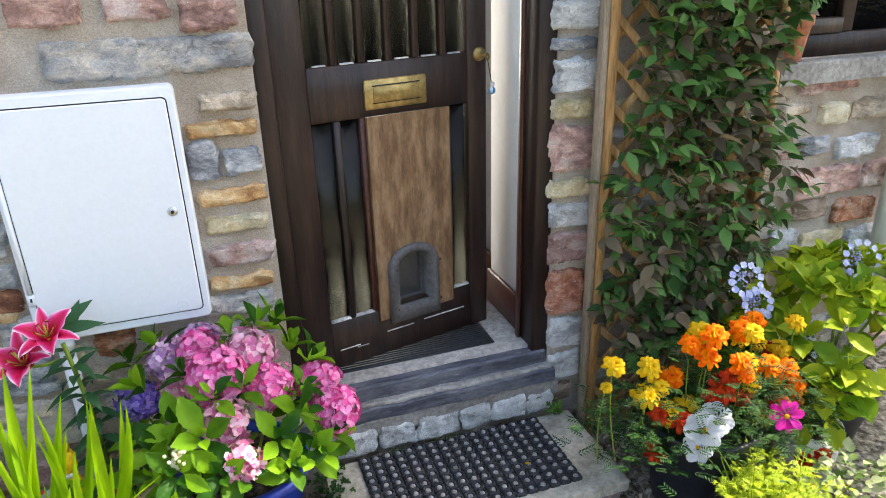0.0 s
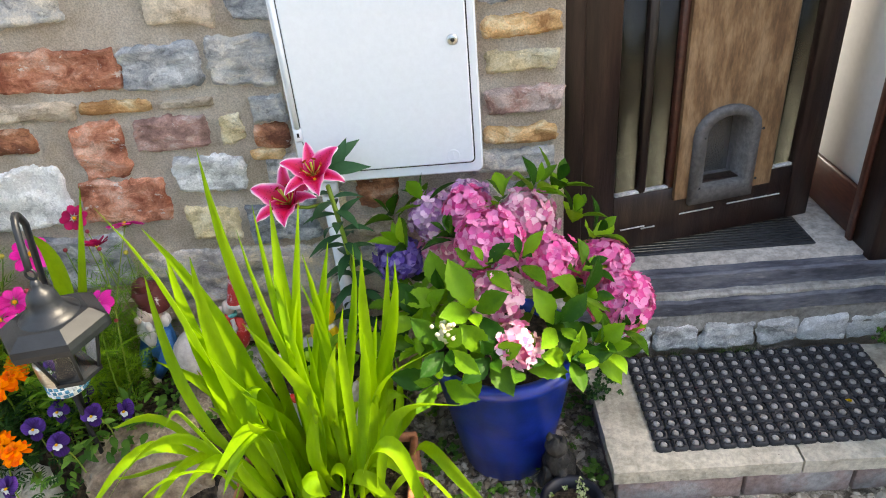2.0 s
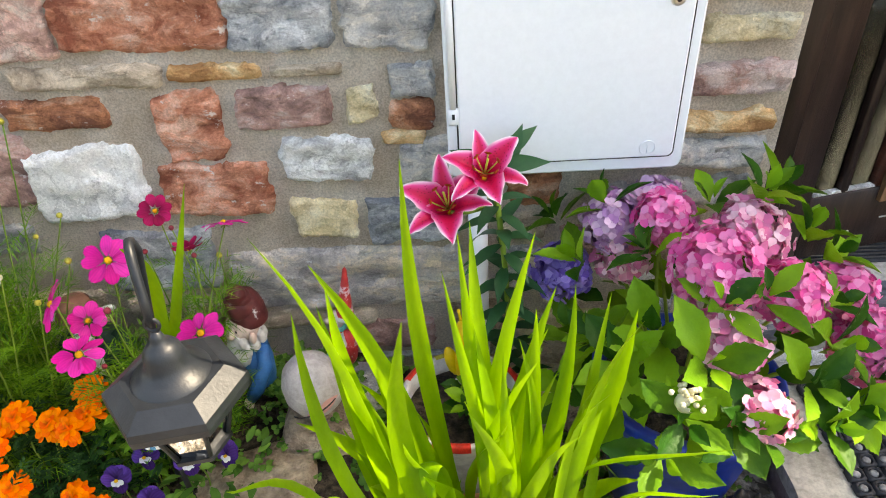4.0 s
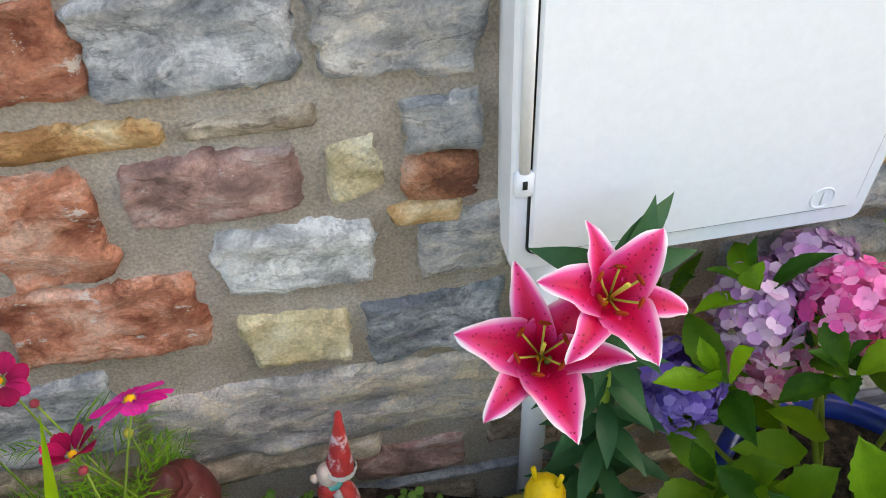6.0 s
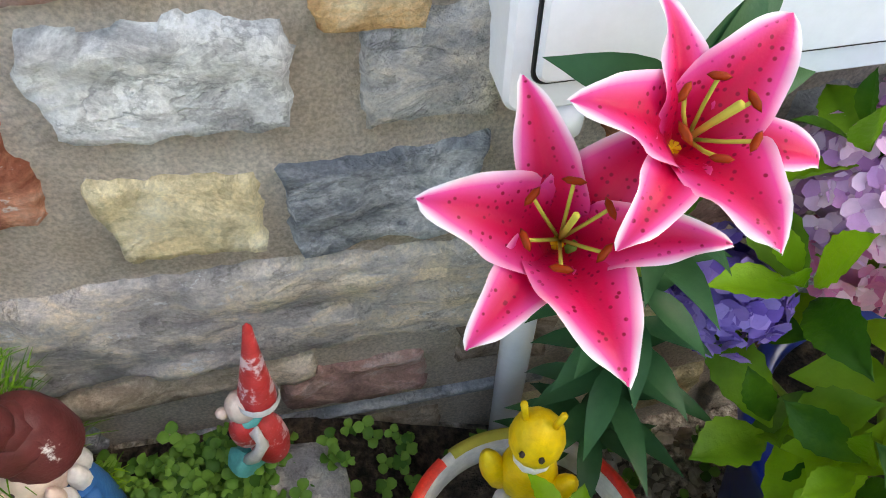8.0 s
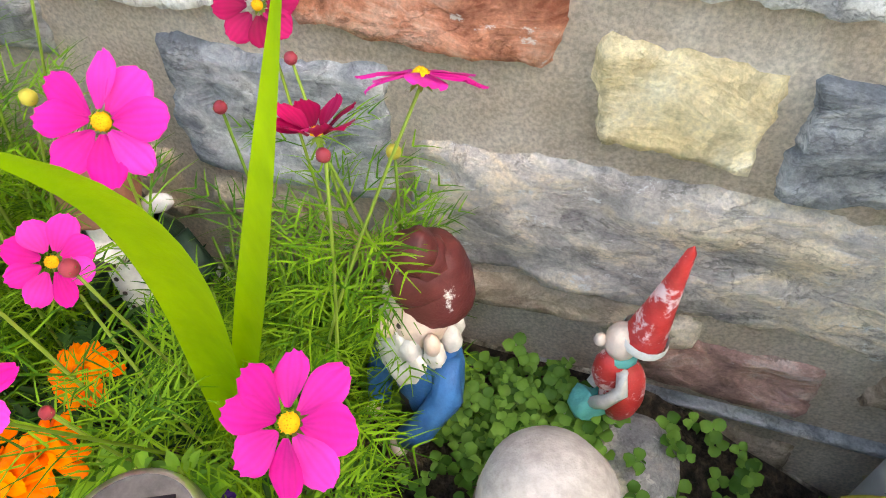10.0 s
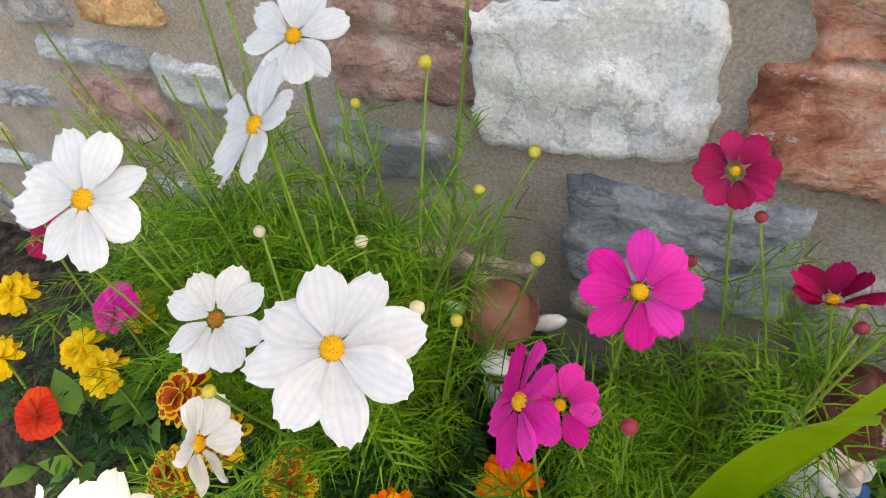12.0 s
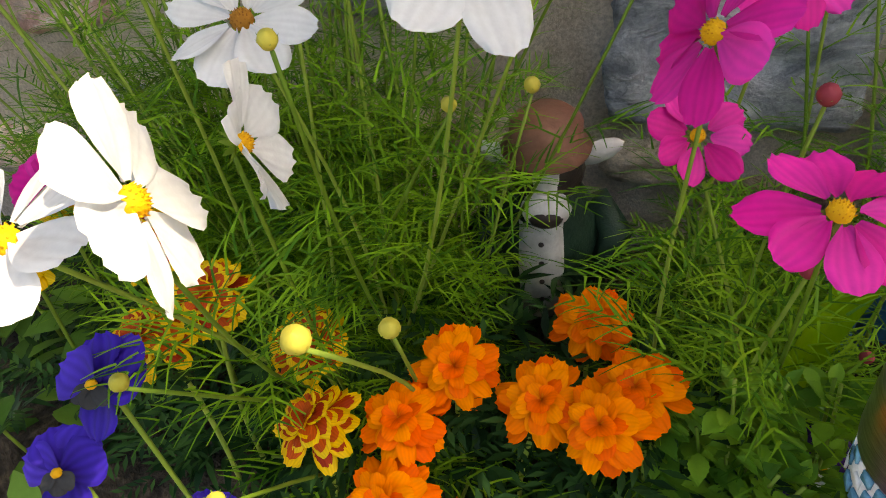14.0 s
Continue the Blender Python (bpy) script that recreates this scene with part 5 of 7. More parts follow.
mxl.inputs[6].default_value = (0.28, 0.002, 0.03, 1)
nt.links.new(rmp.outputs[0], mxl.inputs[7])
for nd in nt.nodes:
    if nd.bl_idname == "ShaderNodeBsdfPrincipled":
        nt.links.new(mxl.outputs[2], nd.inputs["Base Color"])
    elif nd.bl_idname == "ShaderNodeBsdfTranslucent":
        nt.links.new(mxl.outputs[2], nd.inputs["Color"])
lily = thing("lily", "pink stargazer lily with two open flowers and dark leaves", "lily", (0, 0, 0))


def lily_flower(parent, c, d, r, roll, bends):
    """Six long recurved petals, crimson along the keel and white at the frilled rim."""
    m = aim(c, d, roll)
    fl_ = tagged(new("flower"), "open pink lily flower with white margins")
    fl_.parent = parent
    for k in range(6):
        body = Geo()
        wide = 0.50 if k % 2 else 0.34
        rows, cols = 22, 13
        L = r * R.uniform(1.0, 1.12)
        mm = m @ pose(0, 0, 0.002 * (k % 2), 0, 0, 60 * k + R.uniform(-7, 7)) @ pose(0, 0, 0, 50)
        y = z = 0.0
        tw = R.uniform(-0.3, 0.3)
        pts, rim = [], []
        for i in range(rows):
            t = i / (rows - 1)
            half = r * wide / 2 * (math.sin(math.pi * min(1.0, 0.08 + 0.92 * t ** 0.85)) ** 0.75) + 0.0008
            for j in range(cols):
                s = j / (cols - 1) * 2 - 1
                ruff = 0.030 * r * math.sin(t * 19 + k * 2 + 2 * s) * abs(s) ** 4 * min(1, t * 3)
                keel = 0.10 * half * math.exp(-(s * 5) ** 2)
                x_ = s * half
                z_ = z + 0.42 * half * abs(s) ** 1.8 * (1 - 0.6 * t) - keel + ruff
                a_ = tw * t
                pts.append(mm @ Vector((x_ * math.cos(a_), y, z_ + x_ * math.sin(a_))))
                rim.append(min(1.0, 0.02 + 0.30 * t + 0.9 * abs(s) ** 1.8 * (0.25 + 0.75 * t) + 0.9 * max(0, t - 0.8)))
            ang = 0.25 - (0.9 + bends[k]) * t ** 1.3 - 2.2 * max(0, t - 0.78)
            y += L / rows * math.cos(ang)
            z += L / rows * math.sin(ang)
        body.grid(pts, rows, cols)
        pet = part("petal", body, M["lily_petal"], fl_)
        pet.data.attributes.new("rim", "FLOAT", "POINT").data.foreach_set("value", rim)
    for k in range(6):
        a = k * math.tau / 6
        e = Vector((0.22 * r * math.cos(a), 0.22 * r * math.sin(a), 0.55 * r))
        st_ = Geo()
        st_.tube([m @ Vector((0, 0, 0.02)), m @ (e * 0.6 + Vector((0, 0, 0.06 * r))), m @ e], 0.0012, 5, 0)
        st_.blob(m @ e, (0.007, 0.0025, 0.0025), 1, 6, 4, turn=m @ pose(0, 0, 0, 0, 0, math.degrees(a) + 90))
        part("stamen", st_, [M["bud_green"], M["maroon_petal"]], fl_, "green filament with a red-brown anther")
    st_ = Geo()
    st_.tube([m @ Vector((0, 0, 0.02)), m @ Vector((0.02 * r, 0, 0.7 * r))], [0.0018, 0.0022], 6, 0)
    part("pistil", st_, M["bud_green"], fl_, "pale green pistil")
    ey = Geo()
    for k in range(6):
        ey.leaf(m @ pose(0, 0, 0.004, 0, 0, 60 * k) @ pose(0, 0, 0, 36), r * 0.3, r * 0.07, 0.1, 0.3, 3, 0)
    part("throat", ey, M["yellow_eye"], fl_, "yellow throat")
    return fl_


lily_flower(lily, (-0.347, -0.165, 0.79), (0.05, -0.5, 0.85), 0.095, 12, (0.2, 0.5, 0.9, 0.4, 1.0, 0.3))
lily_flower(lily, (-0.405, -0.17, 0.728), (-0.15, -0.45, 0.85), 0.108, 26, (0.3, 0.2, 0.6, 0.3, 0.2, 0.8))
g_ = Geo()
stem_l = curve_pts((-0.31, -0.13, 0.2), (-0.328, -0.14, 0.765), 0.015, 12, (1, 0, 0))
g_.tube(stem_l, 0.0055, 8)
g_.tube([(-0.335, -0.135, 0.72), (-0.375, -0.16, 0.725), (-0.403, -0.185, 0.742)], 0.004, 6)
part("stem", g_, M["stem"], lily)
q = random.Random(8)
for k in range(46):
    g_ = Geo()
    t = 0.12 + 0.86 * k / 46
    i = int(t * 12)
    p = stem_l[i].lerp(stem_l[min(i + 1, 12)], t * 12 - i)
    L = 0.13 - 0.045 * t
    g_.leaf(Matrix.Translation(p) @ pose(0, 0, 0, 0, 0, k * 137.5) @ pose(0, 0, 0, q.uniform(-5, 35)), L * q.uniform(0.8, 1.1), 0.026, q.uniform(0.6, 1.2), 0.3, 7, 0, 0.4, 0.0, 0.0, 0.2)
    part("leaf", g_, M["lily_leaf"], lily)
for p, d, L in (((-0.32, -0.14, 0.80), (-0.85, 0.1, 0.35), 0.095), ((-0.315, -0.13, 0.79), (0.45, 0.0, 0.85), 0.085), ((-0.33, -0.13, 0.81), (0.8, 0.1, 0.5), 0.10), ((-0.335, -0.13, 0.8), (0.9, -0.2, 0.1), 0.11)):
    g_ = Geo()
    d = Vector(d).normalized()
    x = d.cross(Vector((0.2, -0.9, 0.5))).normalized()
    m = Matrix((x, d, x.cross(d))).transposed().to_4x4()
    m.translation = p
    g_.leaf(m, L, 0.03, 0.7, 0.25, 8, 0, 0.4, 0.0, 0.0, 0.2)
    part("leaf", g_, M["lily_leaf"], lily)

# ---- cosmos in the bed ----
pinkc = thing("cosmos_plant", "pink cosmos with feathery leaves growing beside the wall", "flowering plant", (0, 0, 0))
whitec = thing("cosmos_plant", "white cosmos with feathery leaves in the bed", "flowering plant", (0, 0, 0))
crimc = thing("cosmos_plant", "crimson cosmos with thin stems against the stone wall", "flowering plant", (0, 0, 0))
# place, facing, radius
PINK = [((-1.013, -0.183, 0.674), (0.25, -0.75, 0.6), 0.051, 0.1, 8), ((-0.822, -0.107, 0.692), (-0.12, 0.45, 0.88), 0.048, 0.0, 8), ((-1.061, -0.298, 0.674), (-0.75, -0.4, 0.5), 0.05, 0.12, 8),
        ((-1.058, -0.239, 0.584), (0.3, -0.6, 0.75), 0.038, 0.3, 8), ((-1.005, -0.366, 0.624), (0.12, -0.25, 0.95), 0.046, 0.05, 8), ((-0.829, -0.31, 0.608), (-0.1, -0.5, 0.85), 0.047, 0.05, 8)]
WHITE = [((-1.169, -0.333, 0.73), (0.15, -0.5, 0.85), 0.058, 0.15, 8, "yellow_eye"), ((-1.305, -0.313, 0.685), (0.1, -0.4, 0.9), 0.046, 0.1, 8, "brown_eye"), ((-1.378, -0.311, 0.789), (0.2, -0.6, 0.75), 0.054, 0.15, 8, "yellow_eye"),
         ((-1.286, -0.216, 0.80), (-0.45, -0.45, 0.72), 0.056, 0.3, 7, "yellow_eye"), ((-1.266, -0.397, 0.66), (0.9, 0.42, 0.1), 0.036, 0.5, 6, "yellow_eye"), ((-1.257, -0.478, 0.685), (0.85, 0.4, 0.15), 0.045, 0.25, 7, "yellow_eye"),
         ((-1.34, -0.09, 0.80), (0.15, -0.6, 0.7), 0.05, 0.2, 8, "yellow_eye"), ((-1.53, -0.3, 0.80), (-0.3, -0.5, 0.8), 0.05, 0.2, 8, "yellow_eye"), ((-1.305, -0.495, 0.675), (-0.2, -0.3, 0.9), 0.043, 0.2, 8, "yellow_eye")]
fg = {"pink": Geo(), "white": Geo(), "crim": Geo()}
q = random.Random(31)
roots = {"pink": (-0.98, -0.19, 0.22), "white": (-1.37, -0.17, 0.22), "crim": (-0.9, -0.06, 0.24)}


def stalk(key, tip, d, leaves=6, spread=0.06):
    r0 = roots[key]
    a = (r0[0] + (tip[0] - r0[0]) * 0.35 + q.uniform(-spread, spread), min(-0.03, r0[1] + (tip[1] - r0[1]) * 0.3 + q.uniform(-0.04, 0.04)), r0[2])
    b = Vector(tip) - Vector(d).normalized() * 0.006
    feathery_stem(fg[key], curve_pts(a, b, q.uniform(0.005, 0.03)), leaves, 0.095, 0.0018, 1, 0, 0.1, 0.8, q)


for p, d, r, cup, n_ in PINK:
    cosmos_head(pinkc, p, d, r * 0.84, "pink_petal", n_, cup, q.uniform(0, 45), "yellow_eye", 0.62)
    stalk("pink", p, d)
for p, d, r, cup, n_, ey in WHITE:
    cosmos_head(whitec, p, d, r, "white_petal", n_, cup, q.uniform(0, 45), ey, 0.57)
    stalk("white", p, d)
for p, d, r, cup in (((-0.971, -0.048, 0.688), (0.1, -0.7, 0.65), 0.029, 0.25), ((-0.888, -0.135, 0.655), (-0.1, 0.25, 0.95), 0.030, 0.7)):
    cosmos_head(crimc, p, d, r, "crimson_petal", 8, cup, 10, "yellow_eye", 0.72)
    stalk("crim", p, d, 4)
for key, tip, mt in (("pink", (-0.99, -0.10, 0.63), "bud_red"), ("pink", (-1.0, -0.33, 0.56), "bud_red"), ("pink", (-0.87, -0.16, 0.66), "bud_red"), ("pink", (-0.86, -0.22, 0.50), "bud_red"), ("pink", (-0.93, -0.26, 0.43), "bud_red"),
                     ("crim", (-0.945, -0.06, 0.655), "bud_red"), ("crim", (-0.86, -0.08, 0.6), "bud_green"),
                     ("white", (-1.252, -0.375, 0.701), "bud_green"), ("white", (-1.208, -0.479, 0.625), "bud_green"), ("white", (-1.201, -0.286, 0.624), "bud_green"), ("white", (-1.139, -0.278, 0.718), "bud_pale"), ("pink", (-0.998, -0.265, 0.627), "bud_red"), ("white", (-1.24, -0.2, 0.68), "bud_pale"), ("white", (-1.12, -0.1, 0.72), "bud_green"), ("white", (-1.2, -0.11, 0.80), "bud_green"),
                     ("white", (-1.16, -0.08, 0.90), "bud_green"), ("white", (-1.35, -0.14, 0.86), "bud_pale"), ("white", (-1.42, -0.1, 0.86), "bud_green"), ("white", (-1.27, -0.12, 0.76), "bud_green"), ("white", (-1.21, -0.4, 0.55), "bud_green"),
                     ("white", (-1.17, -0.19, 0.59), "bud_green"), ("white", (-1.1, -0.16, 0.66), "bud_green"), ("white", (-1.318, -0.23, 0.699), "bud_pale"), ("white", (-1.161, -0.128, 0.694), "bud_green"), ("white", (-1.33, -0.47, 0.56), "bud_green"), ("white", (-1.27, -0.5, 0.52), "bud_green")):
    ob = {"pink": pinkc, "white": whitec, "crim": crimc}[key]
    bud(ob, tip, (q.uniform(-0.3, 0.3), -0.3, 1), q.uniform(0.0045, 0.0066), mt)
    stalk(key, tip, (0, -0.2, 1), 5 if tip[1] > -0.35 else 1)
for k in range(92):
    tip = (q.uniform(-1.75, -1.29), q.uniform(-0.2, -0.03), q.uniform(0.45, 0.78))
    stalk("white", tip, (q.uniform(-0.3, 0.3), q.uniform(-0.5, 0), 1), 7, 0.10)
for k in range(22):
    tip = (q.uniform(-1.07, -0.94), q.uniform(-0.22, -0.06), q.uniform(0.34, 0.5))
    stalk("pink", tip, (q.uniform(-0.3, 0.3), q.uniform(-0.5, 0), 1), 6, 0.08)
for k in range(3):
    tip = (q.uniform(-1.35, -1.15), q.uniform(-0.5, -0.36), q.uniform(0.36, 0.5))
    stalk("white", tip, (0, -0.2, 1), 7, 0.1)
for key, ob in (("pink", pinkc), ("white", whitec), ("crim", crimc)):
    part("foliage", fg[key], [M["feather"], M["stem"]], ob)

# ---- marigolds ----
def marigold(label, heads, mats, leaves=50, leafmat="marigold_leaf", spread=0.05, base=None):
    ob = thing("marigold", label, "flowering plant", (0, 0, 0), "marigolds in the bed")
    g_ = Geo()
    for p, d, r in heads:
        marigold_head(ob, p, d, r, mats)
        z0 = base if base is not None else ground_height(p[0], p[1])
        g_.tube(curve_pts((p[0] + q.uniform(-0.02, 0.02), p[1] + q.uniform(-0.02, 0.02), z0), Vector(p) - Vector(d).normalized() * r * 0.4, 0.01), 0.0022, 5, 1)
        for _ in range(leaves // max(1, len(heads))):
            b = (p[0] + q.gauss(0, spread), p[1] + q.gauss(0, spread), z0 + (p[2] - z0) * q.uniform(0.15, 0.85))
            a = q.uniform(0, math.tau)
            dd = Vector((math.cos(a), math.sin(a), q.uniform(0.1, 0.7)))
            L = q.uniform(0.03, 0.055)
            sd = dd.cross(Vector((0, 0, 1))).normalized()
            for i in range(5):
                for s in (-1, 1):
                    m_d = (dd * 0.8 + sd * s).normalized()
                    x = m_d.cross(Vector((0, 0, 1))).normalized()
                    m = Matrix((x, m_d, x.cross(m_d))).transposed().to_4x4()
                    m.translation = Vector(b) + dd * L * (0.15 + 0.18 * i)
                    g_.leaf(m, L * 0.42, L * 0.12, 0.3, 0.2, 2)
    part("foliage", g_, [M[leafmat], M["stem"]], ob)
    return ob


def up_to(p, t=0.45):
    return (q.uniform(-0.25, 0.25), -t + q.uniform(-0.2, 0.2), 1)


OR = [(-1.202, -0.333, 0.442), (-1.231, -0.373, 0.425), (-1.117, -0.246, 0.416), (-1.139, -0.342, 0.431), (-1.097, -0.355, 0.434), (-1.078, -0.324, 0.436), (-1.23, -0.42, 0.40), (-1.19, -0.43, 0.37), (-1.09, -0.43, 0.34), (-1.04, -0.46, 0.34)]
for a, b in ((0, 3), (3, 6), (6, 8), (8, 10)):
    marigold("orange double marigolds flowering in dark soil", [(p, up_to(p), 0.033) for p in OR[a:b]], ("orange_petal", "orange_petal"), 60)
BI = [(-1.411, -0.355, 0.457), (-1.393, -0.307, 0.455), (-1.29, -0.364, 0.403), (-1.325, -0.30, 0.41), (-1.44, -0.29, 0.485)]
marigold("red-brown marigolds edged with yellow", [(p, up_to(p), 0.033) for p in [(a, b - 0.025, c + 0.025) for a, b, c in BI]], ("yellow_petal", "maroon_petal"), 90)
YE = [(-1.711, -0.272, 0.42), (-1.62, -0.3, 0.45), (-1.78, -0.33, 0.45), (-1.83, -0.25, 0.47), (-1.66, -0.2, 0.44), (-1.9, -0.32, 0.42)]
marigold("yellow marigolds at the back of the bed", [(p, up_to(p), 0.032) for p in YE], ("yellow_petal", "yellow_petal"), 90)

# ---- pansies and petunias ----
def pansy(p, d, r, mat, label="violet pansy with a dark centre"):
    ob = thing("pansy", label, "pansy", (0, 0, 0), "pansies in the bed")
    m = aim(p, d, q.uniform(-10, 10))
    g_ = Geo()
    for k, (a, s) in enumerate(((70, 1.0), (-70, 1.0), (25, 1.05), (-25, 1.05), (180, 1.1))):
        petal_ring(g_, m @ pose(0, 0, 0.002 * (5 - k), 0, 0, a), 1, r * s, r * 1.15, 0.1, 0.3, 0, 0.6, True, 0.02, 0.0)
    f = part("petals", g_, M[mat], ob)
    g_ = Geo()
    for a in (180, 130, 230):
        petal_ring(g_, m @ pose(0, 0, 0.0125, 0, 0, a), 1, r * 0.5, r * 0.4, 0.1, 0.2, 0, 0.6, False, 0.02, 0.0)
    part("blotch", g_, M["dark"] if mat == "pansy_blue" else M["white_petal"], f, "dark blotch" if mat == "pansy_blue" else "white blotch")
    g_ = Geo()
    g_.blob(m @ Vector((0, 0, 0.014)), (0.0035, 0.0035, 0.003), 0, 8, 5)
    part("eye", g_, M["yellow_eye"], f)
    g_ = Geo()
    z0 = ground_height(p[0], p[1])
    g_.tube(curve_pts((p[0], p[1] + 0.02, z0), Vector(p) - Vector(d).normalized() * 0.003, 0.012), 0.0018, 5, 1)
    leaf_cloud(g_, (p[0], p[1] + 0.01, z0 + 0.05), (0.07, 0.06, 0.06), 26, 0.042, 0.017, 0, q, 0.6, 0.5, 0.2, floor=-0.6, segs=4)
    part("foliage", g_, [M["low_leaf"], M["stem"]], ob)


pansy((-1.37, -0.452, 0.525), (0.1, -0.5, 0.8), 0.030, "pansy_blue")
pansy((-1.40, -0.48, 0.475), (0.2, -0.6, 0.7), 0.027, "pansy_blue")
pansy((-1.38, -0.44, 0.34), (0.0, -0.4, 0.9), 0.028, "pansy_blue", "pale violet pansy among green leaves")
for p in ((-1.13, -0.46, 0.33), (-1.02, -0.40, 0.35), (-0.95, -0.44, 0.34), (-0.98, -0.36, 0.36), (-0.90, -0.37, 0.35), (-0.84, -0.34, 0.33), (-1.18, -0.50, 0.30), (-1.05, -0.5, 0.28), (-0.95, -0.30, 0.36)):
    pansy(p, (q.uniform(-0.3, 0.3), -0.8, 0.5), 0.026, "pansy_dark", "purple and white pansy near the lantern")


def petunia(p, d, r, mat, label):
    ob = thing("petunia", label, "petunia", (0, 0, 0))
    g_ = Geo()
    petal_ring(g_, aim(p, d), 5, r, r * 1.2, 0.35, 0.5, 0, 0.65, True, 0.05, 0.0)
    part("petals", g_, M[mat], ob)
    g_ = Geo()
    z0 = ground_height(p[0], p[1])
    g_.tube(curve_pts((p[0], p[1], z0), p, 0.012), 0.002, 5, 1)
    leaf_cloud(g_, (p[0], p[1], z0 + 0.07), (0.08, 0.08, 0.08), 26, 0.06, 0.034, 0, q, 0.6, 0.5, 0.2, floor=-0.6, segs=4)
    part("foliage", g_, [M["low_leaf"], M["stem"]], ob)


petunia((-1.688, -0.364, 0.417), (0.2, -0.5, 0.8), 0.033, "scarlet_petal", "scarlet petunia among dark green leaves")
petunia((-1.62, -0.24, 0.5), (0.1, -0.4, 0.8), 0.033, "pink_petal", "magenta petunia behind the yellow marigolds")
petunia((-1.75, -0.2, 0.55), (0.1, -0.4, 0.8), 0.03, "crimson_petal", "crimson petunia at the back of the bed")

# low greenery over the soil
low = Geo()


def clover(g_, x, y, z, r):
    m = Matrix.Translation((x, y, z)) @ pose(0, 0, 0, q.uniform(-35, 20), q.uniform(-25, 25), q.uniform(0, 360))
    for k in range(3):
        a = math.radians(120 * k)
        c = Vector((r * 0.62 * math.sin(a), r * 0.62 * math.cos(a), 0.002))
        ring = [m @ (c + Vector((r * 0.6 * math.cos(t) * (1 - 0.12 * math.cos(t * 5)), r * 0.6 * math.sin(t), 0.003 * math.cos(2 * t)))) for t in [i * math.tau / 9 for i in range(9)]]
        g_.add([m @ c] + ring, [(0, 1 + i, 1 + (i + 1) % 9) for i in range(9)], 0)


for _ in range(520):
    x, y = q.uniform(-1.0, -0.28), q.uniform(-0.36, -0.02)
    if q.random() < 0.5:
        x, y = q.gauss(-0.74, 0.06), q.gauss(-0.09, 0.04)
    if y > -0.012:
        continue
    clover(low, x, y, ground_height(x, y) + q.uniform(0.008, 0.05), q.uniform(0.008, 0.014))
for _ in range(160):
    x, y = q.uniform(-0.25, 0.26), q.uniform(-0.5, -0.02)
    clover(low, x, y, ground_height(x, y) + q.uniform(0.006, 0.03), q.uniform(0.008, 0.015))
part_low = part("low_leaves", low, M["low_leaf"])
tagged(part_low, "small round-lobed weeds covering the soil", "ground cover", kind="stuff")
oreg = thing("herb_plant", "bright green low herb beside the solar light", "herb", (0, 0, 0))
g_ = Geo()
for _ in range(16):
    x, y = q.gauss(-1.0, 0.03), q.gauss(-0.33, 0.025)
    top = (x, y, ground_height(x, y) + q.uniform(0.12, 0.225))
    pts = curve_pts((x + q.uniform(-0.02, 0.02), y, ground_height(x, y)), top, 0.01)
    g_.tube(pts, 0.0014, 5, 1)
    for k in range(7):
        whorl(g_, pts[2 + k - (k > 5)], (q.uniform(-0.2, 0.2), q.uniform(-0.2, 0.2), 1), (0.030, 0.020), q)
M["herb_leaf"] = leafy("herb_leaf", (0.07, 0.20, 0.02), (0.22, 0.44, 0.04))
part("leaves", g_, [M["herb_leaf"], M["stem"]], oreg)
tagged(oreg.children[0], kind="stuff")

# dark undergrowth between the marigolds
under = Geo()
q = random.Random(63)
for _ in range(420):
    x, y = q.uniform(-1.75, -0.95), q.uniform(-0.38, -0.04)
    c = Vector((x, y, ground_height(x, y) + q.uniform(0.02, 0.12)))
    for k in range(7):
        m = Matrix.Translation(c) @ pose(0, 0, 0, 0, 0, q.uniform(0, 360)) @ pose(0, 0.004, 0, q.uniform(0, 60))
        under.leaf(m, q.uniform(0.02, 0.045), q.uniform(0.005, 0.009), 0.4, 0.2, 3)
tagged(part("undergrowth", under, M["marigold_leaf"]), "dark green cut leaves filling the bed under the flowers", "foliage", kind="stuff")

# ---- planting bed ----
g_ = Geo()
bx_, by_ = [-2.6 + 0.04 * i for i in range(60)], [-0.56 + 0.04 * i for i in range(15)]
g_.grid([(x, min(y, 0.011), ground_height(x, y) + 0.006 + 0.006 * noise.noise(Vector((x * 40, y * 40, 2)))) for y in by_ for x in bx_], len(by_), len(bx_))
tagged(part("planting_bed", g_, M["soil"]), "dark crumbly soil of the flower bed", "flower bed", kind="structure")

# ---- rocks edging the bed ----
def rock(name, label, c, rad, mat, seed, rough_=0.5, flat=0.0, turn=0.0):
    g_ = Geo()
    n_, rows = 40, 26
    pts = []
    for i in range(rows + 1):
        th = math.pi * i / rows
        for k in range(n_):
            a = math.tau * k / n_
            d = Vector((math.sin(th) * math.cos(a), math.sin(th) * math.sin(a), math.cos(th)))
            e = 0.55                                             # squarish
            d2 = Vector([math.copysign(abs(v) ** e, v) for v in d])
            s = 1 + rough_ * (0.34 * noise.noise(d * 1.3 + Vector((seed, 0, 0))) + 0.16 * noise.noise(d * 3.5 + Vector((0, seed, 0))) + 0.07 * noise.noise(d * 9 + Vector((0, seed, 7))) + 0.03 * noise.noise(d * 22))
            pts.append(Vector((d2.x * rad[0] * s, d2.y * rad[1] * s, d2.z * rad[2] * s)))
    g_.grid(pts, rows + 1, n_, 0, wrap=True)
    ob = tagged(part(name, g_, mat), label, "rock")
    ob.matrix_world = Matrix.Translation(c) @ pose(0, 0, 0, 0, 0, turn)
    return ob


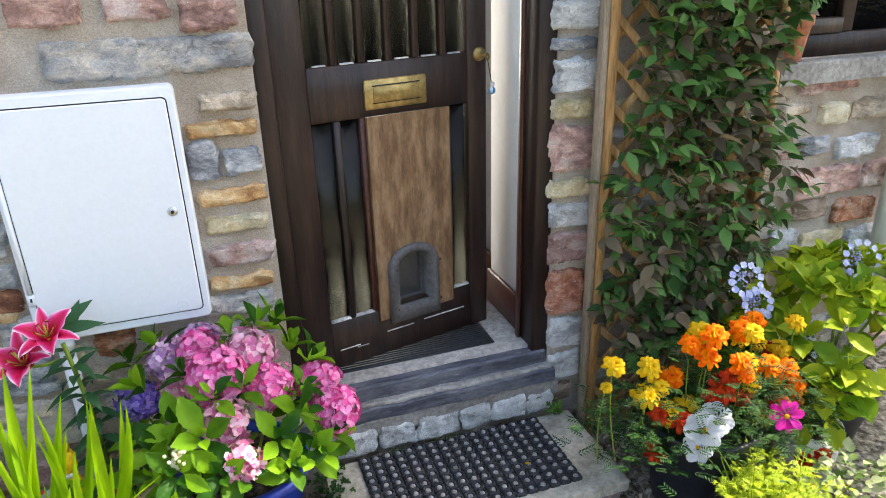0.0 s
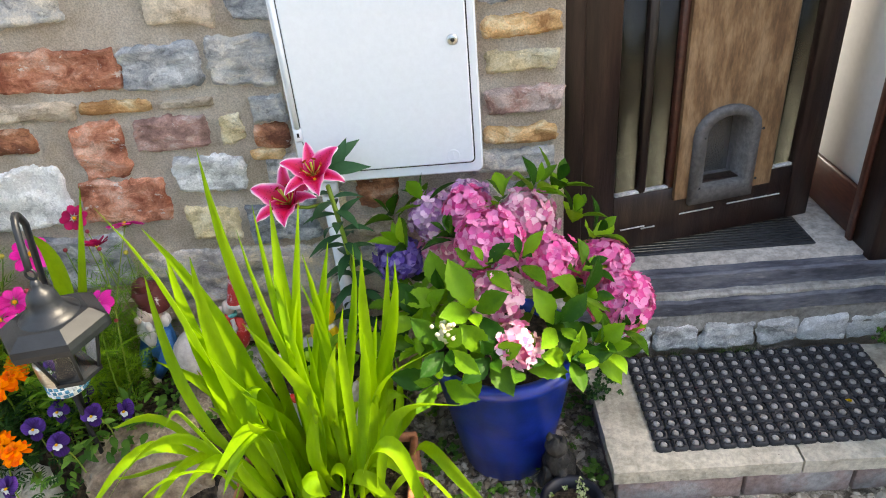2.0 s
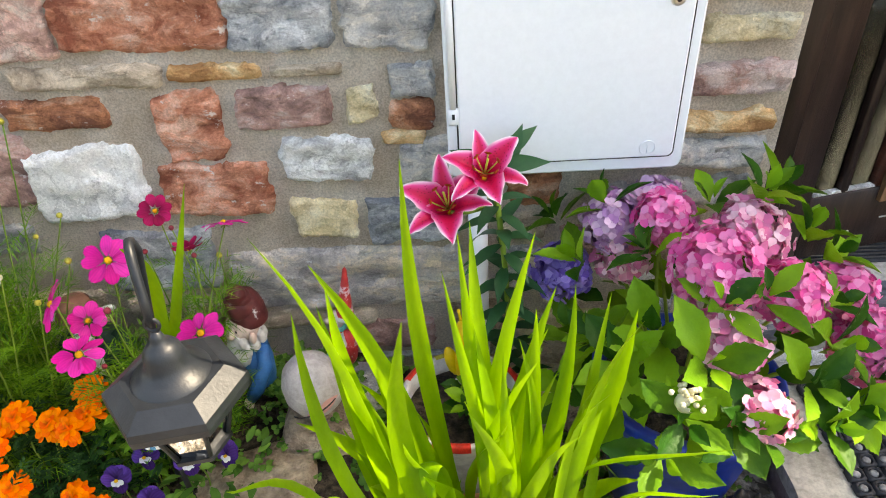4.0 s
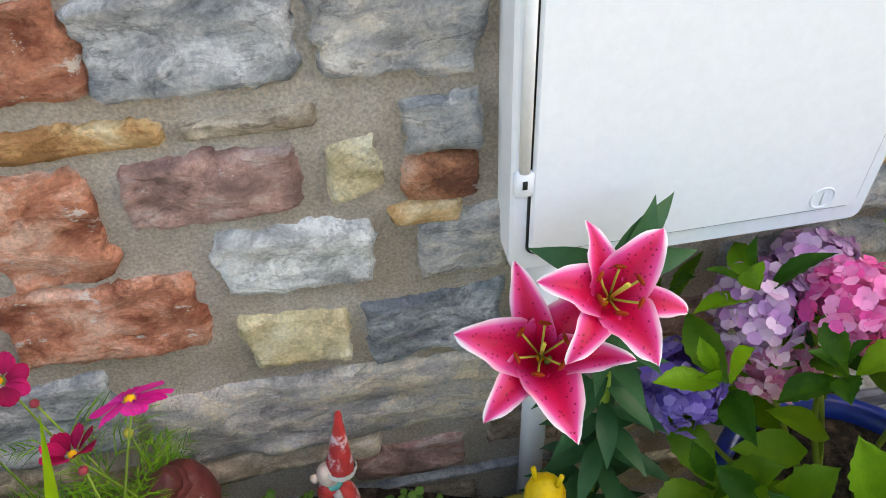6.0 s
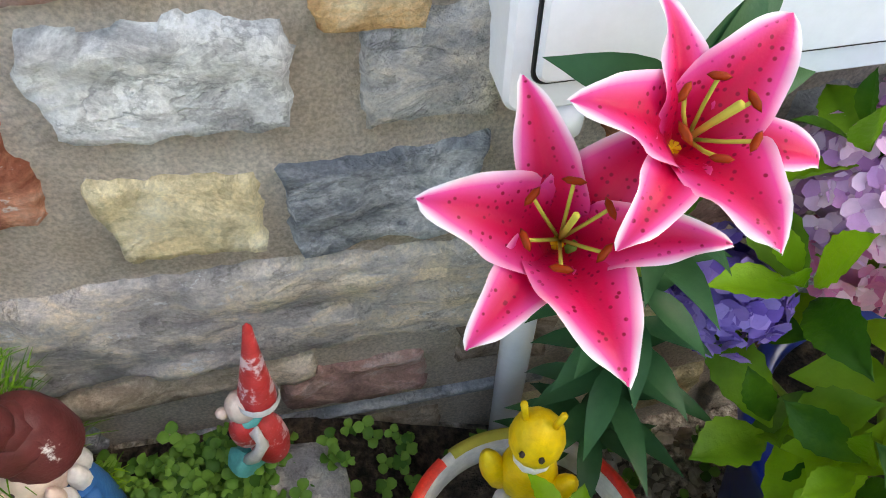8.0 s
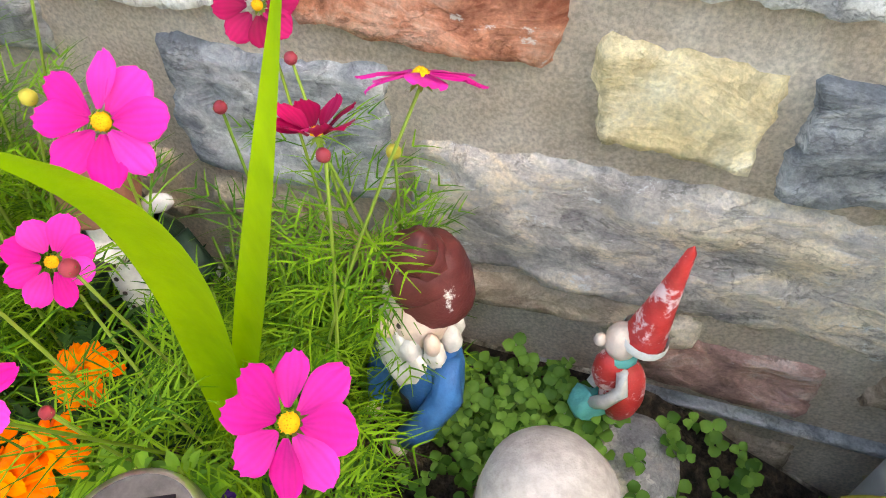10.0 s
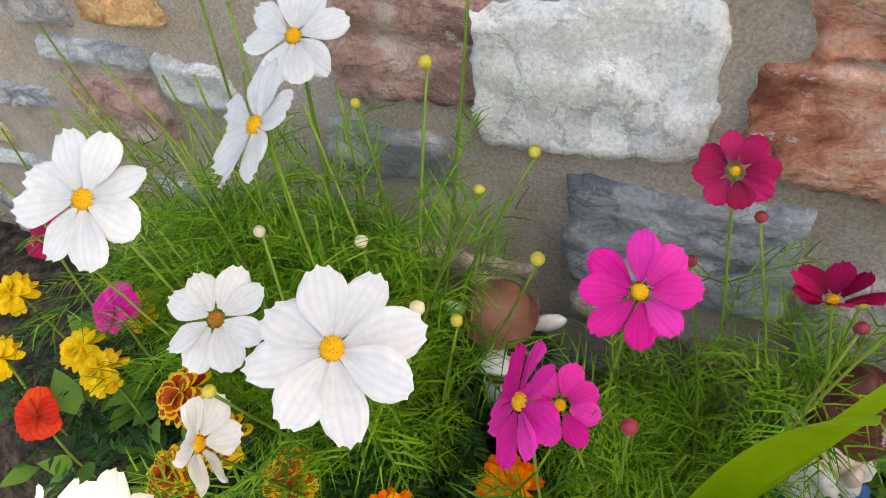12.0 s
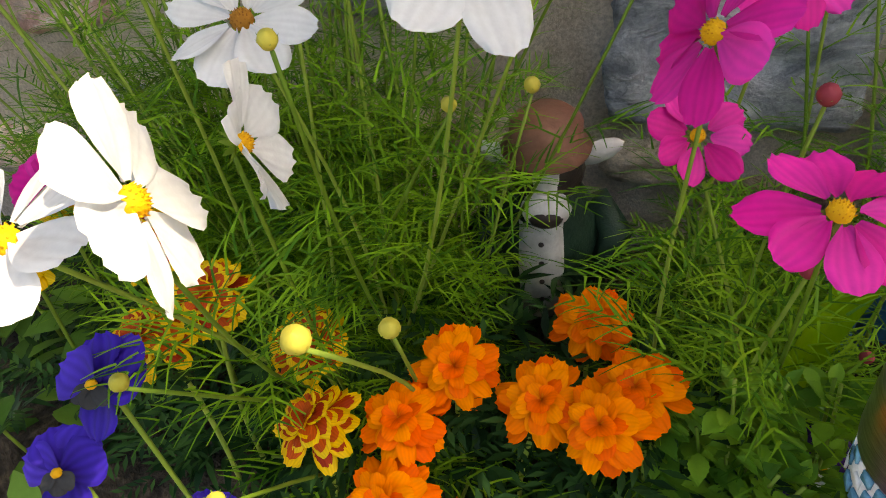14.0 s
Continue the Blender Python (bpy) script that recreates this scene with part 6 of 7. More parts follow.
M["boulder"] = duo("brown_boulder", (0.15, 0.11, 0.08), (0.29, 0.22, 0.16), (0.42, 0.34, 0.25), scale=7, rough=0.9, bump=1.0, bscale=35, dist=0.015, fine=0.3, rnd=0, spots=((0.36, 0.33, 0.28), 18, 0.63))
M["white_rock"] = duo("pale_boulder", (0.34, 0.33, 0.30), (0.52, 0.51, 0.47), (0.66, 0.65, 0.60), scale=9, rough=0.9, bump=1.0, bscale=35, dist=0.012, rnd=0)
rock("boulder", "large brown sandstone boulder edging the bed", (-0.81, -0.345, 0.09), (0.17, 0.115, 0.17), M["boulder"], 3, 0.5, turn=12)
rock("boulder", "grey-brown rock under the painted stone egg", (-0.69, -0.215, 0.155), (0.1, 0.085, 0.14), M["boulder"], 9, 0.45)
rock("boulder", "flat grey rock under the small elf figure", (-0.645, -0.095, 0.17), (0.075, 0.07, 0.095), M["grey"], 14, 0.4)
rock("boulder", "pale grey rock at the front of the bed", (-1.17, -0.445, 0.11), (0.15, 0.08, 0.12), M["white_rock"], 22, 0.5)
rock("boulder", "pale grey rock at the front of the bed", (-1.45, -0.56, 0.04), (0.13, 0.07, 0.11), M["white_rock"], 31, 0.5)
rock("boulder", "brown rock beside the trough", (-0.6, -0.40, 0.08), (0.06, 0.06, 0.1), M["boulder"], 41, 0.4)

# ---- figures: one mesh each ----
PAINT = dict(rough=0.5, bump=0.35, bscale=60, dist=0.003, scale=20, fine=0.12, rnd=0)
M["p_maroon"] = duo("maroon_paint", (0.075, 0.014, 0.014), (0.13, 0.03, 0.03), spots=((0.72, 0.7, 0.68), 20, 0.58), **PAINT)
M["p_white"] = duo("white_paint", (0.5, 0.47, 0.44), (0.72, 0.70, 0.67), **PAINT)
M["p_skin"] = duo("pale_paint", (0.50, 0.36, 0.29), (0.68, 0.55, 0.47), **PAINT)
M["p_blue"] = duo("blue_paint", (0.012, 0.085, 0.24), (0.03, 0.16, 0.40), **PAINT)
M["p_dark"] = duo("dark_paint", (0.02, 0.014, 0.014), (0.05, 0.035, 0.03), **PAINT)
M["p_red"] = duo("red_paint", (0.42, 0.015, 0.015), (0.58, 0.06, 0.06), spots=((0.75, 0.52, 0.54), 26, 0.52), **PAINT)
M["p_teal"] = duo("teal_paint", (0.02, 0.25, 0.24), (0.1, 0.42, 0.38), **PAINT)
M["p_yellow"] = duo("yellow_paint", (0.62, 0.38, 0.005), (0.78, 0.55, 0.02), spots=((0.2, 0.12, 0.02), 60, 0.72), **PAINT)
M["p_green"] = duo("dark_green_paint", (0.006, 0.02, 0.012), (0.02, 0.05, 0.03), **PAINT)
M["p_lips"] = duo("pink_paint", (0.45, 0.2, 0.18), (0.6, 0.33, 0.3), **PAINT)
M["p_stone"] = duo("pale_cast_stone", (0.33, 0.31, 0.30), (0.43, 0.41, 0.40), scale=30, rough=0.85, bump=0.4, bscale=110, dist=0.003, fine=0.12, rnd=0)
M["p_cap"] = duo("brown_cap", (0.16, 0.065, 0.04), (0.26, 0.12, 0.08), **PAINT)
FIG = ["p_maroon", "p_white", "p_skin", "p_blue", "p_dark", "p_red", "p_teal", "p_yellow", "p_green"]
FM = [M[k] for k in FIG]


def fig(name, label, geo_, at, turn=0.0, tilt_=0.0):
    ob = tagged(part(name, geo_, FM), label, "garden figure")
    ob.matrix_world = Matrix.Translation(at) @ pose(0, 0, 0, tilt_, 0, turn)
    return ob


# bearded gnome, facing -y
g_ = Geo()
g_.lathe([(0.0001, 0), (0.05, 0), (0.054, 0.03), (0.05, 0.075), (0.052, 0.11)], Matrix(), 20, 4)
g_.lathe([(0.056, 0.07), (0.06, 0.10), (0.062, 0.15), (0.055, 0.20), (0.03, 0.23), (0.0001, 0.235)], Matrix(), 20, 3, (1, 0.85))
for s in (-1, 1):
    g_.tube([(s * 0.05, 0, 0.20), (s * 0.072, -0.012, 0.155), (s * 0.062, -0.055, 0.10), (s * 0.04, -0.075, 0.065)], [0.022, 0.024, 0.022, 0.018], 12, 3)
    g_.blob((s * 0.036, -0.085, 0.05), (0.018, 0.016, 0.017), 2, 10, 6)
    g_.blob((s * 0.054, -0.02, 0.245), (0.012, 0.012, 0.018), 2, 10, 6)
    g_.blob((s * 0.035, -0.03, 0.008), (0.024, 0.04, 0.016), 4, 10, 6)
g_.blob((0, -0.08, 0.045), (0.010, 0.012, 0.02), 4, 8, 6)
g_.blob((0, -0.008, 0.25), (0.05, 0.045, 0.045), 2, 16, 10)
g_.blob((0, -0.058, 0.252), (0.014, 0.014, 0.013), 2, 10, 6)
g_.blob((0, -0.035, 0.195), (0.05, 0.03, 0.055), 1, 18, 12, 0.35, 2)
for k in range(9):
    a = -0.2 + 1.8 * math.pi * k / 8 + 2.0
    g_.blob((0.05 * math.cos(a), 0.044 * math.sin(a) - 0.004, 0.222 + 0.006 * math.sin(k * 3)), (0.018, 0.016, 0.022), 1, 8, 6, 0.3, k)
g_.lathe([(0.056, 0.262), (0.058, 0.27), (0.054, 0.30), (0.042, 0.33), (0.030, 0.345), (0.0001, 0.35)], pose(0, 0.004, 0, -3), 20, 0)
g_.blob((0.004, 0.006, 0.335), (0.036, 0.034, 0.024), 0, 14, 8, 0.3, 4)
g_.blob((-0.012, -0.024, 0.325), (0.022, 0.02, 0.02), 0, 12, 8, 0.2, 6)
for s in (-1, 1):
    g_.blob((s * 0.017, -0.046, 0.263), (0.0045, 0.004, 0.0045), 4, 6, 4)
g_.blob((0, 0.004, 0.344), (0.032, 0.032, 0.012), 0, 14, 6)
g_.blob((0, 0.004, 0.312), (0.047, 0.046, 0.038), 0, 20, 12, 0.15, 9)
g_.blob((0.006, -0.006, 0.352), (0.030, 0.030, 0.026), 0, 18, 12, 0.2, 5)
g_.v = [(a * 0.68, b * 0.68, c * 0.85) for a, b, c in g_.v]
fig("garden_gnome", "weathered gnome with maroon hat, white beard and blue coat", g_, (-0.843, -0.095, 0.215), -38)

# small elf in red, sitting on its rock
g_ = Geo()
g_.blob((0.012, 0, 0.045), (0.03, 0.03, 0.048), 5, 14, 10)
g_.blob((-0.012, -0.004, 0.085), (0.022, 0.02, 0.03), 5, 12, 8)
g_.blob((-0.03, -0.004, 0.018), (0.026, 0.024, 0.02), 6, 14, 8, 0.5, 3)
g_.blob((-0.004, 0, 0.128), (0.022, 0.021, 0.022), 2, 12, 8)
g_.blob((-0.03, 0, 0.128), (0.009, 0.008, 0.008), 2, 8, 6)
g_.lathe([(0.026, 0.136), (0.0245, 0.148), (0.018, 0.180), (0.010, 0.225), (0.0055, 0.255), (0.0001, 0.262)], pose(-0.004, 0, 0, 0, 10, 0), 16, 5)
g_.lathe([(0.029, 0.133), (0.031, 0.138), (0.029, 0.144)], pose(-0.002, 0, 0, 0, 9, 0), 16, 1)
for s in (-1, 1):
    g_.tube([(0.0, s * 0.02, 0.10), (0.004, s * 0.028, 0.075), (-0.012, s * 0.024, 0.05), (-0.026, s * 0.014, 0.034)], [0.008, 0.009, 0.009, 0.008], 8, 1)
g_.blob((0.0, 0.0, 0.107), (0.02, 0.021, 0.009), 6, 10, 6)
g_.v = [(a * 0.76, b * 0.78, c * 1.03) for a, b, c in g_.v]
fig("garden_elf", "small weathered elf figure with a tall red hat", g_, (-0.658, -0.06, 0.272), 12)

# cow in a coat, standing against the wall
g_ = Geo()
g_.lathe([(0.0001, 0), (0.05, 0), (0.055, 0.05), (0.05, 0.11), (0.03, 0.14)], Matrix(), 18, 8, (1, 0.8))
g_.lathe([(0.0001, 0.0), (0.024, 0.0), (0.026, 0.06), (0.022, 0.12)], pose(-0.005, -0.03, 0), 14, 1, (1, 0.8))
g_.blob((0, -0.015, 0.165), (0.036, 0.034, 0.036), 4, 14, 10)
g_.blob((0, -0.032, 0.17), (0.016, 0.022, 0.04), 1, 12, 8)
g_.blob((0, -0.048, 0.142), (0.024, 0.02, 0.018), 1, 12, 8)
g_.blob((0, -0.062, 0.14), (0.016, 0.008, 0.010), 4, 10, 6)
for s in (-1, 1):
    g_.blob((s * 0.048, -0.008, 0.178), (0.024, 0.008, 0.011), 1, 10, 6, turn=pose(0, 0, 0, 0, -25 * s, 0))
    g_.tube([(s * 0.045, 0, 0.12), (s * 0.068, -0.01, 0.085), (s * 0.055, -0.035, 0.05)], [0.016, 0.018, 0.014], 10, 8)
g_.lathe([(0.040, 0.190), (0.042, 0.196), (0.033, 0.202), (0.033, 0.220), (0.022, 0.230), (0.0001, 0.232)], pose(0, -0.008, 0, 4), 20, 2)
g_.m = [9 if (v == 2) else v for v in g_.m]
for k in range(4):
    g_.blob((-0.005, -0.053, 0.03 + 0.024 * k), (0.003, 0.002, 0.003), 4, 6, 4)
FM.append(M["p_cap"])
fig("garden_cow_figure", "black and white cow figure with brown cap and green coat", g_, (-1.18, -0.075, 0.29), 8)

# painted stone egg: pale stone with painted lips
g_ = Geo()
g_.lathe([(0.0001, -0.072), (0.03, -0.066), (0.052, -0.045), (0.064, -0.012), (0.062, 0.02), (0.05, 0.05), (0.03, 0.068), (0.0001, 0.076)], Matrix(), 32)
lips = Geo()
pts = []
for j, dz in enumerate((1, 0.45, 0, -0.45, -1)):
    for i in range(15):
        s = i / 14 * 2 - 1
        a = -1.57 + s * 0.62
        hh = 0.017 * (1 - s * s) * (1 if dz > 0 else 0.9) * (1 - (0.25 * math.exp(-(s * 6) ** 2) if dz == 1 else 0))
        z = -0.018 + dz * hh + 0.010 * s
        rr = 0.0642 * math.sqrt(max(0.1, 1 - (z / 0.076) ** 2)) + (0.0025 if abs(dz) < 1 and dz else 0.0012)
        pts.append((rr * math.cos(a), rr * math.sin(a), z))
lips.grid(pts, 5, 15)
o = len(g_.v)
g_.add(lips.v, lips.f, 1)
g_.tube([(0.0655 * math.cos(a), 0.0655 * math.sin(a), -0.018 + 0.010 * ((a + 1.57) / 0.62)) for a in [-2.75 + 0.12 * k for k in range(15)]], 0.0016, 6, 2)
egg = tagged(part("painted_stone_egg", g_, [M["p_stone"], M["p_lips"], M["p_dark"]]), "pale egg-shaped stone painted with pink lips", "garden figure")
egg.matrix_world = Matrix.Translation((-0.692, -0.222, 0.380)) @ pose(0, 0, 0, -6, -8, 24) @ Matrix.Diagonal((0.93, 0.93, 0.95, 1))

# sitting dark cat by the blue pot
g_ = Geo()
g_.blob((0, 0.01, 0.05), (0.042, 0.05, 0.055), 0, 16, 10, 0.25, 1)
g_.blob((0, -0.015, 0.10), (0.03, 0.032, 0.05), 0, 14, 9, 0.2, 2)
g_.blob((0, -0.025, 0.16), (0.028, 0.028, 0.026), 0, 14, 9, 0.15, 3)
for s in (-1, 1):
    g_.lathe([(0.010, 0), (0.006, 0.012), (0.0001, 0.022)], pose(s * 0.016, -0.022, 0.178), 8)
    g_.tube([(s * 0.016, -0.035, 0.10), (s * 0.017, -0.042, 0.05), (s * 0.017, -0.046, 0.008)], [0.013, 0.011, 0.012], 8)
    g_.blob((s * 0.03, -0.01, 0.022), (0.02, 0.034, 0.022), 0, 10, 6)
g_.tube([(0.03, 0.05, 0.012), (0.05, 0.03, 0.010), (0.05, -0.01, 0.010)], [0.010, 0.010, 0.006], 8)
M["cast_iron"] = duo("weathered_dark_cast", (0.012, 0.012, 0.012), (0.04, 0.038, 0.036), scale=30, rough=0.5, bump=0.7, bscale=60, dist=0.006, spots=((0.26, 0.25, 0.23), 26, 0.62))
ob = tagged(part("cat_figure", g_, M["cast_iron"]), "dark weathered sitting cat figure beside the blue pot", "garden figure")
ob.matrix_world = Matrix.Translation((0.15, -0.35, 0.0)) @ pose(0, 0, 0, 0, 0, -20)

# ---- striped bowl with compost, and its yellow figure ----
M["rim_red"] = duo("red_glaze", (0.60, 0.02, 0.012), (0.72, 0.05, 0.03), rough=0.3, bump=0.05, scale=20)
bowl = thing("plant_bowl", "cream pot with a red and green banded rim, filled with compost", "plant pot", (-0.402, -0.236, 0.205))
g_ = Geo()
g_.lathe([(0.0001, -0.125), (0.066, -0.125), (0.079, -0.04), (0.099, 0.05), (0.123, 0.13), (0.123, 0.138), (0.114, 0.138), (0.109, 0.10)], Matrix(), 40)
part("bowl_wall", g_, M["p_white"], bowl)
for k in range(9):
    g_ = Geo()
    arc_ = [math.tau * (k + 0.06 + 0.85 * i / 8) / 9 for i in range(9)]
    pts = []
    for a in arc_:
        for r, z in ((0.1245, 0.124), (0.1255, 0.139), (0.118, 0.1425), (0.1125, 0.139)):
            pts.append((r * math.cos(a), r * math.sin(a), z))
    g_.grid(pts, 9, 4)
    part("rim_band", g_, M[("rim_red", "p_white", "bud_green")[k % 3]], bowl)
g_ = Geo()
g_.lathe([(0.113, 0.10), (0.06, 0.105), (0.0001, 0.108)], Matrix(), 24)
part("compost", g_, M["soil"], bowl, "dark compost")
g_ = Geo()
g_.blob((0, 0, 0.035), (0.028, 0.022, 0.034), 7, 14, 9)
g_.blob((0, 0, 0.088), (0.024, 0.023, 0.024), 7, 14, 9)
g_.blob((0, 0, 0.064), (0.018, 0.018, 0.010), 1, 10, 6)
for s in (-1, 1):
    g_.blob((s * 0.03, -0.008, 0.038), (0.012, 0.012, 0.024), 7, 10, 6, turn=pose(0, 0, 0, 0, 25 * s, 0))
    g_.blob((s * 0.016, -0.02, 0.004), (0.011, 0.02, 0.01), 1, 10, 6)
    g_.blob((s * 0.008, -0.021, 0.093), (0.003, 0.003, 0.003), 4, 6, 4)
    g_.tube([(s * 0.012, 0, 0.108), (s * 0.016, 0, 0.124)], 0.003, 6, 7)
g_.v = [(a * 1.12, b * 1.12, c * 1.6) for a, b, c in g_.v]
fig("yellow_figure", "small yellow spotted figure sitting in the bowl", g_, (-0.385, -0.172, 0.308), -30)
g_ = Geo()
for _ in range(10):
    x, y = R.uniform(-0.40, -0.34), R.uniform(-0.29, -0.25)
    whorl(g_, (x, y, 0.35 + R.uniform(0, 0.05)), (R.uniform(-0.4, 0.4), R.uniform(-0.4, 0.2), 1), (0.06, 0.04), R)
seedl = thing("bowl_seedlings", "young green plants growing in the banded bowl", "plant", (0, 0, 0))
part("leaf_tuft", g_, M["hyd_leaf"], seedl)

# ---- hanging lantern on its hook ----
M["lantern"] = duo("dark_grey_lantern_plastic", (0.008, 0.010, 0.013), (0.014, 0.017, 0.022), scale=12, rough=0.42, bump=0.12, bscale=60, fine=0.12, rnd=0, spec=0.35)
M["solar"] = duo("solar_cell", (0.012, 0.012, 0.018), (0.02, 0.018, 0.026), rough=0.7, bump=0, spec=0.1)
lan = thing("hanging_lantern", "dark grey six-sided garden lantern hanging from a hook", "lantern", (-0.766, -0.535, 0.028))
g_ = Geo()
g_.lathe([(0.092, 0.678), (0.094, 0.690), (0.092, 0.702), (0.066, 0.719), (0.05, 0.719)], pose(0, 0, 0, 0, 0, 10), 6)
g_.lathe([(0.088, 0.680), (0.0001, 0.680)], pose(0, 0, 0, 0, 0, 10), 6)
lroof = part("roof", g_, M["lantern"], lan, smooth=False)
g_ = Geo()
g_.lathe([(0.051, 0.718), (0.049, 0.722), (0.040, 0.727), (0.032, 0.734), (0.027, 0.742), (0.0255, 0.752), (0.023, 0.762), (0.017, 0.770), (0.010, 0.774), (0.009, 0.781), (0.006, 0.790), (0.0001, 0.792)], Matrix(), 28)
part("dome", g_, M["lantern"], lroof)
for k in range(6):
    a = math.radians(10 + 60 * k)
    b = math.radians(70 + 60 * k)
    g_ = Geo()
    g_.tube([(0.066 * math.cos(a), 0.066 * math.sin(a), 0.682), (0.04 * math.cos(a), 0.04 * math.sin(a), 0.585)], 0.0034, 6)
    part("frame_bar", g_, M["lantern"], lan)
    g_ = Geo()
    g_.add([(0.062 * math.cos(a), 0.062 * math.sin(a), 0.68), (0.062 * math.cos(b), 0.062 * math.sin(b), 0.68), (0.038 * math.cos(b), 0.038 * math.sin(b), 0.59), (0.038 * math.cos(a), 0.038 * math.sin(a), 0.59)], [(0, 1, 2, 3)])
    ob = part("pane", g_, M["clear"], lan, smooth=False)
    ob.visible_shadow = False
g_ = Geo()
g_.lathe([(0.0001, 0.575), (0.03, 0.577), (0.046, 0.584), (0.047, 0.592), (0.0001, 0.594)], pose(0, 0, 0, 0, 0, 10), 6)
part("base", g_, M["lantern"], lan, smooth=False)
g_ = Geo()
g_.lathe([(0.0001, 0.594), (0.012, 0.597), (0.014, 0.62), (0.008, 0.64), (0.0001, 0.645)], Matrix(), 14)
part("bulb", g_, M["clear"], lan, "small clear bulb")
g_ = Geo()
g_.tube([(0.009 * math.cos(t), 0, 0.802 + 0.010 * math.sin(t)) for t in [math.tau * k / 14 for k in range(15)]], 0.0025, 6, cap=False)
part("ring", g_, M["lantern"], lan)
hookp = thing("shepherd_hook", "black metal hook pole pushed into the bed", "garden hook", (0, 0, 0))
g_ = Geo()
foot, top, end = Vector((-0.98, -0.31, 0.19)), Vector((-0.795, -0.455, 0.885)), Vector((-0.766, -0.535, 0.836))
pts = [foot.lerp(top, k / 6) for k in range(7)]
for k in range(1, 9):
    t = k / 8
    pts.append(top.lerp(end, t) + Vector((0, 0, 0.055 * math.sin(math.pi * t) + 0.0)))
g_.tube(pts, 0.0062, 10)
part("pole", g_, M["lantern"], hookp)

# ---- mosaic solar light ----
M["steel"] = duo("brushed_steel", (0.45, 0.44, 0.43), (0.6, 0.59, 0.58), scale=6, rough=0.3, bump=0.05, metal=1.0, stretch=(1, 1, 20))
M["mosaic"] = duo("blue_mosaic", (0.05, 0.2, 0.33), (0.12, 0.34, 0.5), scale=60, rough=0.2, bump=0.2)
M["mosaic_pale"] = duo("white_grout", (0.6, 0.66, 0.7), (0.75, 0.78, 0.8), rough=0.6)
sol = thing("solar_light", "steel-topped solar light with a blue and white mosaic jar", "garden light", (-0.919, -0.375, 0.024))
g_ = Geo()
g_.lathe([(0.045, 0.455), (0.046, 0.465), (0.046, 0.5), (0.044, 0.508), (0.040, 0.5085)], Matrix(), 40)
part("steel_band", g_, M["steel"], sol)
g_ = Geo()
g_.lathe([(0.0405, 0.5075), (0.0001, 0.5075)], Matrix(), 32)
cap_ = part("cap", g_, M["flap"], sol, "dark plastic cap")
g_ = Geo()
g_.box((-0.024, -0.024, 0.5078), (0.024, 0.024, 0.5092), 0, 0.0006, pose(0, 0, 0, 0, 0, 25))
part("solar_cell", g_, M["solar"], cap_, "square dark solar cell")
g_ = Geo()
g_.lathe([(0.0001, 0.412), (0.034, 0.414), (0.042, 0.422), (0.043, 0.436), (0.042, 0.456)], Matrix(), 32)
jar_ = part("jar", g_, M["mosaic_pale"], sol, "white grouted jar")
q = random.Random(3)
for j in range(3):
    for i in range(20):
        a, z = math.tau * (i + 0.5 * (j % 2) + q.uniform(-0.15, 0.15)) / 20, 0.426 + 0.0105 * j
        g_ = Geo()
        m = Matrix.Translation((0.0428 * math.cos(a), 0.0428 * math.sin(a), z)) @ pose(0, 0, 0, 0, 0, math.degrees(a))
        g_.box((-0.0004, -0.0048 * q.uniform(0.7, 1), -0.004 * q.uniform(0.7, 1)), (0.0012, 0.0048 * q.uniform(0.7, 1), 0.004), 0, 0, m)
        part("tile", g_, M["mosaic"] if q.random() < 0.75 else M["mosaic_pale"], jar_)
g_ = Geo()
g_.tube([(0, 0, 0.15), (0, 0, 0.414)], 0.005, 10)
part("stake", g_, M["dark"], sol)

# ---- small black pot with seedlings ----
glazed_pot("plant_pot", (0.165, -0.465, 0.0), 0.07, 0.05, 0.085, "blackpot", "small black plastic pot with seedlings on the gravel", 0.004)
seed2 = thing("seedlings", "tiny pale green seedlings in a small black pot", "seedling", (0, 0, 0))
g_ = Geo()
for _ in range(34):
    clover(g_, 0.165 + R.gauss(0, 0.025), -0.465 + R.gauss(0, 0.025), 0.072 + R.uniform(0, 0.02), 0.006)
part("leaf_tuft", g_, M["ivy_leaf"], seed2)

# ---- gravel ----
g_ = Geo()
q = random.Random(17)


def pebble(g_, x, y, z, r):
    v = [(1, 0, 0), (0.3, 0.9, 0), (-0.8, 0.5, 0), (-0.7, -0.6, 0), (0.4, -0.9, 0), (0.3, 0.1, 0.6), (-0.4, 0, 0.5), (0, 0, -0.5)]
    m = Matrix.Translation((x, y, z)) @ pose(0, 0, 0, q.uniform(-40, 40), q.uniform(-40, 40), q.uniform(0, 360)) @ Matrix.Diagonal((r * q.uniform(0.8, 1.4), r * q.uniform(0.6, 1), r * q.uniform(0.6, 0.9), 1))
    g_.add([m @ Vector(p) for p in v], [(0, 1, 5), (1, 2, 6, 5), (2, 3, 6), (3, 4, 5, 6), (4, 0, 5), (1, 0, 7), (2, 1, 7), (3, 2, 7), (4, 3, 7), (0, 4, 7)], 0)


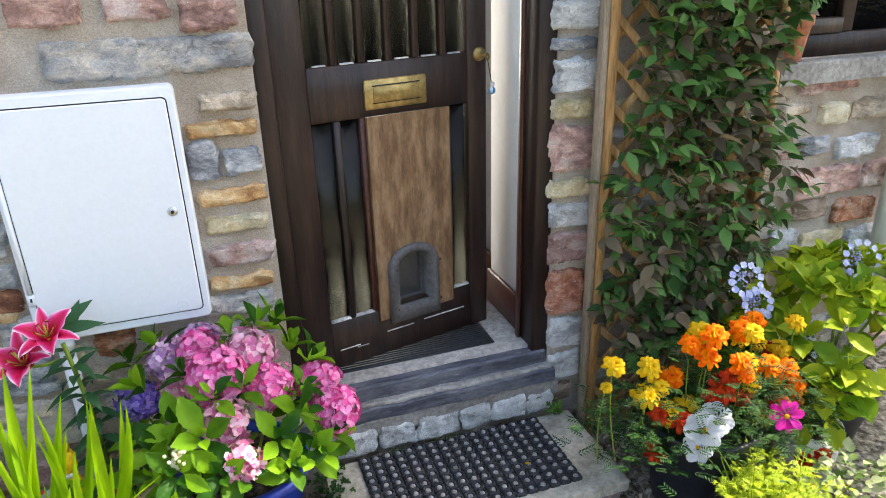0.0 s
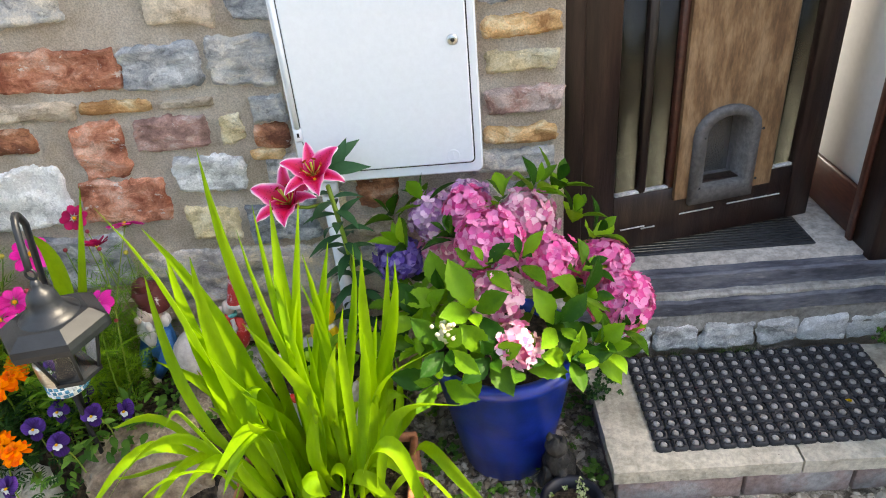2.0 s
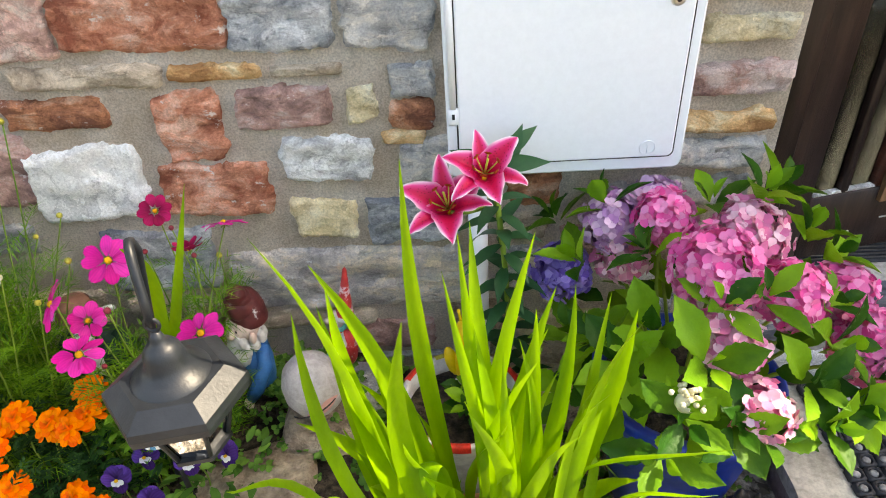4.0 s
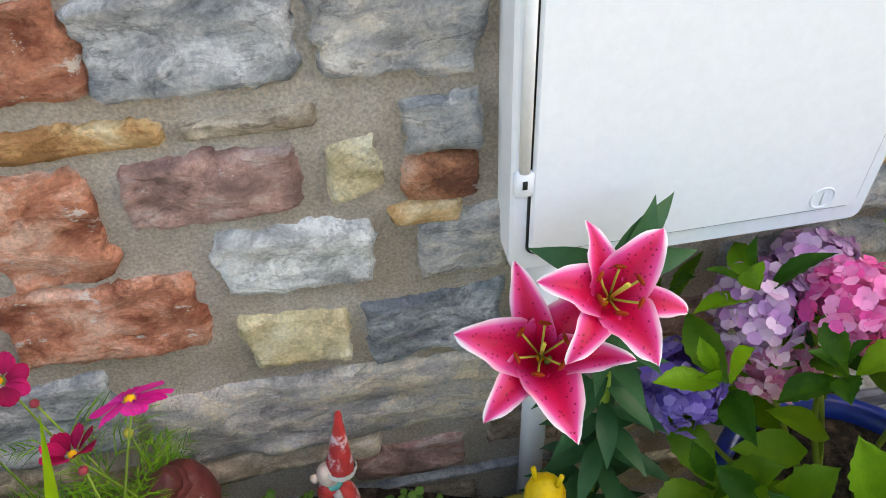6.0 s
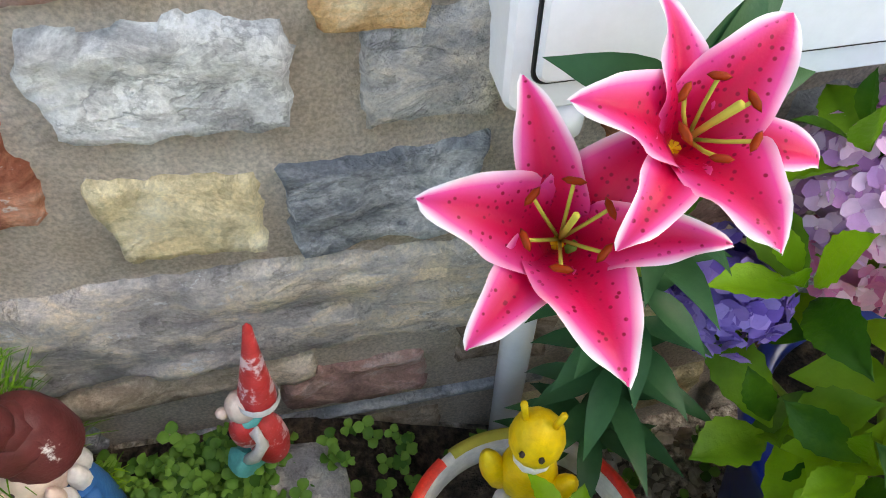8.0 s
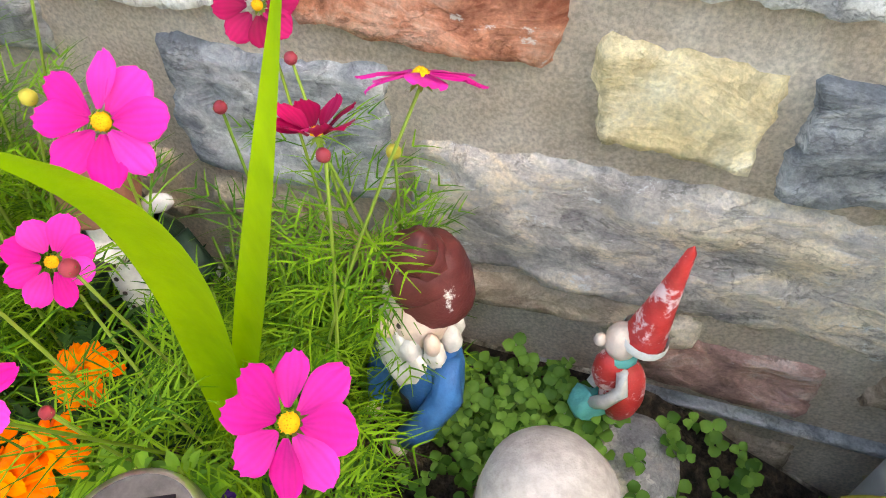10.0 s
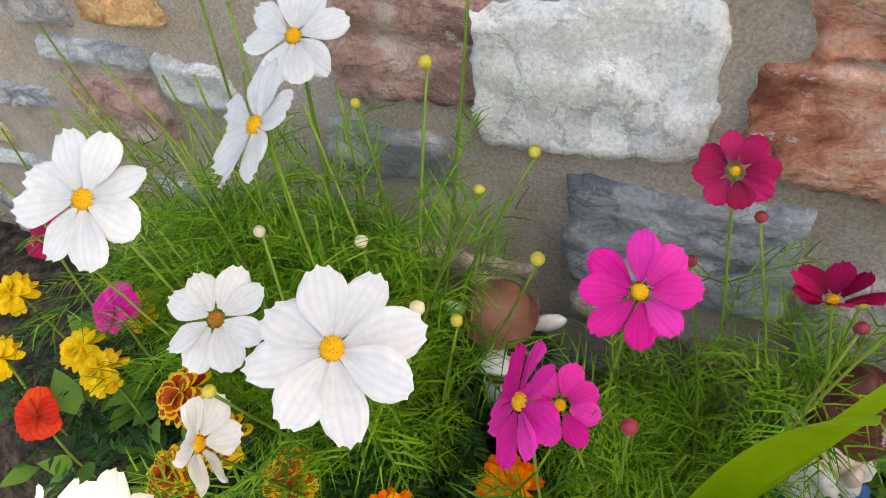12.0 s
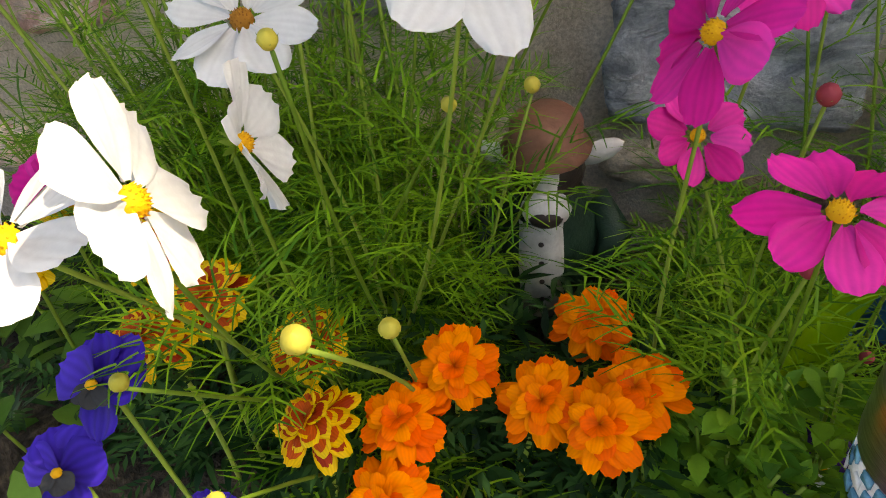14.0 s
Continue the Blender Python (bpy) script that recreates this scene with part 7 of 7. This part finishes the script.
for x0, x1, y0, y1, k in ((1.15, 1.9, -1.1, -0.05, 2200), (-0.24, 0.27, -0.75, -0.03, 1700), (0.27, 1.2, -0.62, -0.43, 500), (-0.65, 0.38, -1.1, -0.6, 1500)):
    for _ in range(k):
        x, y = q.uniform(x0, x1), q.uniform(y0, y1)
        if 0.39 < x < 1.17 and y < -0.45 and y > -1.0:
            continue
        pebble(g_, x, y, ground_height(x, y) + 0.004, q.choice((0.006, 0.009, 0.012, 0.016)))
M["pebble_island"] = leafy("pebbles", (0.15, 0.12, 0.085), (0.46, 0.41, 0.33), rough=0.85, trans=0.0, scale=30, bump=0.4)
gr = part("gravel", g_, M["pebble_island"], smooth=False)
tagged(gr, "loose pale brown gravel beside the step", "gravel", kind="stuff")

# weeds at the foot of the step
weeds = thing("creeping_weed", "small ivy-like weed growing beside the step", "weed", (0, 0, 0))
g_ = Geo()
for _ in range(110):
    x, y = q.gauss(0.28, 0.03), q.uniform(-0.2, -0.03)
    clover(g_, x, y, 0.12 + q.uniform(-0.05, 0.04), 0.009)
part("leaf_mat", g_, M["marigold_leaf"], weeds)
tuft = thing("grass_tuft", "dry grass tuft in the joint behind the mat", "grass", (0, 0, 0))
g_ = Geo()
for x in (0.5, 0.52, 0.63, 0.68, 0.72):
    for _ in range(26):
        p = (x + q.gauss(0, 0.012), -0.046, 0.12)
        thread(g_, p, (q.uniform(-0.6, 0.6), q.uniform(-0.6, 0.0), 1), q.uniform(0.015, 0.05), 0.0012, 0, 0.8, q)
part("blades", g_, M["low_leaf"], tuft)
weed2 = thing("creeping_weed", "tuft of small leaves at the end of the door sill", "weed", (0, 0, 0))
g_ = Geo()
for _ in range(40):
    clover(g_, q.gauss(1.08, 0.015), -0.05 + q.uniform(-0.02, 0.01), 0.13 + q.uniform(0, 0.05), 0.007)
part("leaf_mat", g_, M["low_leaf"], weed2)
leaf1 = tagged(part("fallen_leaf", Geo(), M["yellow_petal"]), "small yellow leaf lying on the rubber mat", "leaf")
g_ = Geo()
g_.leaf(Matrix(), 0.018, 0.012, 0.4, 0.3, 4)
leaf1.data = g_.mesh("fallen_leaf", [M["yellow_petal"]])
leaf1.matrix_world = Matrix.Translation((0.88, -0.27, SZ + 0.017)) @ pose(0, 0, 0, 0, 0, 40)
leaf2 = tagged(part("fallen_leaf", g_, M["low_leaf"]), "small green leaf lying on the stepping stone", "leaf")
leaf2.matrix_world = Matrix.Translation((0.62, -0.52, 0.024)) @ pose(0, 0, 0, 0, 0, 110) @ Matrix.Diagonal((1.8, 1.8, 1.8, 1))

# ---- trellis and climber ----
trel = thing("trellis", "orange-stained timber trellis fixed to the wall", "trellis", (0, 0, 0))
part("post", slab((1.198, -0.075, 0.0), (1.228, -0.03, 2.3), 0.003), M["timber"], trel)
M["pale_timber"] = duo("weathered_lath", (0.26, 0.19, 0.13), (0.38, 0.30, 0.22), scale=5, rough=0.8, bump=0.3, stretch=(6, 6, 0.6))
part("lath", slab((1.178, -0.07, 0.0), (1.197, -0.04, 2.3), 0.002), M["pale_timber"], trel)
part("post", slab((1.80, -0.075, 0.0), (1.83, -0.03, 2.3), 0.003), M["timber"], trel)
for s in (-1, 1):
    for k in range(-5, 22):
        z0 = k * 0.125
        a, b = Vector((1.228, 0, z0)), Vector((1.80, 0, z0 + 0.572))
        if s < 0:
            a.z, b.z = b.z, a.z
        pts = []
        lo_, hi_ = 0.02, 2.28
        t0, t1 = 0.0, 1.0
        dz = b.z - a.z
        for lim, sign in ((lo_, 1), (hi_, -1)):
            t = (lim - a.z) / dz
            if (dz > 0) == (sign > 0):
                t0 = max(t0, t)
            else:
                t1 = min(t1, t)
        if t1 - t0 < 0.05:
            continue
        p0, p1 = a.lerp(b, t0), a.lerp(b, t1)
        L = (p1 - p0).length
        ang = math.degrees(math.atan2(p1.z - p0.z, p1.x - p0.x))
        y = -0.040 if s > 0 else -0.054
        m = Matrix.Translation((p0.x, y, p0.z)) @ pose(0, 0, 0, 0, -ang, 0)
        g_ = Geo()
        g_.box((0, -0.004, -0.012), (L, 0.004, 0.012), 0, 0.001, m)
        part("slat", g_, M["timber"], trel)
climb = thing("climber", "leafy evergreen climber with green and bronze leaves on the trellis", "climbing plant", (0, 0, 0))
q = random.Random(77)
g_ = Geo()
for k in range(5):
    x = q.uniform(1.35, 1.6)
    g_ = Geo()
    g_.tube([(1.42 + 0.02 * k, -0.07, 0.02), (x, -0.09, 0.35), (q.uniform(1.3, 1.7), -0.1, 0.8), (q.uniform(1.3, 1.75), -0.09, 1.4), (q.uniform(1.3, 1.75), -0.09, 1.9)], [0.009, 0.008, 0.006, 0.004, 0.003], 7)
    part("woody_stem", g_, M["woody"], climb)
g_ = Geo()
for _ in range(1050):
    z = q.uniform(0.36, 2.15)
    half = 0.31 - (0.12 if z < 0.5 else 0.05 if 1.15 < z < 1.6 else 0.0)
    x = 1.53 + q.uniform(-half, half) * (1 + 0.15 * math.sin(z * 9)) + (0.0 if z > 0.6 else -0.05)
    y = -0.07 - abs(q.gauss(0, 0.075))
    c = Vector((x, max(-0.25, y), z))
    mi = 0 if q.random() < 0.66 else 1
    a0 = q.uniform(-100, 100)
    for a in (-55, 0, 55):
        m = Matrix.Translation(c) @ pose(0, 0, 0, 0, 0, 180 + a0 + a) @ pose(0, 0.012, 0, q.uniform(-45, 40), q.uniform(-45, 45), 0)
        L = q.uniform(0.042, 0.078) * (1.1 if a == 0 else 0.9)
        g_.leaf(m, L, L * 0.5, 0.5, 0.25, 4, mi, 0.38, 0.0, 0.0, 0.1)
part("leaves", g_, [M["climber_leaf"], M["climber_leaf_bronze"]], climb)
for ob in climb.children:
    if ob.name.startswith("leaves"):
        tagged(ob, kind="stuff")

# ---- window, sill and pot ----
win = thing("window_1", "dark brown window above a pale stone sill", "window", kind="structure")
part("window_sill", uneven(strip(1.86, 3.3, -0.045, 0.3, 1.195, 1.268), 0.002), M["render"], win, "pale stone sill", smooth=False)
for lo, hi in (((1.90, 0.03, 1.27), (3.2, 0.11, 1.345)), ((1.90, 0.03, 1.345), (1.96, 0.11, 2.4)), ((2.16, 0.035, 1.345), (2.22, 0.105, 2.4)), ((3.14, 0.03, 1.345), (3.2, 0.11, 2.4)), ((1.96, 0.03, 2.34), (3.14, 0.11, 2.4))):
    part("window_frame", slab(lo, hi, 0.004), M["wood"], win)
part("window_frame", slab((1.96, 0.02, 1.345), (2.16, 0.07, 1.395), 0.004), M["wood"], win)
for lo, hi in (((1.96, 0.06, 1.395), (2.16, 0.066, 2.34)), ((2.22, 0.06, 1.345), (3.14, 0.066, 2.34))):
    part("pane", slab(lo, hi, 0), M["glass"], win)
part("window_back", slab((1.8, 0.9, 1.0), (3.3, 0.95, 2.6), 0), M["plaster"], win, "dim room wall behind the window")
glazed_pot("plant_pot", (1.935, 0.008, 1.268), 0.052, 0.036, 0.145, "terracotta", "terracotta pot standing on the window sill", 0.006)
down = thing("downpipe", "white plastic downpipe on the wall", "downpipe", (2.47, -0.05, 0))
g_ = Geo()
g_.tube([(0, 0, 0), (0, 0, 4.2)], 0.034, 18)
part("pipe", g_, M["box"], down)

# ---- pot of marigolds ----
glazed_pot("plant_pot", (1.375, -0.44, 0.0), 0.165, 0.125, 0.31, "blackpot", "dark plastic pot planted with bright marigolds", 0.006)
q = random.Random(51)
F = lambda p, r: (p, (q.uniform(-0.4, 0.2), -0.6, 0.8), r)
pm = [("yellow marigolds in the dark pot", "yellow_petal", [((1.04, -0.45, 0.565), 0.034), ((1.148, -0.47, 0.446), 0.036), ((1.20, -0.45, 0.455), 0.03), ((1.225, -0.47, 0.375), 0.042), ((1.02, -0.45, 0.5), 0.018), ((1.455, -0.5, 0.51), 0.036), ((1.474, -0.5, 0.44), 0.036), ((1.509, -0.52, 0.314), 0.04), ((1.55, -0.5, 0.32), 0.034)]),
      ("orange marigolds in the dark pot", "orange_petal", [((1.346, -0.48, 0.61), 0.04), ((1.33, -0.48, 0.545), 0.04), ((1.453, -0.46, 0.60), 0.036), ((1.537, -0.5, 0.48), 0.042), ((1.605, -0.5, 0.454), 0.04), ((1.66, -0.5, 0.38), 0.036), ((1.67, -0.5, 0.32), 0.034)]),
      ("scarlet marigolds in the dark pot", "scarlet_petal", [((1.385, -0.5, 0.439), 0.05), ((1.36, -0.5, 0.41), 0.04), ((1.397, -0.52, 0.255), 0.05), ((1.249, -0.5, 0.36), 0.04), ((1.45, -0.5, 0.40), 0.04)])]
for k in range(30):
    kk = k % 3
    pm[kk][2].append(((q.uniform(1.17, 1.68), q.uniform(-0.56, -0.36), q.uniform(0.33, 0.6) - 0.1 * (kk == 2)), q.uniform(0.028, 0.042)))
for label, mt, hs in pm:
    ob = marigold(label, [F(p, r) for p, r in hs], (mt, mt), 420, "marigold_leaf", 0.07, 0.25)
pcos = thing("cosmos_plant", "white cosmos flowers over a low pot", "flowering plant", (0, 0, 0))
cosmos_head(pcos, (1.27, -0.57, 0.37), (-0.5, -0.55, 0.65), 0.06, "white_petal", 8, 0.1, 10, "yellow_eye", 0.75)
cosmos_head(pcos, (1.32, -0.55, 0.385), (-0.5, -0.55, 0.65), 0.05, "white_petal", 8, 0.1, 40, "yellow_eye", 0.75)
cosmos_head(pcos, (1.245, -0.58, 0.33), (-0.5, -0.6, 0.6), 0.045, "white_petal", 8, 0.1, 25, "yellow_eye", 0.75)
g_ = Geo()
for p in ((1.27, -0.57, 0.365), (1.32, -0.55, 0.38), (1.245, -0.58, 0.325)):
    g_.tube(curve_pts((1.33, -0.7, 0.17), p, 0.02), 0.002, 5)
part("stems", g_, M["stem"], pcos)
pc2 = thing("cosmos_plant", "magenta cosmos flower among the marigolds", "flowering plant", (0, 0, 0))
cosmos_head(pc2, (1.53, -0.60, 0.37), (-0.4, -0.7, 0.6), 0.05, "pink_petal", 8, 0.1, 10)
g_ = Geo()
g_.tube(curve_pts((1.5, -0.5, 0.2), (1.53, -0.59, 0.365), 0.01), 0.002, 5)
part("stem", g_, M["stem"], pc2)

# low square planter with lime feathery foliage
glazed_pot("plant_pot", (1.36, -0.76, 0.0), 0.16, 0.13, 0.17, "blackpot", "low dark pot with lime green feathery plants", 0.006)
lime = thing("feathery_plant", "lime green feathery foliage spilling from a low pot", "plant", (0, 0, 0))
g_ = Geo()
for _ in range(85):
    a = q.uniform(0, math.tau)
    r = q.uniform(0.02, 0.15)
    b = (1.37 + r * 0.6 * math.cos(a), -0.74 + r * 0.6 * math.sin(a), 0.155)
    t = (1.38 + r * 1.4 * math.cos(a), -0.72 + r * 1.3 * math.sin(a), 0.155 + q.uniform(0.05, 0.17))
    feathery_stem(g_, curve_pts(b, t, 0.015), 6, 0.032, 0.0014, 0, 0, 0.2, 1.0, q)
part("foliage", g_, M["feather_lime"], lime)

# ---- lime-leaved lacecap hydrangea ----
glazed_pot("plant_pot", (2.02, -0.30, 0.0), 0.17, 0.13, 0.22, "blackpot", "dark plastic pot under the lime-leaved hydrangea", 0.006)
lace = thing("hydrangea", "lime-leaved lacecap hydrangea with pale blue flowers", "flowering shrub", (0, 0, 0))
g_ = Geo()
for _ in range(95):
    a, e = q.uniform(0, math.tau), q.uniform(-0.25, 1.2)
    c = Vector((2.02 + 0.36 * math.cos(a) * math.cos(e), -0.32 + 0.28 * math.sin(a) * math.cos(e), 0.32 + 0.31 * math.sin(e)))
    whorl(g_, c, (c - Vector((2.02, -0.28, 0.2))).normalized() + Vector((0, 0, 0.4)), (0.13, 0.10, 0.06), q)
part("leaves", g_, M["lime_leaf"], lace)
g_ = Geo()
for k in range(7):
    g_.tube(curve_pts((2.02, -0.3, 0.2), (2.02 + 0.25 * math.cos(k), -0.3 + 0.2 * math.sin(k), 0.5), 0.02), 0.005, 6)
part("stems", g_, M["stem"], lace)
for c, r in (((1.60, -0.28, 0.66), 0.055), ((1.64, -0.3, 0.58), 0.05), ((1.66, -0.3, 0.50), 0.05), ((1.80, -0.34, 0.40), 0.07), ((2.05, -0.3, 0.66), 0.07), ((2.2, -0.34, 0.62), 0.07)):
    g_ = Geo()
    for k in range(12):
        a = k * 0.52
        p = Vector(c) + Vector((r * math.cos(a), -0.02 + r * 0.4 * math.sin(a), r * 0.75 * math.sin(a)))
        m = aim(p, (-0.3 + q.uniform(-0.3, 0.3), -1, 0.7), q.uniform(0, 90))
        for i in range(4):
            f = 0.0115
            mm = m @ pose(0, 0, 0, 0, 0, 90 * i) @ pose(0, 0, 0, 10)
            g_.add([mm @ Vector(v) for v in ((0, 0, 0), (-f * 0.6, f * 0.5, 0), (-f * 0.4, f, 0), (f * 0.4, f, 0), (f * 0.6, f * 0.5, 0))], [(0, 1, 2, 3, 4)])
    for k in range(60):
        g_.blob(Vector(c) + Vector((q.gauss(0, r * 0.35), q.gauss(0, 0.008), q.gauss(0, r * 0.28))), (0.0035, 0.0035, 0.0035), 0, 5, 3)
    part("lacecap_head", g_, M["lace_blue"], lace)

# ---- poppy planter and trailing ivy ----
pop = thing("poppy_planter", "white ceramic planter painted with red poppies", "plant pot", (1.80, -0.46, -0.03))
g_ = Geo()
g_.lathe([(0.0001, 0), (0.08, 0), (0.095, 0.1), (0.1, 0.21), (0.094, 0.21), (0.09, 0.18)], Matrix(), 32)
part("planter_wall", g_, M["p_white"], pop)
for a, z in ((-2.4, 0.13), (-1.9, 0.16), (-2.15, 0.06)):
    g_ = Geo()
    petal_ring(g_, Matrix.Translation((0.099 * math.cos(a), 0.099 * math.sin(a), z)) @ pose(0, 0, 0, 90, 0, math.degrees(a) + 90), 5, 0.03, 0.034, 0.02, 0.0, 0, 0.7, False, 0.05, 0.0)
    part("painted_poppy", g_, M["scarlet_petal"], pop, "red painted poppy")
g_ = Geo()
g_.lathe([(0.092, 0.18), (0.0001, 0.185)], Matrix(), 20)
part("compost", g_, M["soil"], pop, "dark compost")
ivy = thing("trailing_ivy", "variegated green and cream trailing ivy by the pots", "plant", (0, 0, 0))
g_ = Geo()
leaf_cloud(g_, (1.75, -0.68, 0.10), (0.15, 0.11, 0.13), 240, 0.034, 0.026, 0, q, 0.6, 0.4, 0.3, floor=-0.7, segs=4)
part("leaves", g_, M["ivy_leaf"], ivy)
tagged(ivy.children[0], kind="stuff")
